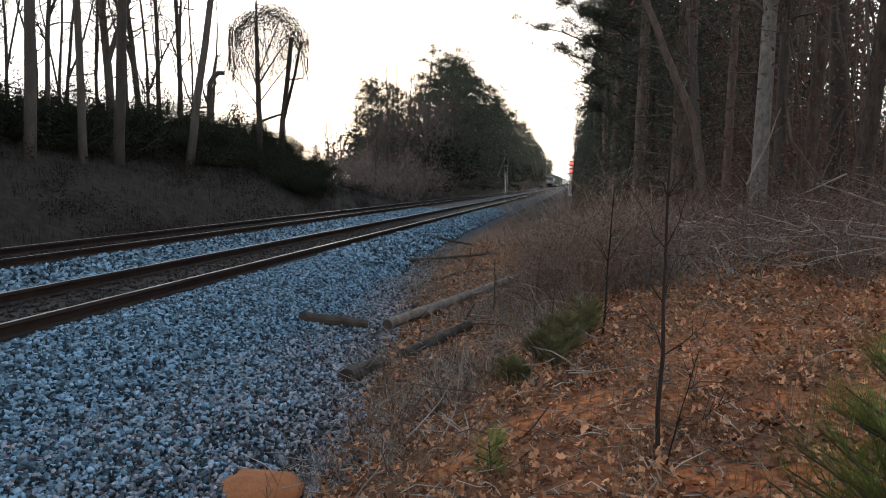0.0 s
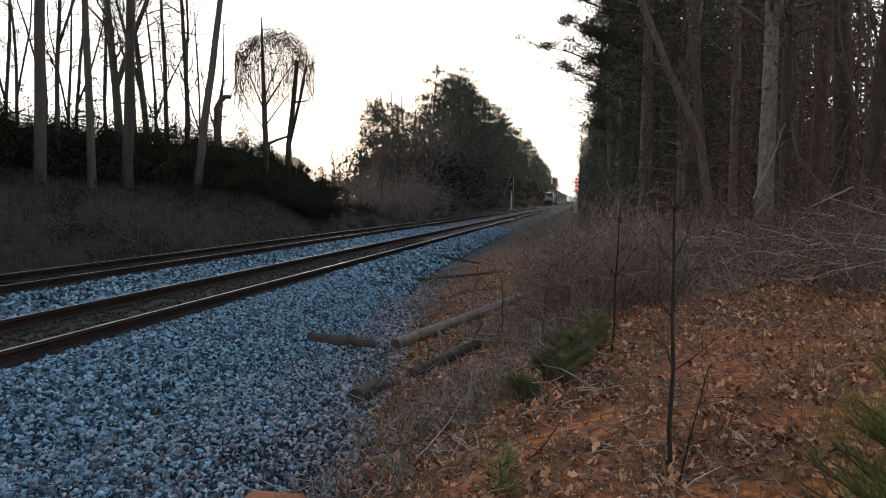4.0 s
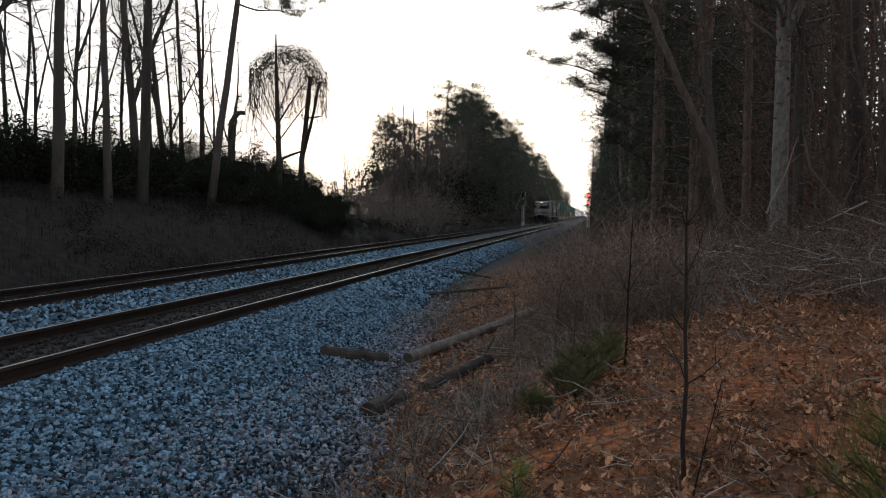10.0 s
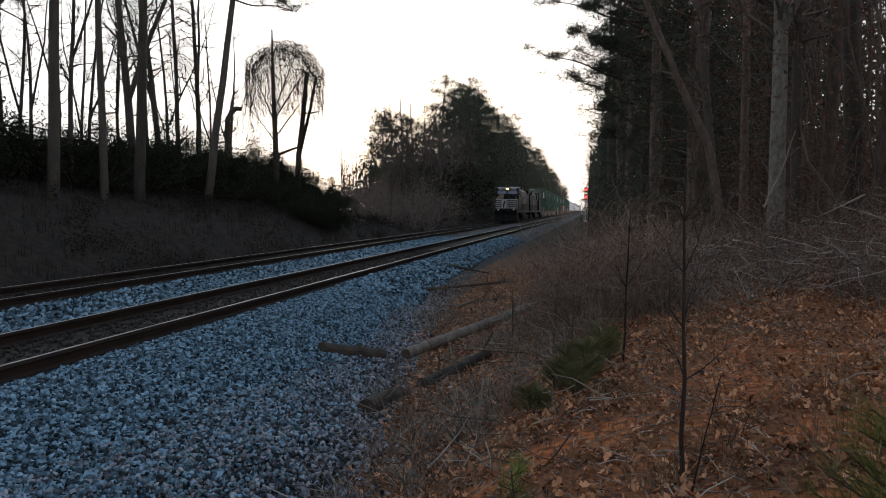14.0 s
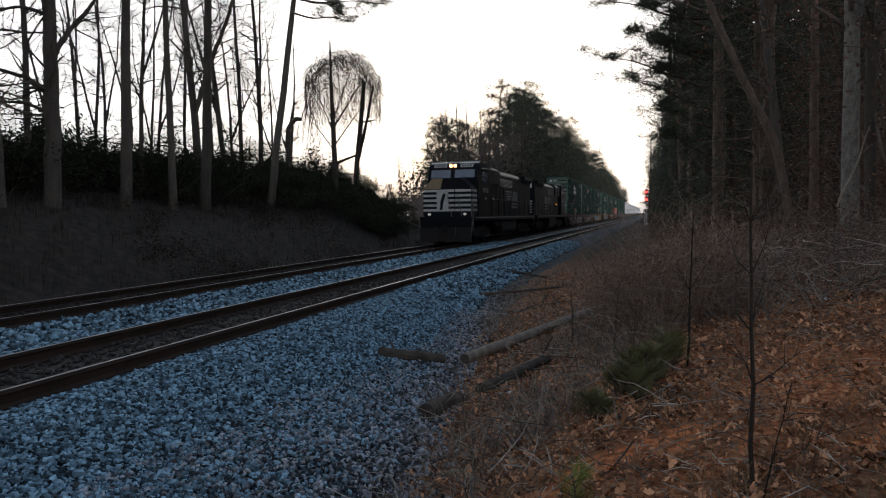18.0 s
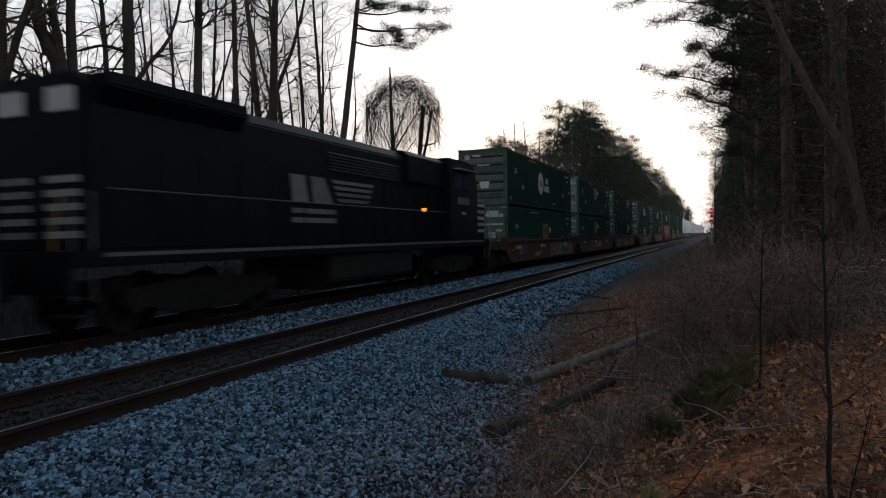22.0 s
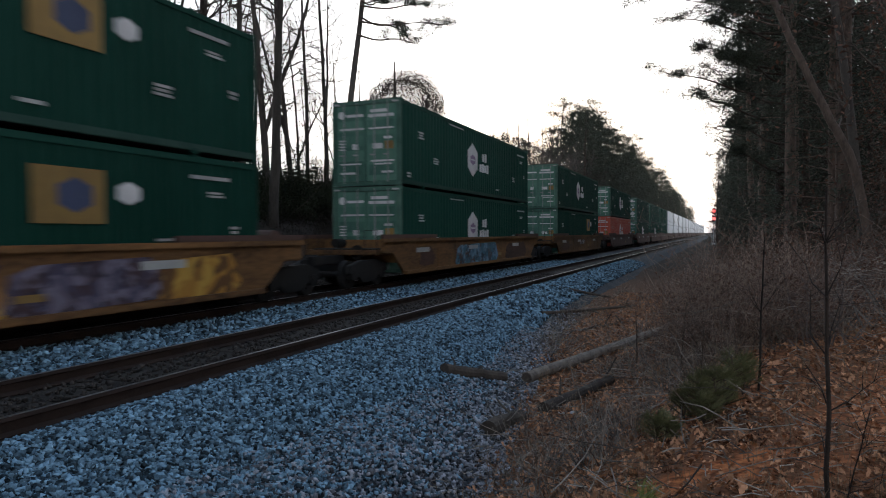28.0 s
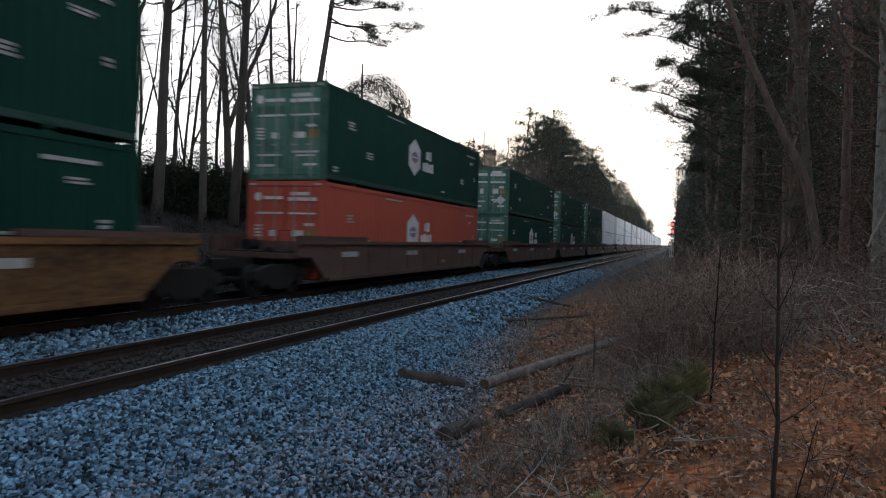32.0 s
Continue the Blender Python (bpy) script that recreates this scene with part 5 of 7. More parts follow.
def grown_tree(name, label, group, d, stems, seed, twigs=16, bark=None, reach=(0.8, 2.6), deep=2):
    """A tree of stems and heavy limbs: each a line of bearings and elevations with its first and last radius."""
    rs = np.random.RandomState(seed)
    foot = sight(*stems[0][0][0], d)
    foot.z = land(foot.x, foot.y) - 0.2
    o = thing(name, label, "tree", group, m=pose(*foot))
    vs, fs, cv, cf = [], [], [], []
    for n, (line, r0, r1) in enumerate(stems):
        sway = rs.uniform(-0.10, 0.10) if n else 0.0
        pts = [sight(az, el, d * (1 + sway * (0.25 if i else 0.0) * i / len(line))) - foot for i, (az, el) in enumerate(line)]
        if n == 0:
            pts[0].z = -0.4
        pts = smooth_line(pts)
        for i in range(1, len(pts) - 1):
            pts[i] = pts[i] + Vector(rs.normal(0, r0 * 0.08, 3).tolist())
        radii = [(r0 + (r1 - r0) * i / (len(pts) - 1)) * (1.3 if n == 0 and i == 0 else 1) for i in range(len(pts))]
        tube(vs, fs, pts, radii, 9, True)
        for _ in range(twigs if len(line) > 2 else twigs // 2):
            f = rs.uniform(0.35 if r0 > 0.2 else 0.15, 1.0)
            i = min(len(pts) - 2, int(f * (len(pts) - 1)))
            dd = aside(rs, pts[i + 1] - pts[i], rs.uniform(35, 80))
            branch(rs, cv, cf, pts[i], dd, rs.uniform(*reach), max(0.016, min(0.05, radii[i] * 0.4)), deep, 4, 0.02)
    link("trunk", vs, fs, bark or BARK_DARK, o, smooth=True)
    if cf:
        link("crown", cv, cf, TWIG, o, "bare branches and fine twigs")
    return o


def left_bank():
    # tall trunks along the top of the cutting: bearing, x, height, radius, lean to the side, fork, first limb
    grown_tree("spreading_tree", "old spreading hardwood with several stems and heavy low limbs", "bare trees", 28.5, [
        ([(50.5, 1.0), (50.6, 6.0), (51.0, 10.0), (51.35, 12.8), (52.0, 14.5), (52.7, 16.4), (53.6, 20.5), (54.5, 25)], 0.41, 0.13),
        ([(50.3, 0.8), (50.45, 6.0), (50.56, 10.4), (50.5, 16.6), (50.1, 24)], 0.30, 0.12),
        ([(50.75, 10.0), (51.2, 13.5), (51.7, 17.0), (52.2, 23)], 0.22, 0.09),
        ([(51.1, 4.6), (52.0, 6.9), (52.8, 7.5), (54.2, 7.2), (56.5, 6.2)], 0.20, 0.07),
        ([(51.1, 8.6), (51.8, 9.4), (53.0, 9.3), (54.3, 8.6), (56, 9.2)], 0.10, 0.04),
        ([(51.2, 11.4), (52.6, 12.1), (54.1, 12.4), (56, 14)], 0.12, 0.04)], 501, 18)
    grown_tree("spreading_tree", "stout straight hardwood with long crooked side limbs", "bare trees", 30.1, [
        ([(46.95, 0.8), (46.75, 6.2), (46.65, 12.0), (46.6, 17.2), (46.3, 25)], 0.32, 0.18),
        ([(46.6, 11.2), (46.2, 12.3), (45.26, 13.8), (44.0, 15.3), (43.1, 17.6), (42.6, 21)], 0.13, 0.04),
        ([(46.8, 8.4), (47.3, 9.4), (48.4, 10.1), (50.0, 10.5)], 0.13, 0.06),
        ([(46.8, 6.9), (47.3, 7.8), (48.5, 8.3), (50.2, 8.3)], 0.10, 0.04),
        ([(46.6, 14.4), (48.3, 14.8), (50.2, 14.2)], 0.09, 0.04)], 502, 16)
    grown_tree("dead_snag", "short broken dead trunk bent over at its top", "snags", 50.0, [
        ([(29.85, 3.0), (29.8, 5.5), (29.7, 7.2), (29.2, 7.9), (28.65, 8.0)], 0.24, 0.15), ([(29.6, 7.4), (29.3, 8.9), (28.9, 9.4)], 0.07, 0.03)], 503, 3, reach=(0.3, 0.9), deep=1)
    spec = [(42.2, -22.0, 22, 0.25, 0.045, 0.0, 0.4), (38.7, -22.0, 23, 0.185, 0.0, 0.0, 0.45),
            (36.4, -22.0, 23, 0.27, 0.063, 0.0, 0.45), (36.6, -26.5, 22, 0.27, -0.06, 0.3, 0.3), (34.7, -26.0, 22, 0.20, -0.05, 0.25, 0.3), (33.6, -27.0, 22, 0.17, 0.02, 0.0, 0.25),
            (31.9, -26.0, 21, 0.19, 0.0, 0.35, 0.25), (40.9, -25.5, 16, 0.14, -0.02, 0.42, 0.35), (48.3, -26, 20, 0.16, -0.03, 0.0, 0.3), (54.5, -23, 22, 0.22, -0.04, 0.3, 0.25), (58.0, -24, 22, 0.25, 0.02, 0.3, 0.2),
            (45.0, -31, 15, 0.13, 0, 0.35, 0.25), (39.7, -32, 16, 0.13, 0, 0.3, 0.25), (35.6, -33, 16, 0.13, 0.03, 0.3, 0.25), (29.8, -27, 12, 0.13, 0.1, 0.3, 0.3), (33.0, -38, 17, 0.14, 0, 0.3, 0.25), (43.5, -36, 17, 0.13, 0, 0.3, 0.25),
            (52.0, -31, 16, 0.13, 0, 0.3, 0.12), (47.6, -30, 16, 0.12, 0.03, 0.3, 0.12), (41.6, -29.5, 15, 0.12, -0.03, 0.25, 0.12), (37.7, -29, 16, 0.12, 0.02, 0.3, 0.12), (34.2, -30, 16, 0.12, 0, 0.25, 0.12), (44.1, -28, 14, 0.11, 0, 0.3, 0.12), (40.2, -27.5, 13, 0.10, 0.03, 0.3, 0.12), (31.0, -30, 14, 0.11, 0, 0.3, 0.12)]
    for i, (az, x, h, r, lean, fork, start) in enumerate(spec):
        x, y = at_bearing(az, x)
        a = radians(az)
        t = bare_tree(20 + i, h, r, (lean * math.cos(a), lean * math.sin(a)), start=start, limbs=44 if r > 0.17 else 34, fork=fork, twigs=6)
        t.matrix_basis = pose(x, y, land(x, y) - 0.2)
    x, y = at_bearing(31.5, -22.0)
    a = radians(31.5)
    t = pine_tree(57, 25, 0.24, 0.56, 22, 0.21, (9, 0.26, 0.014), (7, 5), (0.15 * math.cos(a), 0.15 * math.sin(a)), BARK_DARK, "leaning pine on the bank with a high thin crown", "pines")
    t.matrix_basis = pose(x, y, land(x, y) - 0.2)
    needle_limbs(t, 58, [(sight(31.45 - 0.13 * e, e, 42), sight(az, el, 42 + dd)) for az, el, e, dd in ((24.3, 15.6, 16.2, -1), (21.8, 17.0, 17.2, 1), (25.6, 16.6, 17.6, 2), (23.0, 18.6, 18.4, -2), (27.0, 18.6, 18.8, -1), (22.4, 20.6, 20.4, 0), (26.0, 21.4, 21.2, 1), (33.5, 21.5, 22.0, 0))], 0.30)
    # dark evergreen thicket on the crest
    first = [shrub(60 + k, 2.75, 3.6, 8, 1500, 0.066, LEAF_DARK, TWIG, "evergreen_shrub", "dark evergreen thicket on the bank", "thicket", 3) for k in range(3)]
    rs = np.random.RandomState(8)
    spots = [(rs.uniform(-28.5, -24.5), 19 + 37 * (k + rs.uniform()) / 64) for k in range(64)] + [(rs.uniform(-26, -22), 38 + 1.1 * k) for k in range(15)]
    spread(first, spots, 3, (0.82, 1.1))
    spread([copy_thing(first[0], Matrix()), copy_thing(first[1], Matrix())], [(x, 38 + (min(2.62 * -x, 56) - 38) * (0.35 + 0.65 * rs.uniform())) for x in np.linspace(-17.4, -23, 34)], 5, (0.36, 0.66))
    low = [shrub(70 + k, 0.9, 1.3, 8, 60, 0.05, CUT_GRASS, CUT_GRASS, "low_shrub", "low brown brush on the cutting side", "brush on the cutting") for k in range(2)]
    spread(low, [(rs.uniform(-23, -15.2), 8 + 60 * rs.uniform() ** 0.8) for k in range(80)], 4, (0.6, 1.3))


def needle_limbs(o, seed, limbs, clump=0.26):
    """Crooked limbs from the trunk to their tips, each with a few dense flat clumps of needles at its outer end."""
    rs = np.random.RandomState(seed)
    foot = o.matrix_basis.translation
    vs, fs, nv, nf = [], [], [], []
    for a, b in limbs:
        a, b = a - foot, b - foot
        line = smooth_line([a, a.lerp(b, 0.35) + Vector((0, rs.normal() * 0.15, -0.18)), a.lerp(b, 0.7) + Vector((0, rs.normal() * 0.15, 0.02)), b])
        tube(vs, fs, line, [0.07 * (1 - 0.065 * k) for k in range(len(line))], 5)
        spots = []
        for f in (0.55, 0.68, 0.78, 0.86, 0.93, 1.0, 1.0):
            i = min(len(line) - 2, int(f * (len(line) - 1)))
            p = line[i].lerp(line[i + 1], f * (len(line) - 1) - i)
            q = p + Vector((rs.normal() * 0.45, rs.normal() * 0.55, rs.uniform(-0.05, 0.30)))
            tube(vs, fs, [p, q], [0.02, 0.01], 4)
            spots += [q, p.lerp(q, 0.55), q + Vector((rs.normal() * 0.28, rs.normal() * 0.28, 0.04))]
        fuzz(rs, nv, nf, spots, 64, clump * 0.55, clump, 0.013)
    link("limb", vs, fs, BARK_PINE, o, smooth=True)
    link("needle_clump", nv, nf, NEEDLE, o, "dense dark needle clumps")


def vine_tree():
    """A small tree smothered by hanging vines, and the broken snag beside it."""
    rs = np.random.RandomState(77)
    x, y = at_bearing(26.1, -23.0)
    o = thing("vine_draped_tree", "bare tree smothered in a dome of hanging vines", "tree", m=pose(x, y, land(x, y) - 0.3))
    vs, fs = [], []
    trunk = [Vector((0, 0, -0.5)), Vector((0.1, 0, 3)), Vector((0.0, 0, 6)), Vector((-0.1, 0, 9.0)), Vector((-0.15, 0, 12.9))]
    tube(vs, fs, trunk, [0.26, 0.22, 0.19, 0.14, 0.05], 8, True)
    for tip, r in (((2.6, 0.4, 10.2), 0.08), ((-1.9, 0.5, 9.8), 0.07), ((2.9, -0.6, 8.0), 0.07), ((-2.2, -0.3, 7.6), 0.06), ((1.4, 0.8, 11.2), 0.06)):
        tube(vs, fs, smooth_line([Vector((0, 0, tip[2] * 0.62)), Vector((tip[0] * 0.45, tip[1] * 0.4, tip[2] * 0.80)), Vector(tip)]), [r * (1 - 0.08 * k) for k in range(9)], 5)
    tube(vs, fs, [Vector((0, 0, 3.6)), Vector((0.8, 0.3, 4.0)), Vector((1.6, 0.5, 4.3))], [0.14, 0.11, 0.09], 6)
    link("trunk", vs, fs, BARK_DARK, o, smooth=True)
    vs, fs = [], []
    heart = Vector((0.85, 0, 9.3))
    for k in range(1900):
        # arcs that wind over the rounded top, then strands that hang from its skirt
        d = Vector(rs.normal(size=3).tolist()).normalized()
        d.z = abs(d.z) if rs.uniform() < 0.75 else d.z
        p = heart + Vector((d.x * 3.0, d.y * 3.0, d.z * 2.9)) * rs.uniform(0.72, 1.0)
        side = d.cross(Vector(rs.normal(size=3).tolist())).normalized()
        q = wander(rs, p, side + Vector((0, 0, -0.25)), rs.uniform(0.7, 1.9), 5, 0.30, -0.10)
        tube(vs, fs, q, [0.012, 0.011, 0.010, 0.009, 0.007, 0.005], 3)
        if k % 3 == 0:
            a = rs.uniform(0, 6.283)
            left = 0.5 - 0.5 * math.cos(a)
            p = heart + Vector((math.cos(a) * 2.75, math.sin(a) * 2.75, rs.uniform(-1.6, 1.2)))
            q = wander(rs, p, (0, 0, -1), rs.uniform(0.6, 2.2) + 4.4 * left * rs.uniform(), 6, 0.15)
            tube(vs, fs, q, [0.012, 0.011, 0.010, 0.009, 0.008, 0.006, 0.004], 3)
    link("vine_curtain", vs, fs, TWIG, o, "curtain of leafless vines")
    x, y = at_bearing(23.75, -21.8)
    s = thing("dead_snag", "dead broken trunk with two stubs", "tree", m=pose(x, y, land(x, y) - 0.3))
    s.scale = (1.02, 1.02, 1.27)
    vs, fs = [], []
    tube(vs, fs, [Vector(p) for p in ((-0.6, 0, 0), (-0.5, 0, 3), (-0.1, 0, 5.5), (0.25, 0, 8.2))], [0.24, 0.21, 0.18, 0.16], 8, True)
    tube(vs, fs, [Vector(p) for p in ((-0.35, 0, 3.4), (0.45, 0, 5.8), (1.0, 0, 7.9))], [0.15, 0.12, 0.10], 6, True)
    tube(vs, fs, [Vector(p) for p in ((0.1, 0, 5.7), (0.5, 0.1, 5.7), (1.1, 0.1, 5.8))], [0.07, 0.06, 0.05], 5, True)
    link("trunk", vs, fs, BARK_DARK, s, smooth=True)
    vs, fs = [], []
    for k in range(16):
        p = Vector((rs.uniform(-0.3, 0.9), 0, rs.uniform(4, 7.6)))
        tube(vs, fs, wander(rs, p, (rs.normal() * 0.3, 0, -1), rs.uniform(1, 3), 5, 0.12), [0.015] * 6, 3)
    link("vine_curtain", vs, fs, TWIG, s, "a few hanging vines")


def reaching_pine(x, y):
    """A pine whose limbs stretch out over the line and end in dense needle clumps."""
    z = land(x, y) - 0.2
    o = thing("pine_tree", "pine stretching long clumped limbs over the line", "tree", "wood by the line", m=pose(x, y, z))
    vs, fs = [], []
    trunk = [Vector((0.25 * math.sin(k * 0.7), 0, 20 * k / 8)) for k in range(9)]
    tube(vs, fs, trunk, [0.24 * (1 - 0.075 * k) for k in range(9)], 9, True)
    link("trunk", vs, fs, BARK_PINE, o, smooth=True)
    # how far each limb reaches out, along the line, and the height of its tip
    tips = ((-4.9, 0.0, 9.2), (-4.8, 0.5, 11.9), (-3.7, -0.6, 10.2), (-3.5, -0.5, 7.9), (-2.5, 1.0, 8.6), (-5.6, 1.2, 13.4), (-2.3, 0.2, 6.8), (-4.2, 0.4, 12.6), (-2.6, -1.0, 11.2), (-2.0, 0.6, 13.2), (-1.9, -0.7, 9.4), (-3.3, 0.0, 14.6), (-2.2, 0.3, 5.6), (-4.6, -0.5, 14.8), (-2.9, 0.8, 9.9), (-2.4, 0.9, 12.2))
    here = Vector((x, y, z))
    needle_limbs(o, 301, [(here + Vector((0, 0, top - 0.9 + 0.1 * out)), here + Vector((out, along, top))) for out, along, top in tips], 0.30)


def right_wood():
    rs = np.random.RandomState(11)
    pines = [pine_tree(100 + k, 25, 0.27, 0.32, 50, 0.125, (8, 0.30, 0.024), (4, 3), label="tall pine with red-brown bark and a dark crown", group="wood by the line") for k in range(3)]
    hard = [bare_tree(120 + k, 21, 0.22, (0, 0), 0.2, 18, 0.4 if k else 0, BARK_GREY, label="grey-barked hardwood at the wood's edge", name="hardwood_tree", group="wood by the line") for k in range(2)]
    edge = [(3.6 + 3.2 * rs.uniform() - 2.0 * (k > 24), 30 + 4.6 * k + rs.uniform(-2, 2)) for k in range(46)]
    deep = [p for p in ((rs.uniform(6, 34), rs.uniform(24, 95)) for k in range(64)) if p[0] < 0.27 * p[1] or p[0] > 0.75 * p[1]] + [(rs.uniform(16, 34), rs.uniform(-4, 24)) for k in range(16)]
    spread([pines[0], hard[0], pines[1], pines[2], hard[1]], edge + deep, 5)
    # the trunks that stand out at the near edge: bearing (minus: right of the track), distance, radius, height, lean
    spec = [(-14.0, 19.5, 0.22, 19, 0.02, BARK_GREY), (-17.0, 20.5, 0.19, 22, 0.0, BARK_PINE), (-18.9, 22.5, 0.27, 23, 0.0, BARK_DARK), (-20.6, 19.0, 0.22, 22, 0.0, BARK_PINE), (-22.5, 18.5, 0.24, 22, 0.0, BARK_DARK),
            (-25.5, 17.5, 0.28, 22, 0.01, BARK_GREY), (-29, 17, 0.3, 22, -0.01, BARK_PINE), (-9.9, 27, 0.17, 20, 0.0, BARK_DARK), (-11.6, 26, 0.16, 20, -0.01, BARK_PINE)]
    for i, (az, d, r, h, lean, bark) in enumerate(spec):
        a = radians(az)
        x, y = -math.sin(a) * d, math.cos(a) * d
        t = bare_tree(200 + i, h, r, (lean * math.cos(a), lean * math.sin(a)), 0.3, 12, 0.35 if i in (0, 4) else 0, bark, label="stout trunk at the near edge of the wood", name="hardwood_tree", group="wood by the line")
        t.matrix_basis = pose(x, y, land(x, y) - 0.2)
    # thin bare trees where the wood lets the sky through
    thin = [bare_tree(230 + k, 19, 0.12, (0, 0), 0.25, 14, 0.35, BARK_PINE, label="slender bare tree in the thin part of the wood", name="hardwood_tree", group="wood by the line") for k in range(2)]
    spread(thin, [(-math.sin(radians(az)) * dd, math.cos(radians(az)) * dd) for az, dd in ((-18.8, 62), (-20.8, 58), (-21.9, 66), (-23.9, 56), (-24.4, 64), (-26.1, 60), (-27.4, 52), (-19.8, 70), (-22.9, 72), (-17.0, 58), (-28.2, 62), (-21.6, 41), (-24.1, 39), (-19.0, 40), (-26.0, 38), (-17.5, 30), (-19.3, 34), (-21.2, 28), (-23.3, 36), (-24.8, 29), (-26.6, 33), (-28.5, 27), (-20.3, 44), (-22.4, 48), (-25.7, 46), (-18.4, 52), (-15.9, 36), (-13.1, 31))], 31, (0.8, 1.15))
    # one dead trunk leaning to the line, and the crooked limb of the lichened trunk
    grown_tree("leaning_dead_trunk", "brown dead trunk leaning among the trees", "wood by the line", 22.0, [([(-10.7, 0.6), (-9.1, 4.4), (-7.52, 8.1), (-6.05, 11.5), (-4.19, 15.8), (-2.6, 20), (-1.4, 24)], 0.13, 0.07)], 504, 6, DEAD_WOOD, (0.4, 1.3), 1)
    grown_tree("hardwood_tree", "dark tree with a crooked limb across the trunks", "wood by the line", 20.5, [([(-15.2, 1.0), (-15.0, 8.0), (-14.9, 14.0), (-14.8, 26)], 0.14, 0.08), ([(-14.9, 13.4), (-13.6, 14.5), (-12.3, 15.4), (-10.9, 16.4), (-9.0, 17.3), (-7.2, 19.5)], 0.08, 0.03), ([(-12.3, 15.4), (-11.5, 17.5), (-11.0, 20.0)], 0.05, 0.02)], 505, 10, BARK_DARK)
    # the pine whose limbs reach out over the line
    reaching_pine(2.75, 33)
    # understorey: russet-leaved saplings and a tangle of stems
    sap = [shrub(310 + k, 4.2, 3.2, 6, 260, 0.055, LEAF_RUSSET, TWIG, "understorey_sapling", "sapling still holding brown withered leaves", "understorey") for k in range(2)]
    spread(sap, [(rs.uniform(6.2, 17), 20 + 60 * rs.uniform() ** 1.3) for k in range(64)], 13, (0.7, 1.3))
    ever = [shrub(316, 4.0, 3.0, 7, 620, 0.085, DARK_BRUSH, TWIG_BROWN, "dense_brush", "dense brown brush under the trees", "understorey", 3)]
    spread(ever, [(rs.uniform(4.6, 7), 34 + 5.5 * k) for k in range(26)] + [(rs.uniform(8, 26), rs.uniform(32, 80)) for k in range(30)], 14, (0.7, 1.1))
    spread([shrub(317, 4.2, 3.4, 7, 320, 0.11, DARK_BRUSH, TWIG_BROWN, "dense_brush", "tall dense brush deep in the wood", "understorey", 3)], [(rs.uniform(10.5, 15), rs.uniform(44, 75)) for k in range(20)], 24, (1.1, 1.6))
    front = [shrub(318 + k, 1.7, 1.9, 8, 110, 0.030, LEAF_RUSSET, (HAZE_TWIG, TWIG, TWIG_PALE)[k], "understorey_sapling", "tangled brush with a few withered brown leaves", "understorey", 4, 0.9) for k in range(3)]
    spread(front, [(-math.sin(radians(az)) * dd, math.cos(radians(az)) * dd) for az, dd in zip(np.linspace(-4.5, -29, 44) + rs.uniform(-0.6, 0.6, 44), rs.uniform(15, 21, 44))], 32, (0.7, 1.15))
    high = [pine_tree(302 + k, 24, 0.24, 0.38, 60, 0.16, (9, 0.32, 0.026), (4, 3), label="tall pine leaning its crown towards the line", group="wood by the line") for k in range(2)]
    spread(high, [(2.7, 30.5), (2.6, 36), (2.3, 43), (2.2, 52), (2.1, 63), (2.1, 76)], 26, (0.95, 1.05))
    edge_pine = [pine_tree(304 + k, 18, 0.2, 0.05, 90, 0.135, (9, 0.32, 0.026), (4, 3), label="dense dark pine along the wood's edge", group="wood by the line") for k in range(2)]
    spread(edge_pine, [(3.3 - 0.7 * (k > 5) + rs.uniform(0, 1.2), 29 + 4.4 * k) for k in range(25)] + [(7.5 + rs.uniform(0, 3), 38 + 6 * k) for k in range(8)] + [(rs.uniform(-0.5, 3), 142 + 13 * k) for k in range(20)], 25, (0.8, 1.15))


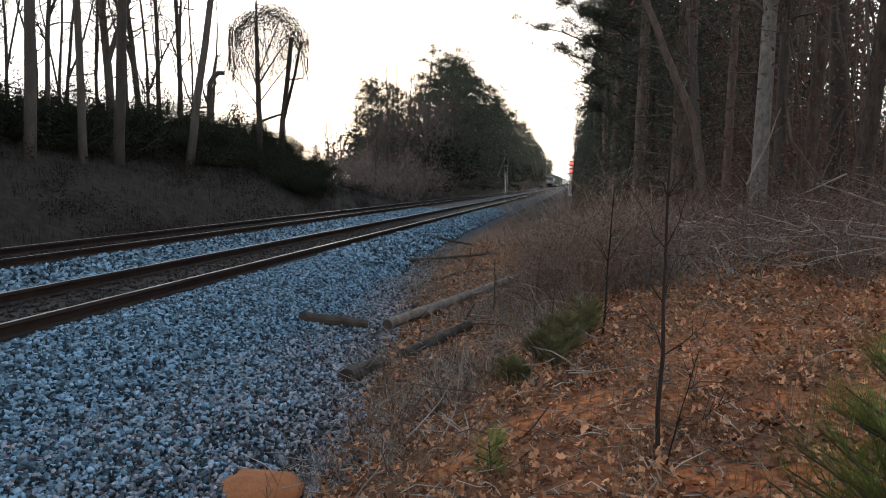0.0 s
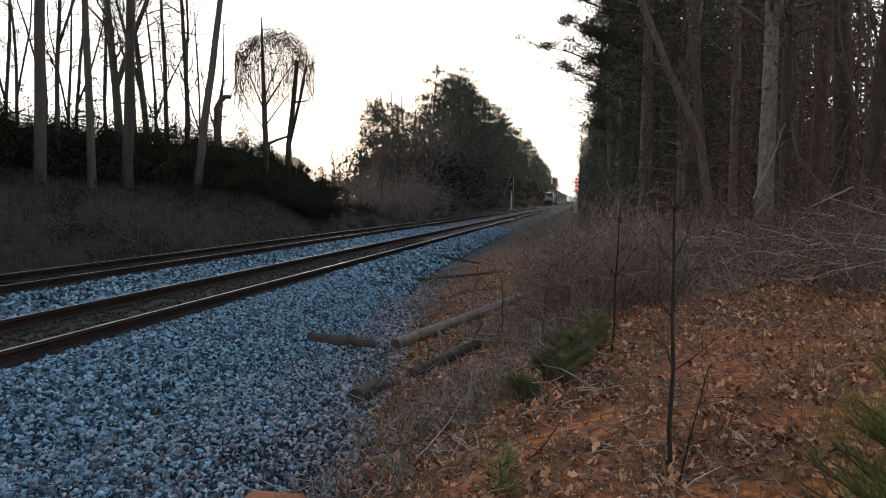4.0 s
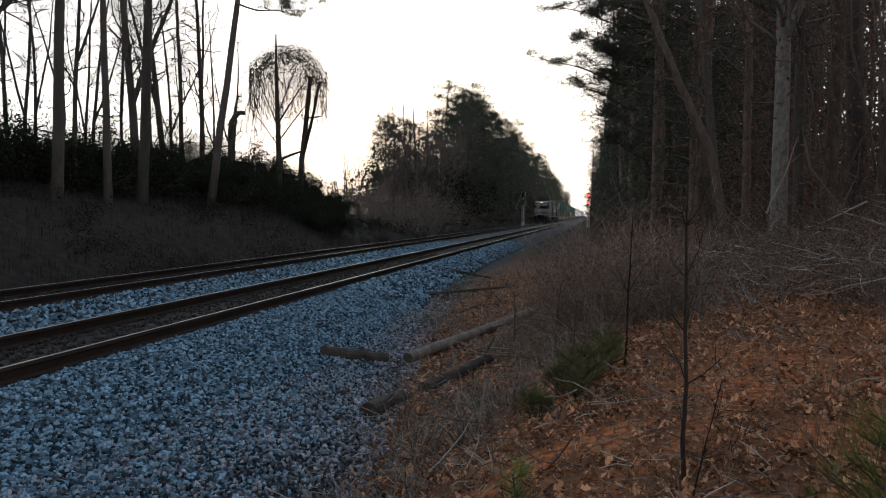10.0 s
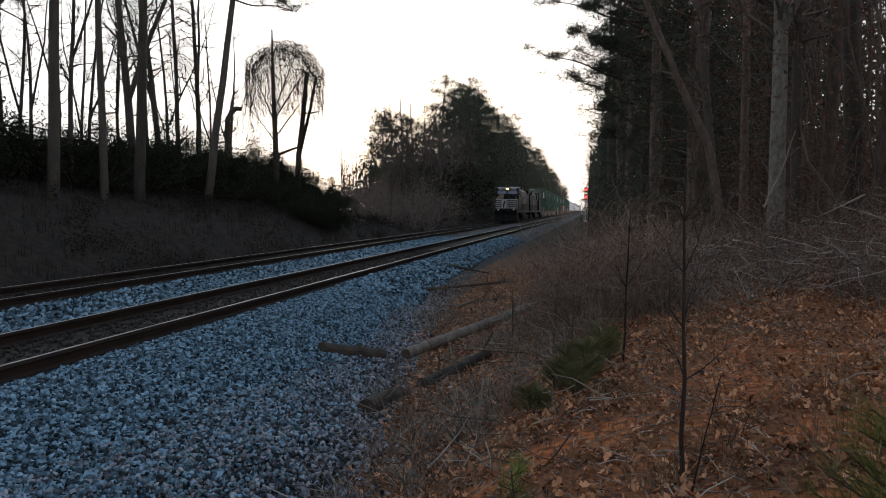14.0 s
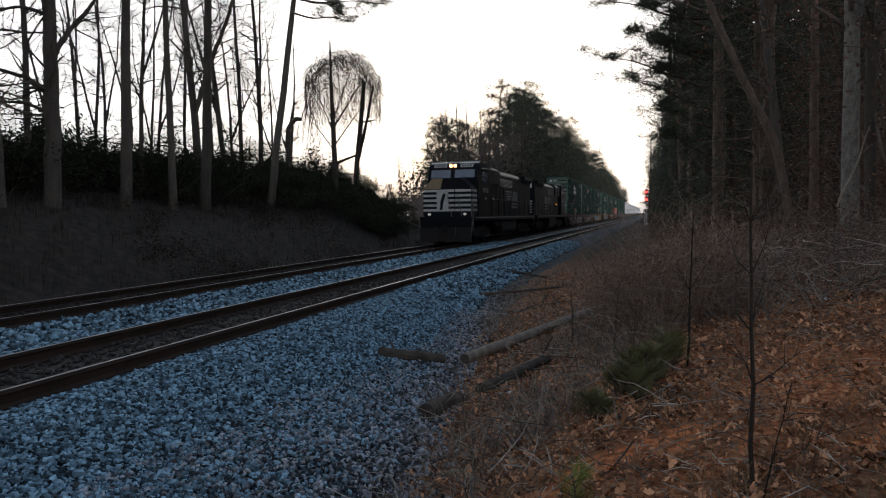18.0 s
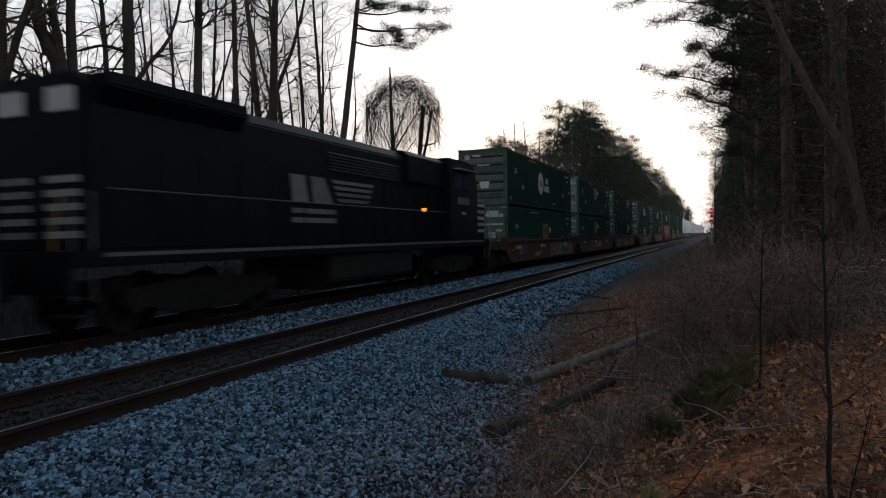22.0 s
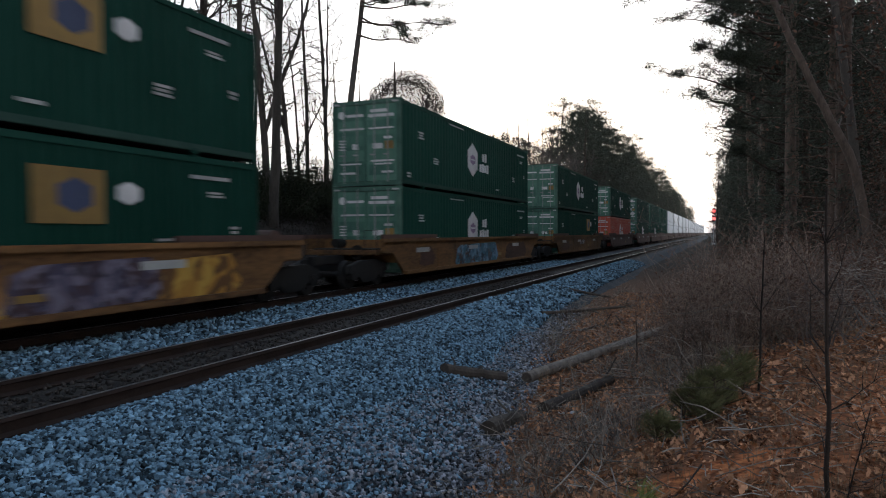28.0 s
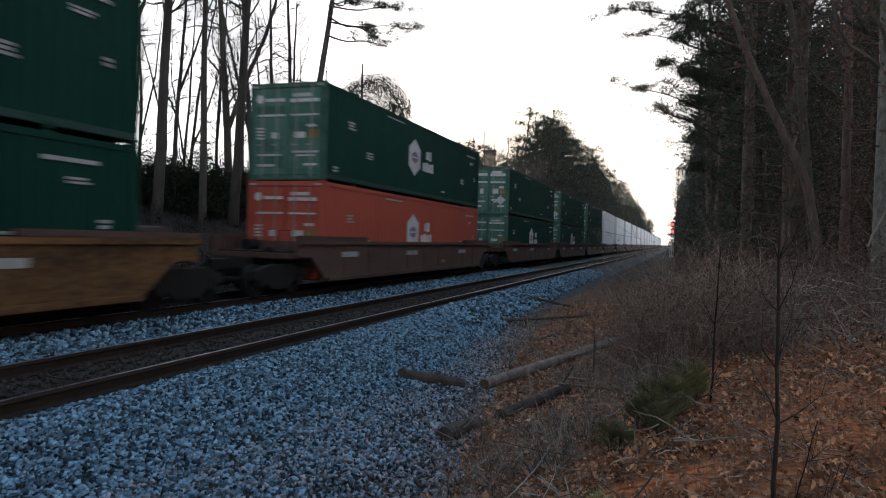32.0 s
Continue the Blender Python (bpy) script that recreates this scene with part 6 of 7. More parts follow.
def far_hill():
    rs = np.random.RandomState(12)
    first = [pine_tree(140 + k, 21, 0.28, 0.04, 72, 0.18, (9, 0.42, 0.042), (5, 3), haze=0.40, blunt=3.0, label="dark broad pine beyond the cutting", group="far pines") for k in range(3)]
    bare = [bare_tree(150 + k, 17, 0.2, (0, 0), 0.12, 30, 0.3, label="bare tree among far pines", group="far bare trees") for k in range(2)]
    spots = [(-17.8 - rs.uniform(0, 2.5), 98 + 7.5 * k + rs.uniform(-3, 3)) for k in range(30)] + [(-20.5 - rs.uniform(0, 5), 108 + 160 * rs.uniform()) for k in range(34)]
    spread([first[0], bare[0], first[1], bare[1], first[2]], spots, 6, (0.82, 1.12))
    scrub = [bare_tree(158 + k, 11, 0.12, (0, 0), 0.08, 26, 0.2, label="bare brown tree at the end of the cutting", group="far bare trees", spread=1.3) for k in range(2)]
    spread(scrub, [(rs.uniform(-31, -19), 72 + 26 * (k + rs.uniform()) / 18) for k in range(18)], 18, (0.42, 0.8))
    hill = ((13.9, -23, 0.58), (13.0, -23.5, 0.66), (12.3, -23, 0.74), (11.5, -21.5, 0.88), (10.8, -20.5, 1.0), (10.2, -19.6, 1.08), (9.5, -19, 1.04), (12.7, -24, 0.86), (11.2, -23, 1.04), (14.6, -24, 0.66), (9.0, -19, 1.05), (8.4, -19, 1.0), (15.3, -22, 0.6), (7.8, -19, 1.02), (7.2, -19, 0.94), (6.6, -18.8, 1.0), (6.0, -18.6, 0.95))
    for i, (az, x, size) in enumerate(hill):
        x, y = at_bearing(az, x)
        copy_thing(first[i % 3], pose(x, y, land(x, y), 0, 0, i * 77)).scale = (size * 1.1, size * 1.1, size)
    spread([copy_thing(first[0], Matrix()), copy_thing(bare[0], Matrix()), copy_thing(first[2], Matrix())], [(-17.5 - rs.uniform(0, 5), 275 + 11 * k) for k in range(27)], 29, (0.8, 1.1))
    small = [pine_tree(146, 12.0, 0.16, 0.35, 40, 0.20, (12, 0.36, 0.034), (4, 3), haze=0.30, blunt=2.5, label="small pine beyond the cutting", group="far pines")]
    spread(small, [at_bearing(az, x) for az, x in ((17.4, -22), (16.3, -23), (15.2, -22), (17.0, -25), (14.3, -23))], 7, (0.8, 1.05))
    brush = [shrub(320 + k, 3.2, 4.0, 10, 160, 0.08, WINTER_BRUSH, WINTER_BRUSH, "brown_brush", "pale brown winter brush beyond the cutting", "far brush") for k in range(2)]
    spread(brush, [(rs.uniform(-24, -16), 58 + 45 * (k + rs.uniform()) / 40) for k in range(40)] + [at_bearing(az, x) for az, x in ((20.4, -25), (19.8, -24), (19.2, -25), (18.6, -24), (18.0, -25), (17.4, -24), (18.9, -28), (20.1, -29), (17.7, -29))] + [(rs.uniform(-19, -15.8), 100 + 9 * k) for k in range(26)], 9, (0.8, 1.5))
    haze = [bare_tree(160 + k, 13, 0.15, (0, 0), 0.10, 46, 0.25, label="pale brown leafless tree with a hazy crown of twigs", group="far bare trees", spread=1.35, twigs=5, twig=HAZE_TWIG) for k in range(2)]
    spread(haze, [at_bearing(az, x) for az, x in ((16.6, -20), (15.6, -19.5), (14.7, -20), (14.0, -19.2), (13.2, -19.0), (12.4, -18.6), (11.7, -18.5), (13.7, -21.5), (15.2, -22), (12.9, -20.6), (10.9, -18.2), (16.1, -22.5))], 33, (0.85, 1.12))
    low = [shrub(326, 5.0, 5.0, 6, 320, 0.2, LEAF_DARK, TWIG, "evergreen_shrub", "dark growth at the foot of far pines", "far brush", 3)]
    spread(low, [(rs.uniform(-22, -17), 92 + 8 * k) for k in range(30)] + [(rs.uniform(-30, -21), 84 + 1.6 * k) for k in range(14)], 19, (0.8, 1.4))
    spread([bare_tree(156, 9, 0.1, (0, 0), 0.15, 18, 0.3, label="small bare tree beyond the cutting", group="far bare trees")], [at_bearing(19.5, -25), at_bearing(20.3, -27), at_bearing(18.6, -26)], 10)


def closing_wood():
    """Woods deep behind the near trees, and unseen pines added at the camera's back to block low sky light."""
    rs = np.random.RandomState(91)
    back = [pine_tree(400 + k, 24, 0.3, 0.04, 44, 0.17, (7, 0.9, 0.13), (4, 2), haze=0.7, label="dark pine, deep in the wood and unseen behind the camera", group="deep wood") for k in range(2)]
    spots = [(rs.uniform(13, 20), 62 + 50 * (k + rs.uniform()) / 12) for k in range(12)] + [(-math.sin(radians(az)) * d, math.cos(radians(az)) * d) for az, d in ((-13.5, 74), (-14.8, 82), (-16.0, 70), (-17.2, 84), (-18.3, 76), (-19.4, 88), (-25.4, 98), (-28.6, 84))]
    # out of view: pines added beside and behind the camera as light blockers
    spots += [(rs.uniform(18, 36), rs.uniform(-80, 10)) for k in range(24)] + [(rs.uniform(-38, -22), rs.uniform(-80, 4)) for k in range(40)]
    spots += [(rs.uniform(4, 16), -90 - 9 * k) for k in range(12)] + [(rs.uniform(-40, -19), -84 - 6 * k) for k in range(18)] + [(rs.uniform(-20, 6), -205 - 3 * k) for k in range(8)]
    spread(back, spots, 92, (0.85, 1.2))
    rust = [shrub(410 + k, 7.5, 1.6, 4, 420, 0.05, LEAF_RUSSET, TWIG, "understorey_sapling", "slender beech still holding brown withered leaves", "understorey") for k in range(2)]
    spread(rust, [(-math.sin(radians(az)) * d, math.cos(radians(az)) * d) for az, d in ((-17.8, 24), (-19.5, 27), (-21.8, 25), (-24, 24), (-27, 24), (-15.3, 28), (-30, 22), (-16.2, 22), (-20.6, 20))], 93, (0.9, 1.5))


left_bank()
vine_tree()
right_wood()
far_hill()
closing_wood()

# ---------------------------------------------------------------- signals
def signal(x, y, label, lit):
    """A mast with two signal heads one above the other, a ladder and a case at its foot."""
    z = land(x, y)
    o = thing("railway_signal", label, "signal", "signals", m=pose(x, y, z))
    part("mast", rod([(0, 0, 0), (0, 0, 6.9)], 0.09, 10), CASE_PALE, o)
    part("base", box(-0.35, 0.35, -0.35, 0.35, -0.4, 0.25, 0.03), CASE_PALE, o)
    for zz, on in ((6.25, lit), (4.85, lit)):
        h = part("signal_head", prism([(-0.28, zz - 0.55), (-0.28, zz + 0.45), (-0.12, zz + 0.62), (0.12, zz + 0.62), (0.28, zz + 0.45), (0.28, zz - 0.55)], "y", -0.22, -0.05, 0.02), SIGNAL_BLACK, o)
        for k, dz in enumerate((0.30, 0.0, -0.30)):
            red = on and k == 1
            # the red disc is oversized: the lamp's bloom is built into its radius
            part("lens", drum((0, -0.235, zz + dz), (0, 1, 0), 0.27 if red else 0.10, 0.03, 16), RED_GLOW if red else PANE, h, "lit red lens widened to include its bloom" if red else "")
            part("hood", prism([(-0.14, zz + dz + 0.06), (-0.10, zz + dz + 0.15), (0.10, zz + dz + 0.15), (0.14, zz + dz + 0.06), (0.12, zz + dz + 0.06), (0.09, zz + dz + 0.13), (-0.09, zz + dz + 0.13), (-0.12, zz + dz + 0.06)], "y", -0.48, -0.22), SIGNAL_BLACK, h)
        part("bracket", box(-0.06, 0.06, -0.08, 0.08, zz - 0.1, zz + 0.1), STEEL, o)
    for s in (-0.2, 0.2):
        part("ladder_rail", rod([(s * 1.6, 0.30, 0.2), (s * 1.6, 0.30, 6.9)], 0.03, 6), CASE_PALE, o)
    for k in range(20):
        part("ladder_rung", rod([(-0.32, 0.30, 0.4 + 0.31 * k), (0.32, 0.30, 0.4 + 0.31 * k)], 0.012, 5), STEEL, o)
    part("platform", box(-0.4, 0.4, 0.1, 0.6, 4.1, 4.15), STEEL, o)
    return o


signal(-13.75, 137, "unlit two-headed signal mast beside the far track", False)
signal(-0.95, 137, "signal mast showing two red lights beside the near track", True)

# ---------------------------------------------------------------- logs, stones and litter by the line
def on_land(x, y):
    return max(land(x, y), bed_height(x, y) if x < toe(y)[0] + 0.1 else -9)


def ray_place(az, el, d):
    a, e = radians(az), radians(el)
    return -math.sin(a) * math.cos(e) * d, math.cos(a) * math.cos(e) * d, 1.64 + math.sin(e) * d


def log(ax, ay, bx, by, r0, r1, material, label, lift=0.6, seed=0, name="log"):
    rs = np.random.RandomState(seed)
    o = thing(name, label, "log", "felled logs")
    vs, fs = [], []
    n = 9
    pts = []
    for i in range(n + 1):
        f = i / n
        x, y = ax + (bx - ax) * f + rs.normal() * 0.015, ay + (by - ay) * f + rs.normal() * 0.015
        r = r0 + (r1 - r0) * f
        pts.append((x, y, r))
    za, zb = on_land(ax, ay), on_land(bx, by)
    line = [Vector((x, y, za + (zb - za) * i / n + r * lift)) for i, (x, y, r) in enumerate(pts)]
    up = max(0, max(on_land(v.x, v.y) - v.z - 0.02 for v in line))
    line = [v + Vector((0, 0, up)) for v in line]
    tube(vs, fs, line, [p[2] * rs.uniform(0.93, 1.07) for p in pts], 12, True)
    link("stem", vs, fs, material, o, smooth=False)
    d = (line[1] - line[0]).normalized()
    part("cut_face", rod([line[0] - d * 0.004, line[0] + d * 0.01], r0 * 0.9, 12), LOG_DARK, o, "dark sawn end")
    for k in range(4):
        vs, fs = [], []
        p = line[2 + 2 * k % 7]
        tube(vs, fs, wander(rs, p, aside(rs, d, 60), rs.uniform(0.2, 0.5), 3, 0.1), [0.025, 0.02, 0.015, 0.01], 5, True)
        link("branch_stub", vs, fs, material, o)
    return o


def meet(az, el):
    """Where the line of sight from the standing place at bearing az and elevation el comes to the ground: x, y."""
    d = 2.0
    while d < 60:
        x, y, z = ray_place(az, el, d)
        if z < on_land(x, y) + 0.06:
            break
        d += 0.02
    return x, y


log(*meet(15.4, -12.3), *meet(3.0, -7.4), 0.10, 0.09, LOG, "long pale fallen log lying beside the ballast", 1.0, seed=1)
log(*meet(22.3, -11.5), *meet(17.1, -12.1), 0.11, 0.10, LOG_DARK, "short dark log lying on the ballast edge", 0.5, 2)
log(*meet(18.8, -16.4), *meet(15.9, -15.2), 0.12, 0.10, LOG_DARK, "dark rotten stump end of a log", 0.5, 3)
log(*meet(13.9, -14.6), *meet(8.4, -12.0), 0.10, 0.08, LOG_DARK, "dark decayed log half sunk in weeds", 0.6, 4)
log(*meet(-0.9, -5.9), *meet(-3.9, -4.6), 0.14, 0.12, LOG, "grey log in the brush", 0.6, 5)
log(-4.35, 17.5, -2.4, 22.0, 0.05, 0.03, LOG_DARK, "dark branch lying at the ballast foot", 0.7, 6, "fallen_branch")
log(-3.7, 15.2, -2.2, 18.5, 0.04, 0.025, LOG_DARK, "thin dark branch lying on the slope", 0.7, 7, "fallen_branch")
log(-5.25, 22.5, -3.6, 24.5, 0.06, 0.03, LOG_DARK, "dark branch across the shoulder", 0.7, 8, "fallen_branch")


def stick(name, label, pts, r, material, twigs=0, seed=0, cat="branch", group="dead sticks"):
    rs = np.random.RandomState(seed)
    o = thing(name, label, cat, group, m=pose(*pts[0]))
    base = Vector(pts[0])
    line = [Vector(p) - base for p in pts]
    fine = []
    for a, b in zip(line, line[1:]):
        for k in range(3):
            fine.append(a.lerp(b, k / 3) + Vector(rs.normal(0, r * 0.35, 3).tolist()))
    fine.append(line[-1])
    vs, fs = [], []
    tube(vs, fs, fine, [r * (1 - 0.7 * i / len(fine)) for i in range(len(fine))], 6, True)
    link("stem", vs, fs, material, o)
    if twigs:
        vs, fs = [], []
        for k in range(twigs):
            i = 1 + int(rs.uniform(0.1, 1) * (len(fine) - 2))
            d = aside(rs, fine[i] - fine[i - 1], rs.uniform(25, 60))
            d.z = abs(d.z)
            branch(rs, vs, fs, fine[i], d, rs.uniform(0.15, 0.5), r * 0.35, 1, 3)
        link("crown", vs, fs, material, o)
    return o


# the thin sapling that stands before the lens, and its neighbours
def standing(az, d, height, r, twigs, material, label, seed, name="sapling", lean=(0.0, 0.0)):
    x, y = -math.sin(radians(az)) * d, math.cos(radians(az)) * d
    z = on_land(x, y)
    return stick(name, label, [(x, y, z - 0.05), (x + lean[0] * 0.5, y + lean[1] * 0.5, z + height * 0.5), (x + lean[0], y + lean[1], z + height)], r, material, twigs, seed, "sapling", "thin saplings")


standing(-7.6, 4.7, 2.05, 0.017, 12, WET_BARK, "thin bare sapling on the clay bank", 1, lean=(-0.02, 0.0))
standing(-8.3, 4.5, 0.75, 0.006, 5, WET_BARK, "thin dark shoot beside the sapling", 21, lean=(0.16, 0.0))
standing(-2.8, 8.4, 1.75, 0.016, 10, WET_BARK, "thin bare sapling among dry weeds", 2, lean=(0.06, 0.0))
standing(6.2, 12.5, 1.1, 0.02, 4, TWIG_BROWN, "short bare sapling by the ballast", 3, lean=(-0.03, 0))
standing(9.3, 7.1, 0.62, 0.014, 2, LOG, "pale broken stick standing in weeds", 4, lean=(0.07, 0.05))
standing(24.5, 4.9, 0.42, 0.006, 5, TWIG_BROWN, "small leafless weed stalk by the ballast", 5, lean=(-0.05, 0.0))
standing(22.6, 4.8, 0.5, 0.006, 4, TWIG_BROWN, "small leafless weed stalk by the ballast", 6, lean=(0.08, 0.0))
standing(3.0, 10.2, 1.2, 0.012, 8, TWIG_BROWN, "bare weed stalk by the log", 7, lean=(0.1, 0))
standing(11.2, 11.2, 0.5, 0.012, 2, LOG, "pale stick by the log", 9, lean=(-0.12, 0))
standing(1.5, 7.4, 1.0, 0.008, 8, TWIG_BROWN, "bare weed stalk on the bank", 8, lean=(0.05, 0))
a, b = ray_place(-13.0, 0.3, 15.5), ray_place(-15.0, 6.0, 15.5)
stick("dead_branch", "pale dead branch leaning in the brush", [a, tuple((np.array(a) + b) / 2 + (0.03, 0, -0.05)), b], 0.020, LOG, 4, 11)
stick("dead_branch", "pale broken stick leaning on the cutting", [(-16.2, 13.3, land(-16.2, 13.3) - 0.1), (-16.6, 13.1, land(-16.2, 13.3) + 1.25)], 0.05, LOG, 0, 15)
stick("dead_branch", "pale dead branch lying in the brush", [ray_place(-19.5, 1.2, 15), ray_place(-17, -0.2, 14.6)], 0.018, TWIG_PALE, 3, 12)
stick("dead_branch", "grey fallen branch in the brush", [ray_place(-22, -1.0, 13), ray_place(-18, 0.4, 13.4)], 0.018, TWIG_PALE, 5, 13)
stick("dead_branch", "grey fallen branch in the brush", [ray_place(-23, -3.4, 10), ray_place(-18.5, -3.0, 11)], 0.018, TWIG_PALE, 5, 14)


def seedling(az, d, height, tufts, seed, needles=None):
    """A young pine: a stem with whorls of long needles."""
    rs = np.random.RandomState(seed)
    x, y = -math.sin(radians(az)) * d, math.cos(radians(az)) * d
    o = thing("pine_seedling", "young green pine seedling with long needles", "seedling", "pine seedlings", m=pose(x, y, on_land(x, y) - 0.03))
    vs, fs, nv, nf = [], [], [], []
    tube(vs, fs, [Vector((0, 0, 0)), Vector((0.02, 0, height * 0.5)), Vector((0.0, 0.02, height))], [0.012, 0.009, 0.005], 6)
    for k in range(tufts):
        f = rs.uniform(0.15, 1.0)
        az2, out = rs.uniform(0, 6.283), height * 0.42 * (1.15 - f) + 0.04
        p = Vector((0, 0, height * f))
        q = p + Vector((math.cos(az2) * out, math.sin(az2) * out, out * 0.55))
        tube(vs, fs, [p, q], [0.006, 0.004], 4)
        for s in range(6):
            c = p.lerp(q, 0.25 + 0.75 * s / 5)
            for _ in range(9):
                dd = ((q - p).normalized() + Vector(rs.normal(0, 0.5, 3).tolist()) + Vector((0, 0, 0.35))).normalized()
                e = c + dd * (rs.uniform(0.09, 0.17) if needles is None else rs.uniform(0.06, 0.13))
                w = dd.cross(Vector((0.3, 0.4, 0.8))).normalized() * 0.0016
                i = len(nv)
                nv.extend([tuple(c - w), tuple(c + w), tuple(e + w * 0.5), tuple(e - w * 0.5)])
                nf.append((i, i + 1, i + 2, i + 3))
    link("stem", vs, fs, TWIG_BROWN, o)
    link("needle_spray", nv, nf, needles or NEEDLE_NEAR, o, "long green needles")


seedling(-23.6, 3.1, 1.0, 54, 1)
seedling(-25.2, 2.8, 0.85, 46, 2)
seedling(-24.2, 2.3, 0.55, 38, 3)
seedling(-26.0, 3.4, 1.1, 44, 12)
for i, (az, el, h, n) in enumerate(((1.6, -14.3, 0.42, 40), (0.4, -13.9, 0.46, 42), (2.7, -14.6, 0.32, 34), (-0.9, -12.6, 0.52, 44), (-1.7, -12.2, 0.44, 36), (4.9, -16.6, 0.30, 34), (4.0, -16.2, 0.24, 26), (0.9, -13.2, 0.36, 34), (-0.3, -13.3, 0.40, 36), (1.2, -14.8, 0.30, 30))):
    x, y = meet(az, el)
    seedling(az, math.hypot(x, y), h, n, 20 + i, NEEDLE_DULL)
seedling(6.2, 4.6, 0.28, 9, 8)
seedling(-14.8, 2.3, 0.22, 10, 9)


def scrap(az, el, size, seed):
    x, y = meet(az, el)
    bm = bmesh.new()
    bmesh.ops.create_icosphere(bm, subdivisions=2, radius=1)
    for v in bm.verts:
        k = 1 + 0.45 * noise.noise(v.co * 2.3 + Vector((seed, 0, 0)))
        v.co = Vector((v.co.x * size * k, v.co.y * size * 0.6 * k, v.co.z * size * 0.4 * k))
    o = thing("litter", "crumpled piece of white plastic litter", "litter", "litter", m=pose(x, y, on_land(x, y) + size * 0.22, 0, 0, seed * 40))
    part("wrapper", bm, PLASTIC, o)


for i, (az, d, s) in enumerate(((2.55, -13.0, 0.07), (-1.9, -5.7, 0.13), (-6.1, -6.95, 0.17), (-5.2, -7.1, 0.10), (12.4, -14.6, 0.05), (11.5, -14.5, 0.05), (-12.5, -6.3, 0.08))):
    scrap(az, d, s, i + 1)


x, y = meet(26.2, -24.0)
clod = thing("clay_clod", "lump of bare orange clay at the ballast foot", "clay", m=pose(x, y, on_land(x, y) - 0.02))
bm = bmesh.new()
bmesh.ops.create_icosphere(bm, subdivisions=3, radius=1)
for v in bm.verts:
    k = 1 + 0.25 * noise.noise(v.co * 2.0)
    v.co = Vector((v.co.x * 0.40 * k, v.co.y * 0.34 * k, v.co.z * 0.14 * k))
part("clay", bm, CLAY, clod, smooth=True)


# ---------------------------------------------------------------- ground cover
def fallen_leaves():
    rs = np.random.RandomState(51)
    vs, fs = [], []
    n = 0
    while n < 92000:
        y = 2.0 + 24 * rs.uniform() ** 1.8 if rs.uniform() < 0.93 else rs.uniform(-5, 2)
        x = rs.uniform(-3.4, 9.0)
        tx, _ = toe(y)
        if x < tx - 0.3 or (x < tx + 0.3 and rs.uniform() < 0.8):
            continue
        if rs.uniform() < 0.75 * laid_bare(x, y) ** 2:
            continue
        z = land(x, y)
        s = rs.uniform(0.009, 0.018) if rs.uniform() < 0.66 else rs.uniform(0.018, 0.034)
        a = rs.uniform(0, 6.283)
        t, u = Vector((math.cos(a), math.sin(a), rs.normal() * 0.55)), Vector((-math.sin(a), math.cos(a), rs.normal() * 0.55))
        c = Vector((x, y, z + 0.012 + rs.uniform(0, 0.04)))
        curl = rs.uniform(0.2, 1.0) * s
        up = Vector((0, 0, curl))
        k = len(vs)
        # a lobed blade folded along its rib
        rib = [c - t * s * 1.3, c + t * s * 0.1 - up * 0.3, c + t * s * 1.3 + up * 0.6]
        wing = rs.uniform(0.45, 1.15, 6)
        vs.extend(tuple(p) for p in rib)
        for side, w in ((-1, wing[:3]), (1, wing[3:])):
            vs.extend(tuple(c + u * (side * s * ww) + t * (s * tt) + up * q) for ww, tt, q in ((w[0], -0.5, 0.6), (w[1] * 0.45, 0.0, 0.3), (w[2], 0.55, 1.0)))
        fs += [(k, k + 3, k + 4, k + 1), (k + 1, k + 4, k + 5, k + 2), (k, k + 1, k + 7, k + 6), (k + 1, k + 2, k + 8, k + 7)]
        n += 1
    tagged(link("fallen_leaves", vs, fs, LEAF_FALLEN), "curled brown fallen leaves on the bank", "leaves", kind="stuff")


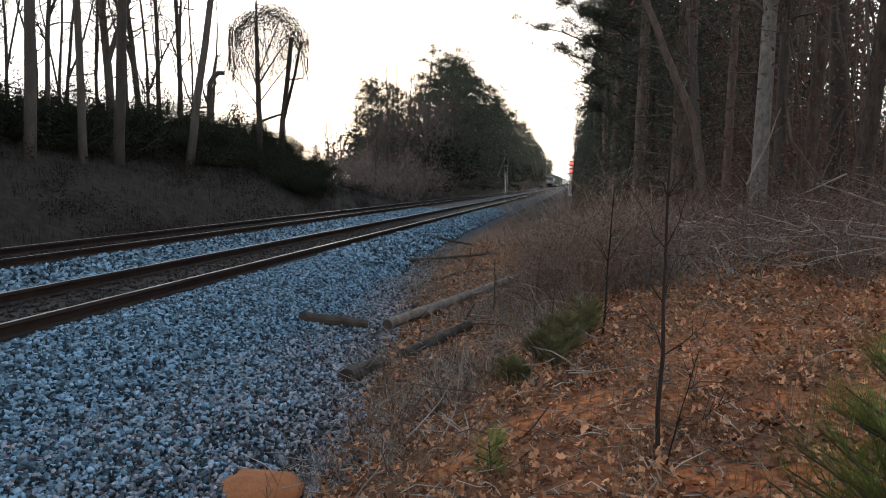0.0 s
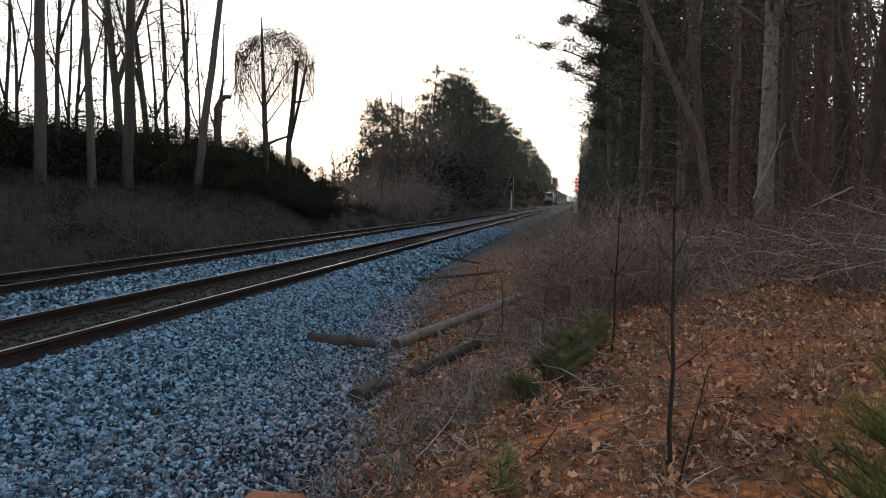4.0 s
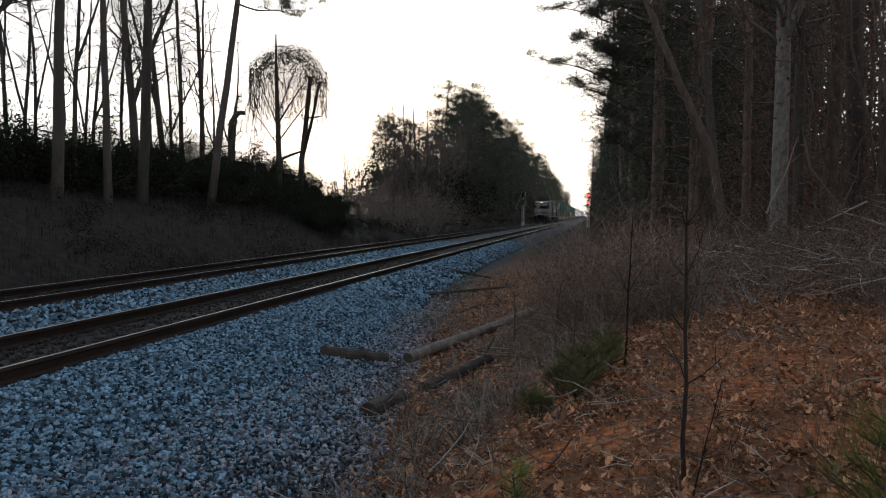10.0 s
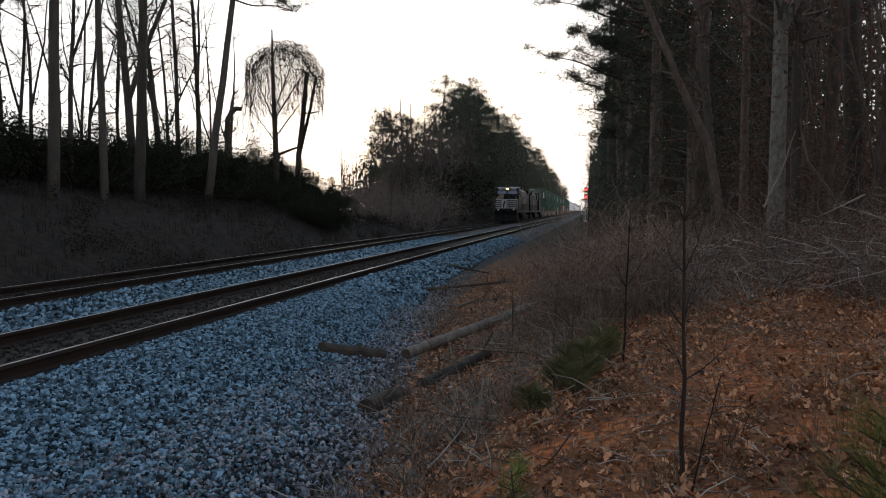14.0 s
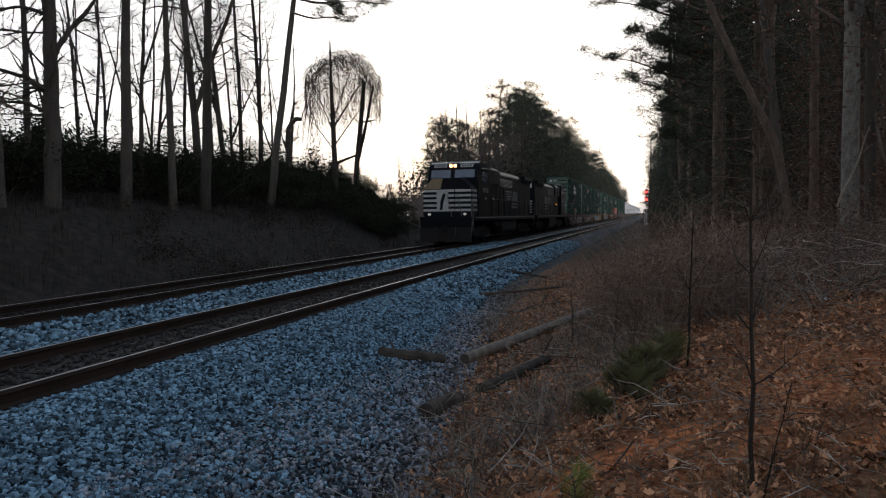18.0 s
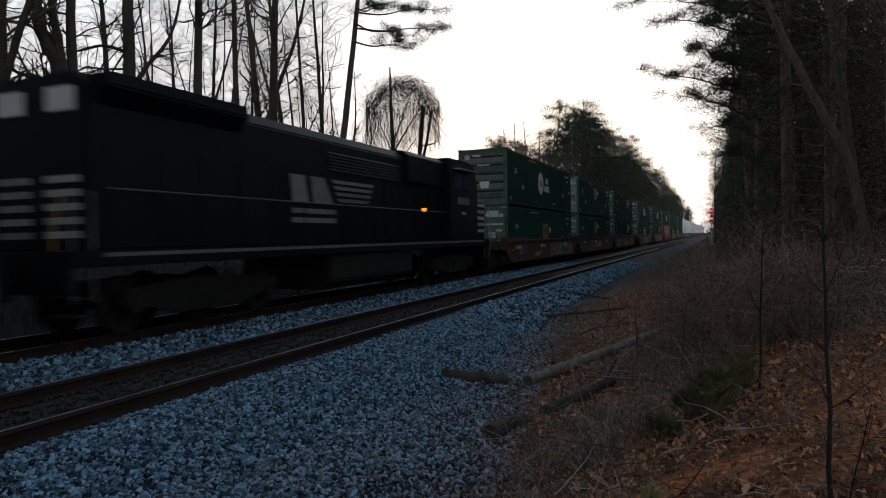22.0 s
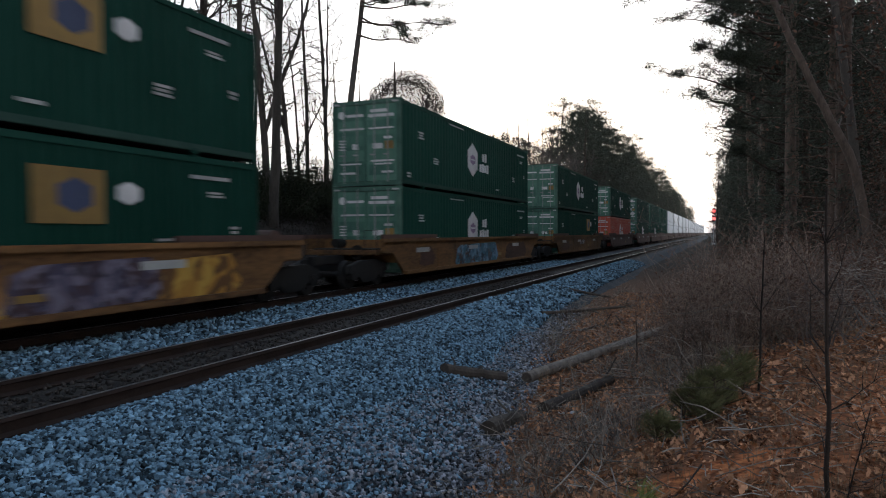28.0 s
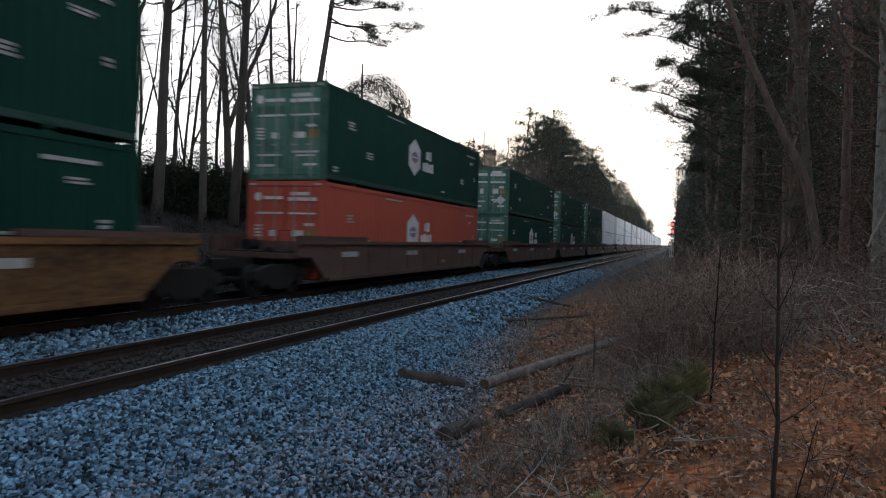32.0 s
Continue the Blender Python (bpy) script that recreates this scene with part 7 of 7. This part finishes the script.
def dry_grass():
    rs = np.random.RandomState(52)
    vs, fs = [], []

    def blade(x, y, z, h, lean, w):
        a = rs.uniform(0, 6.283)
        d = Vector((math.cos(a) * lean, math.sin(a) * lean, 0))
        side = Vector((-math.sin(a), math.cos(a), 0)) * w
        p = [Vector((x, y, z - 0.02)), Vector((x, y, z + h * 0.55)) + d * h * 0.25, Vector((x, y, z + h * (1 - 0.3 * lean))) + d * h * 0.8]
        k = len(vs)
        vs.extend([tuple(p[0] - side), tuple(p[0] + side), tuple(p[1] + side * 0.8), tuple(p[1] - side * 0.8), tuple(p[2])])
        fs.append((k, k + 1, k + 2, k + 3))
        fs.append((k + 3, k + 2, k + 4))

    for _ in range(760):                      # tufts over the bank
        y = 2.2 + 20 * rs.uniform() ** 1.3
        x = toe(y)[0] + 0.2 + 8 * rs.uniform()
        for _ in range(14):
            xx, yy = x + rs.normal() * 0.09, y + rs.normal() * 0.09
            blade(xx, yy, land(xx, yy), rs.uniform(0.10, 0.34), rs.uniform(0.1, 0.9), 0.0022)
    for _ in range(26):                      # taller clumps in the hollow beside the logs
        az, d = rs.uniform(-5.5, 6.5), rs.uniform(9.0, 19)
        x, y = -math.sin(radians(az)) * d, math.cos(radians(az)) * d
        if x < bank_foot(y) - 0.3:
            continue
        for _ in range(22):
            xx, yy = x + rs.normal() * 0.12, y + rs.normal() * 0.12
            blade(xx, yy, land(xx, yy), rs.uniform(0.25, 0.65), rs.uniform(0.2, 0.9), 0.0035)
    tagged(link("dry_grass", vs, fs, STRAW), "dry straw-coloured grass and weeds", "grass", kind="stuff")
    vs, fs = [], []
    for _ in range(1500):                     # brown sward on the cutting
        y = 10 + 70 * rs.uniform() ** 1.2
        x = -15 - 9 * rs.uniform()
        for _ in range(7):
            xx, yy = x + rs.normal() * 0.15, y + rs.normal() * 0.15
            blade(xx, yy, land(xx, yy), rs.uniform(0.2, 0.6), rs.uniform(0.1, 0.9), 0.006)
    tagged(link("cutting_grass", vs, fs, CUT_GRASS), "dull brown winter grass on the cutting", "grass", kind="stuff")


def weed_litter():
    """Fallen twigs and stalks strewn over bank and ballast foot."""
    rs = np.random.RandomState(53)
    vs, fs = [], []
    for _ in range(5200):
        y = 3 + 22 * rs.uniform() ** 1.2
        x = toe(y)[0] - 0.1 + 6.5 * rs.uniform() ** 1.5
        a, L = rs.uniform(0, 6.283), rs.uniform(0.06, 0.40)
        d = Vector((math.cos(a), math.sin(a), rs.normal() * 0.25))
        p = Vector((x, y, on_land(x, y) + 0.02))
        tube(vs, fs, [p, p + d * L * 0.5 + Vector(rs.normal(0, 0.03, 3).tolist()), p + d * L], [0.005, 0.005, 0.003], 3)
    tagged(link("fallen_twigs", vs, fs, TWIG_PALE), "small dead twigs strewn on the ground", "twigs", kind="stuff")


def strewn_sticks():
    """Dead sticks and canes lying crosswise in the brush and the hollow."""
    rs = np.random.RandomState(55)
    vs, fs, pv, pf = [], [], [], []
    for k in range(640):
        if k < 230:
            y = rs.uniform(5.0, 16)
            x = toe(y)[0] + 0.2 + 3.2 * rs.uniform()
            lift, L = rs.uniform(0.02, 0.22), rs.uniform(0.3, 1.1)
        else:
            az, d = radians(rs.uniform(-28, -1)), rs.uniform(10.5, 18)
            x, y = -math.sin(az) * d, math.cos(az) * d
            lift, L = rs.uniform(0.05, 0.85), rs.uniform(0.5, 1.6)
        a = rs.uniform(0, 6.283)
        d = Vector((math.cos(a), math.sin(a), rs.normal() * 0.35)).normalized()
        p = Vector((x, y, on_land(x, y) + lift))
        line = wander(rs, p, d, L, 5, 0.16, -0.03)
        for q in line:
            q.z = max(q.z, on_land(q.x, q.y) + 0.01)
        r = rs.uniform(0.004, 0.0085)
        tube(*((vs, fs) if k % 3 else (pv, pf)), line, [r * (1 - 0.1 * i) for i in range(6)], 4)
    tagged(link("dead_sticks", vs, fs, TWIG_PALE), "pale dead sticks and canes lying in the brush", "sticks", kind="stuff")
    tagged(link("dead_sticks", pv, pf, LOG), "grey weathered sticks lying in the brush", "sticks", kind="stuff")


def beside_log(x, y):
    """True close before one of the two long logs."""
    for (ax, ay), (bx, by) in ((meet(15.4, -12.3), meet(3.0, -7.4)), (meet(13.9, -14.6), meet(8.4, -12.0))):
        f = ((x - ax) * (bx - ax) + (y - ay) * (by - ay)) / ((bx - ax) ** 2 + (by - ay) ** 2)
        if -0.1 < f < 1.05 and math.hypot(x - ax - f * (bx - ax), y - ay - f * (by - ay)) < 0.75:
            return True
    return False


def bank_brush():
    rs = np.random.RandomState(54)
    pale = [shrub(330 + k, 1.15, 1.9, 9, 70, 0.022, LEAF_RUSSET, (TWIG_PALE, HAZE_TWIG, WEED)[k], "bramble", "arching tangle of dead brambles with a few brown leaves", "brambles on the bank", 4, 1.3, 0.36) for k in range(3)]
    spots = []
    while len(spots) < 84:
        az, d = rs.uniform(-27, 1.5), rs.uniform(10.5, 21)
        spots.append((-math.sin(radians(az)) * d, math.cos(radians(az)) * d))
    spread(pale, spots, 15, (0.7, 1.25))
    brown = [shrub(334 + k, 1.5, 1.1, 8, 60, 0.025, LEAF_RUSSET, WEED, "dry_weed", "brown dead weeds standing by the ditch", "dead weeds") for k in range(2)]
    spots = []
    while len(spots) < 52:
        az, d = rs.uniform(-8, 4.2), rs.uniform(10.0, 22)
        x, y = -math.sin(radians(az)) * d, math.cos(radians(az)) * d
        if x > bank_foot(y) - 0.2:
            spots.append((x, y))
    spread(brown, spots, 16, (0.5, 1.0))
    # low grey tangle in the hollow beside the logs
    low = [shrub(342 + k, 0.55, 0.9, 12, 0, 0.03, None, TWIG_PALE if k else WEED, "low_weed", "low tangle of dead grey weeds in the hollow", "weeds in the hollow", 4, 1.2, 0.34) for k in range(3)]
    spots = []
    while len(spots) < 95:
        y = rs.uniform(5.2, 15)
        x = toe(y)[0] + 0.3 + rs.uniform() * 3.6
        if x < pieces(y, [(5, -1.5), (6.1, -1.2), (10.6, 0.0), (13.6, 3.1)]) and not beside_log(x, y):
            spots.append((x, y))
    for k in range(44):
        y = 12.5 + 14 * (k + rs.uniform()) / 44
        spots.append((toe(y)[0] + 0.2 + 2.9 * rs.uniform(), y))
    for _ in range(58):
        az = rs.uniform(-14, 3.5)
        d = pieces(-az, [(-3.5, 9.3), (3, 10.6), (12, 12.8), (14, 13.2)]) + 2.6 * rs.uniform() ** 1.4
        spots.append((-math.sin(radians(az)) * d, math.cos(radians(az)) * d))
    spread(low, spots, 26, (0.6, 1.15))
    # tall brown weeds that stand before the line's end
    tall = [shrub(346 + k, 1.9, 0.75, 18, 40, 0.02, LEAF_RUSSET, WEED, "tall_dry_weed", "tall thin brown weeds standing dead", "tall weeds", 4, 0.6) for k in range(2)]
    spread([shrub(349, 1.5, 0.9, 16, 150, 0.022, LEAF_RUSSET, WEED, "tall_dry_weed", "dense reddish-brown weeds standing dead", "tall weeds", 4, 0.6)], [(-math.sin(radians(az)) * d, math.cos(radians(az)) * d) for az, d in zip(np.linspace(2.0, -4.5, 17), rs.uniform(11.0, 14.5, 17))], 34, (0.75, 1.1))
    spread(tall, [(-math.sin(radians(az)) * d, math.cos(radians(az)) * d) for az, d in ((2.6, 12.6), (1.7, 11.6), (1.0, 13.2), (0.3, 12.2), (-0.6, 13.0), (-1.4, 11.8), (-2.2, 13.6), (-3.4, 12.6), (-5.2, 13.4))] + [(-math.sin(radians(az)) * d, math.cos(radians(az)) * d) for az, d in zip(rs.uniform(-4, 3.2, 10), rs.uniform(10.5, 15.5, 10))], 27, (0.5, 1.05))
    spread([shrub(338, 1.8, 1.8, 9, 60, 0.04, LEAF_RUSSET, TWIG_BROWN, "dry_weed", "brown dead weeds standing by the ditch", "dead weeds")], [(rs.uniform(0.2, 3.6), 25 + 80 * (k + rs.uniform()) / 44) for k in range(44)], 17, (0.5, 0.95))


fallen_leaves()
dry_grass()
weed_litter()
strewn_sticks()
bank_brush()
strew_ballast()

# ---------------------------------------------------------------- what moves
def turning(ob, y, r):
    """Rolls a wheelset as far as the train has gone, in steps under a quarter turn."""
    start = nose_at(0)
    walk(ob, [(k / 30, pose(0, y, r) @ Matrix.Rotation((start - nose_at(k / 30)) / r, 4, "X")) for k in range(0, 961)])


def nose_at(t):
    """The leading coupler's place between the rows of RUN."""
    curve = TRAIN[0][0].animation_data.action.layers[0].strips[0].channelbag(TRAIN[0][0].animation_data.action_slot).fcurves
    return next(c for c in curve if c.data_path == "location" and c.array_index == 1).evaluate(1 + t * FPS)


def motions():
    """The train rolls towards the camera, braking gently from 15 to 12 m/s."""
    for ob, s in TRAIN:
        walk(ob, [(t, pose(XT, nose(t) + s, 0) @ TURNED.get(ob.name, Matrix())) for t, _ in RUN])
    for ob, s in TRAIN:
        if s < 200:
            for w in ob.children:
                if w.name.startswith("wheelset"):
                    turning(w, w.location.y, w.location.z)


motions()
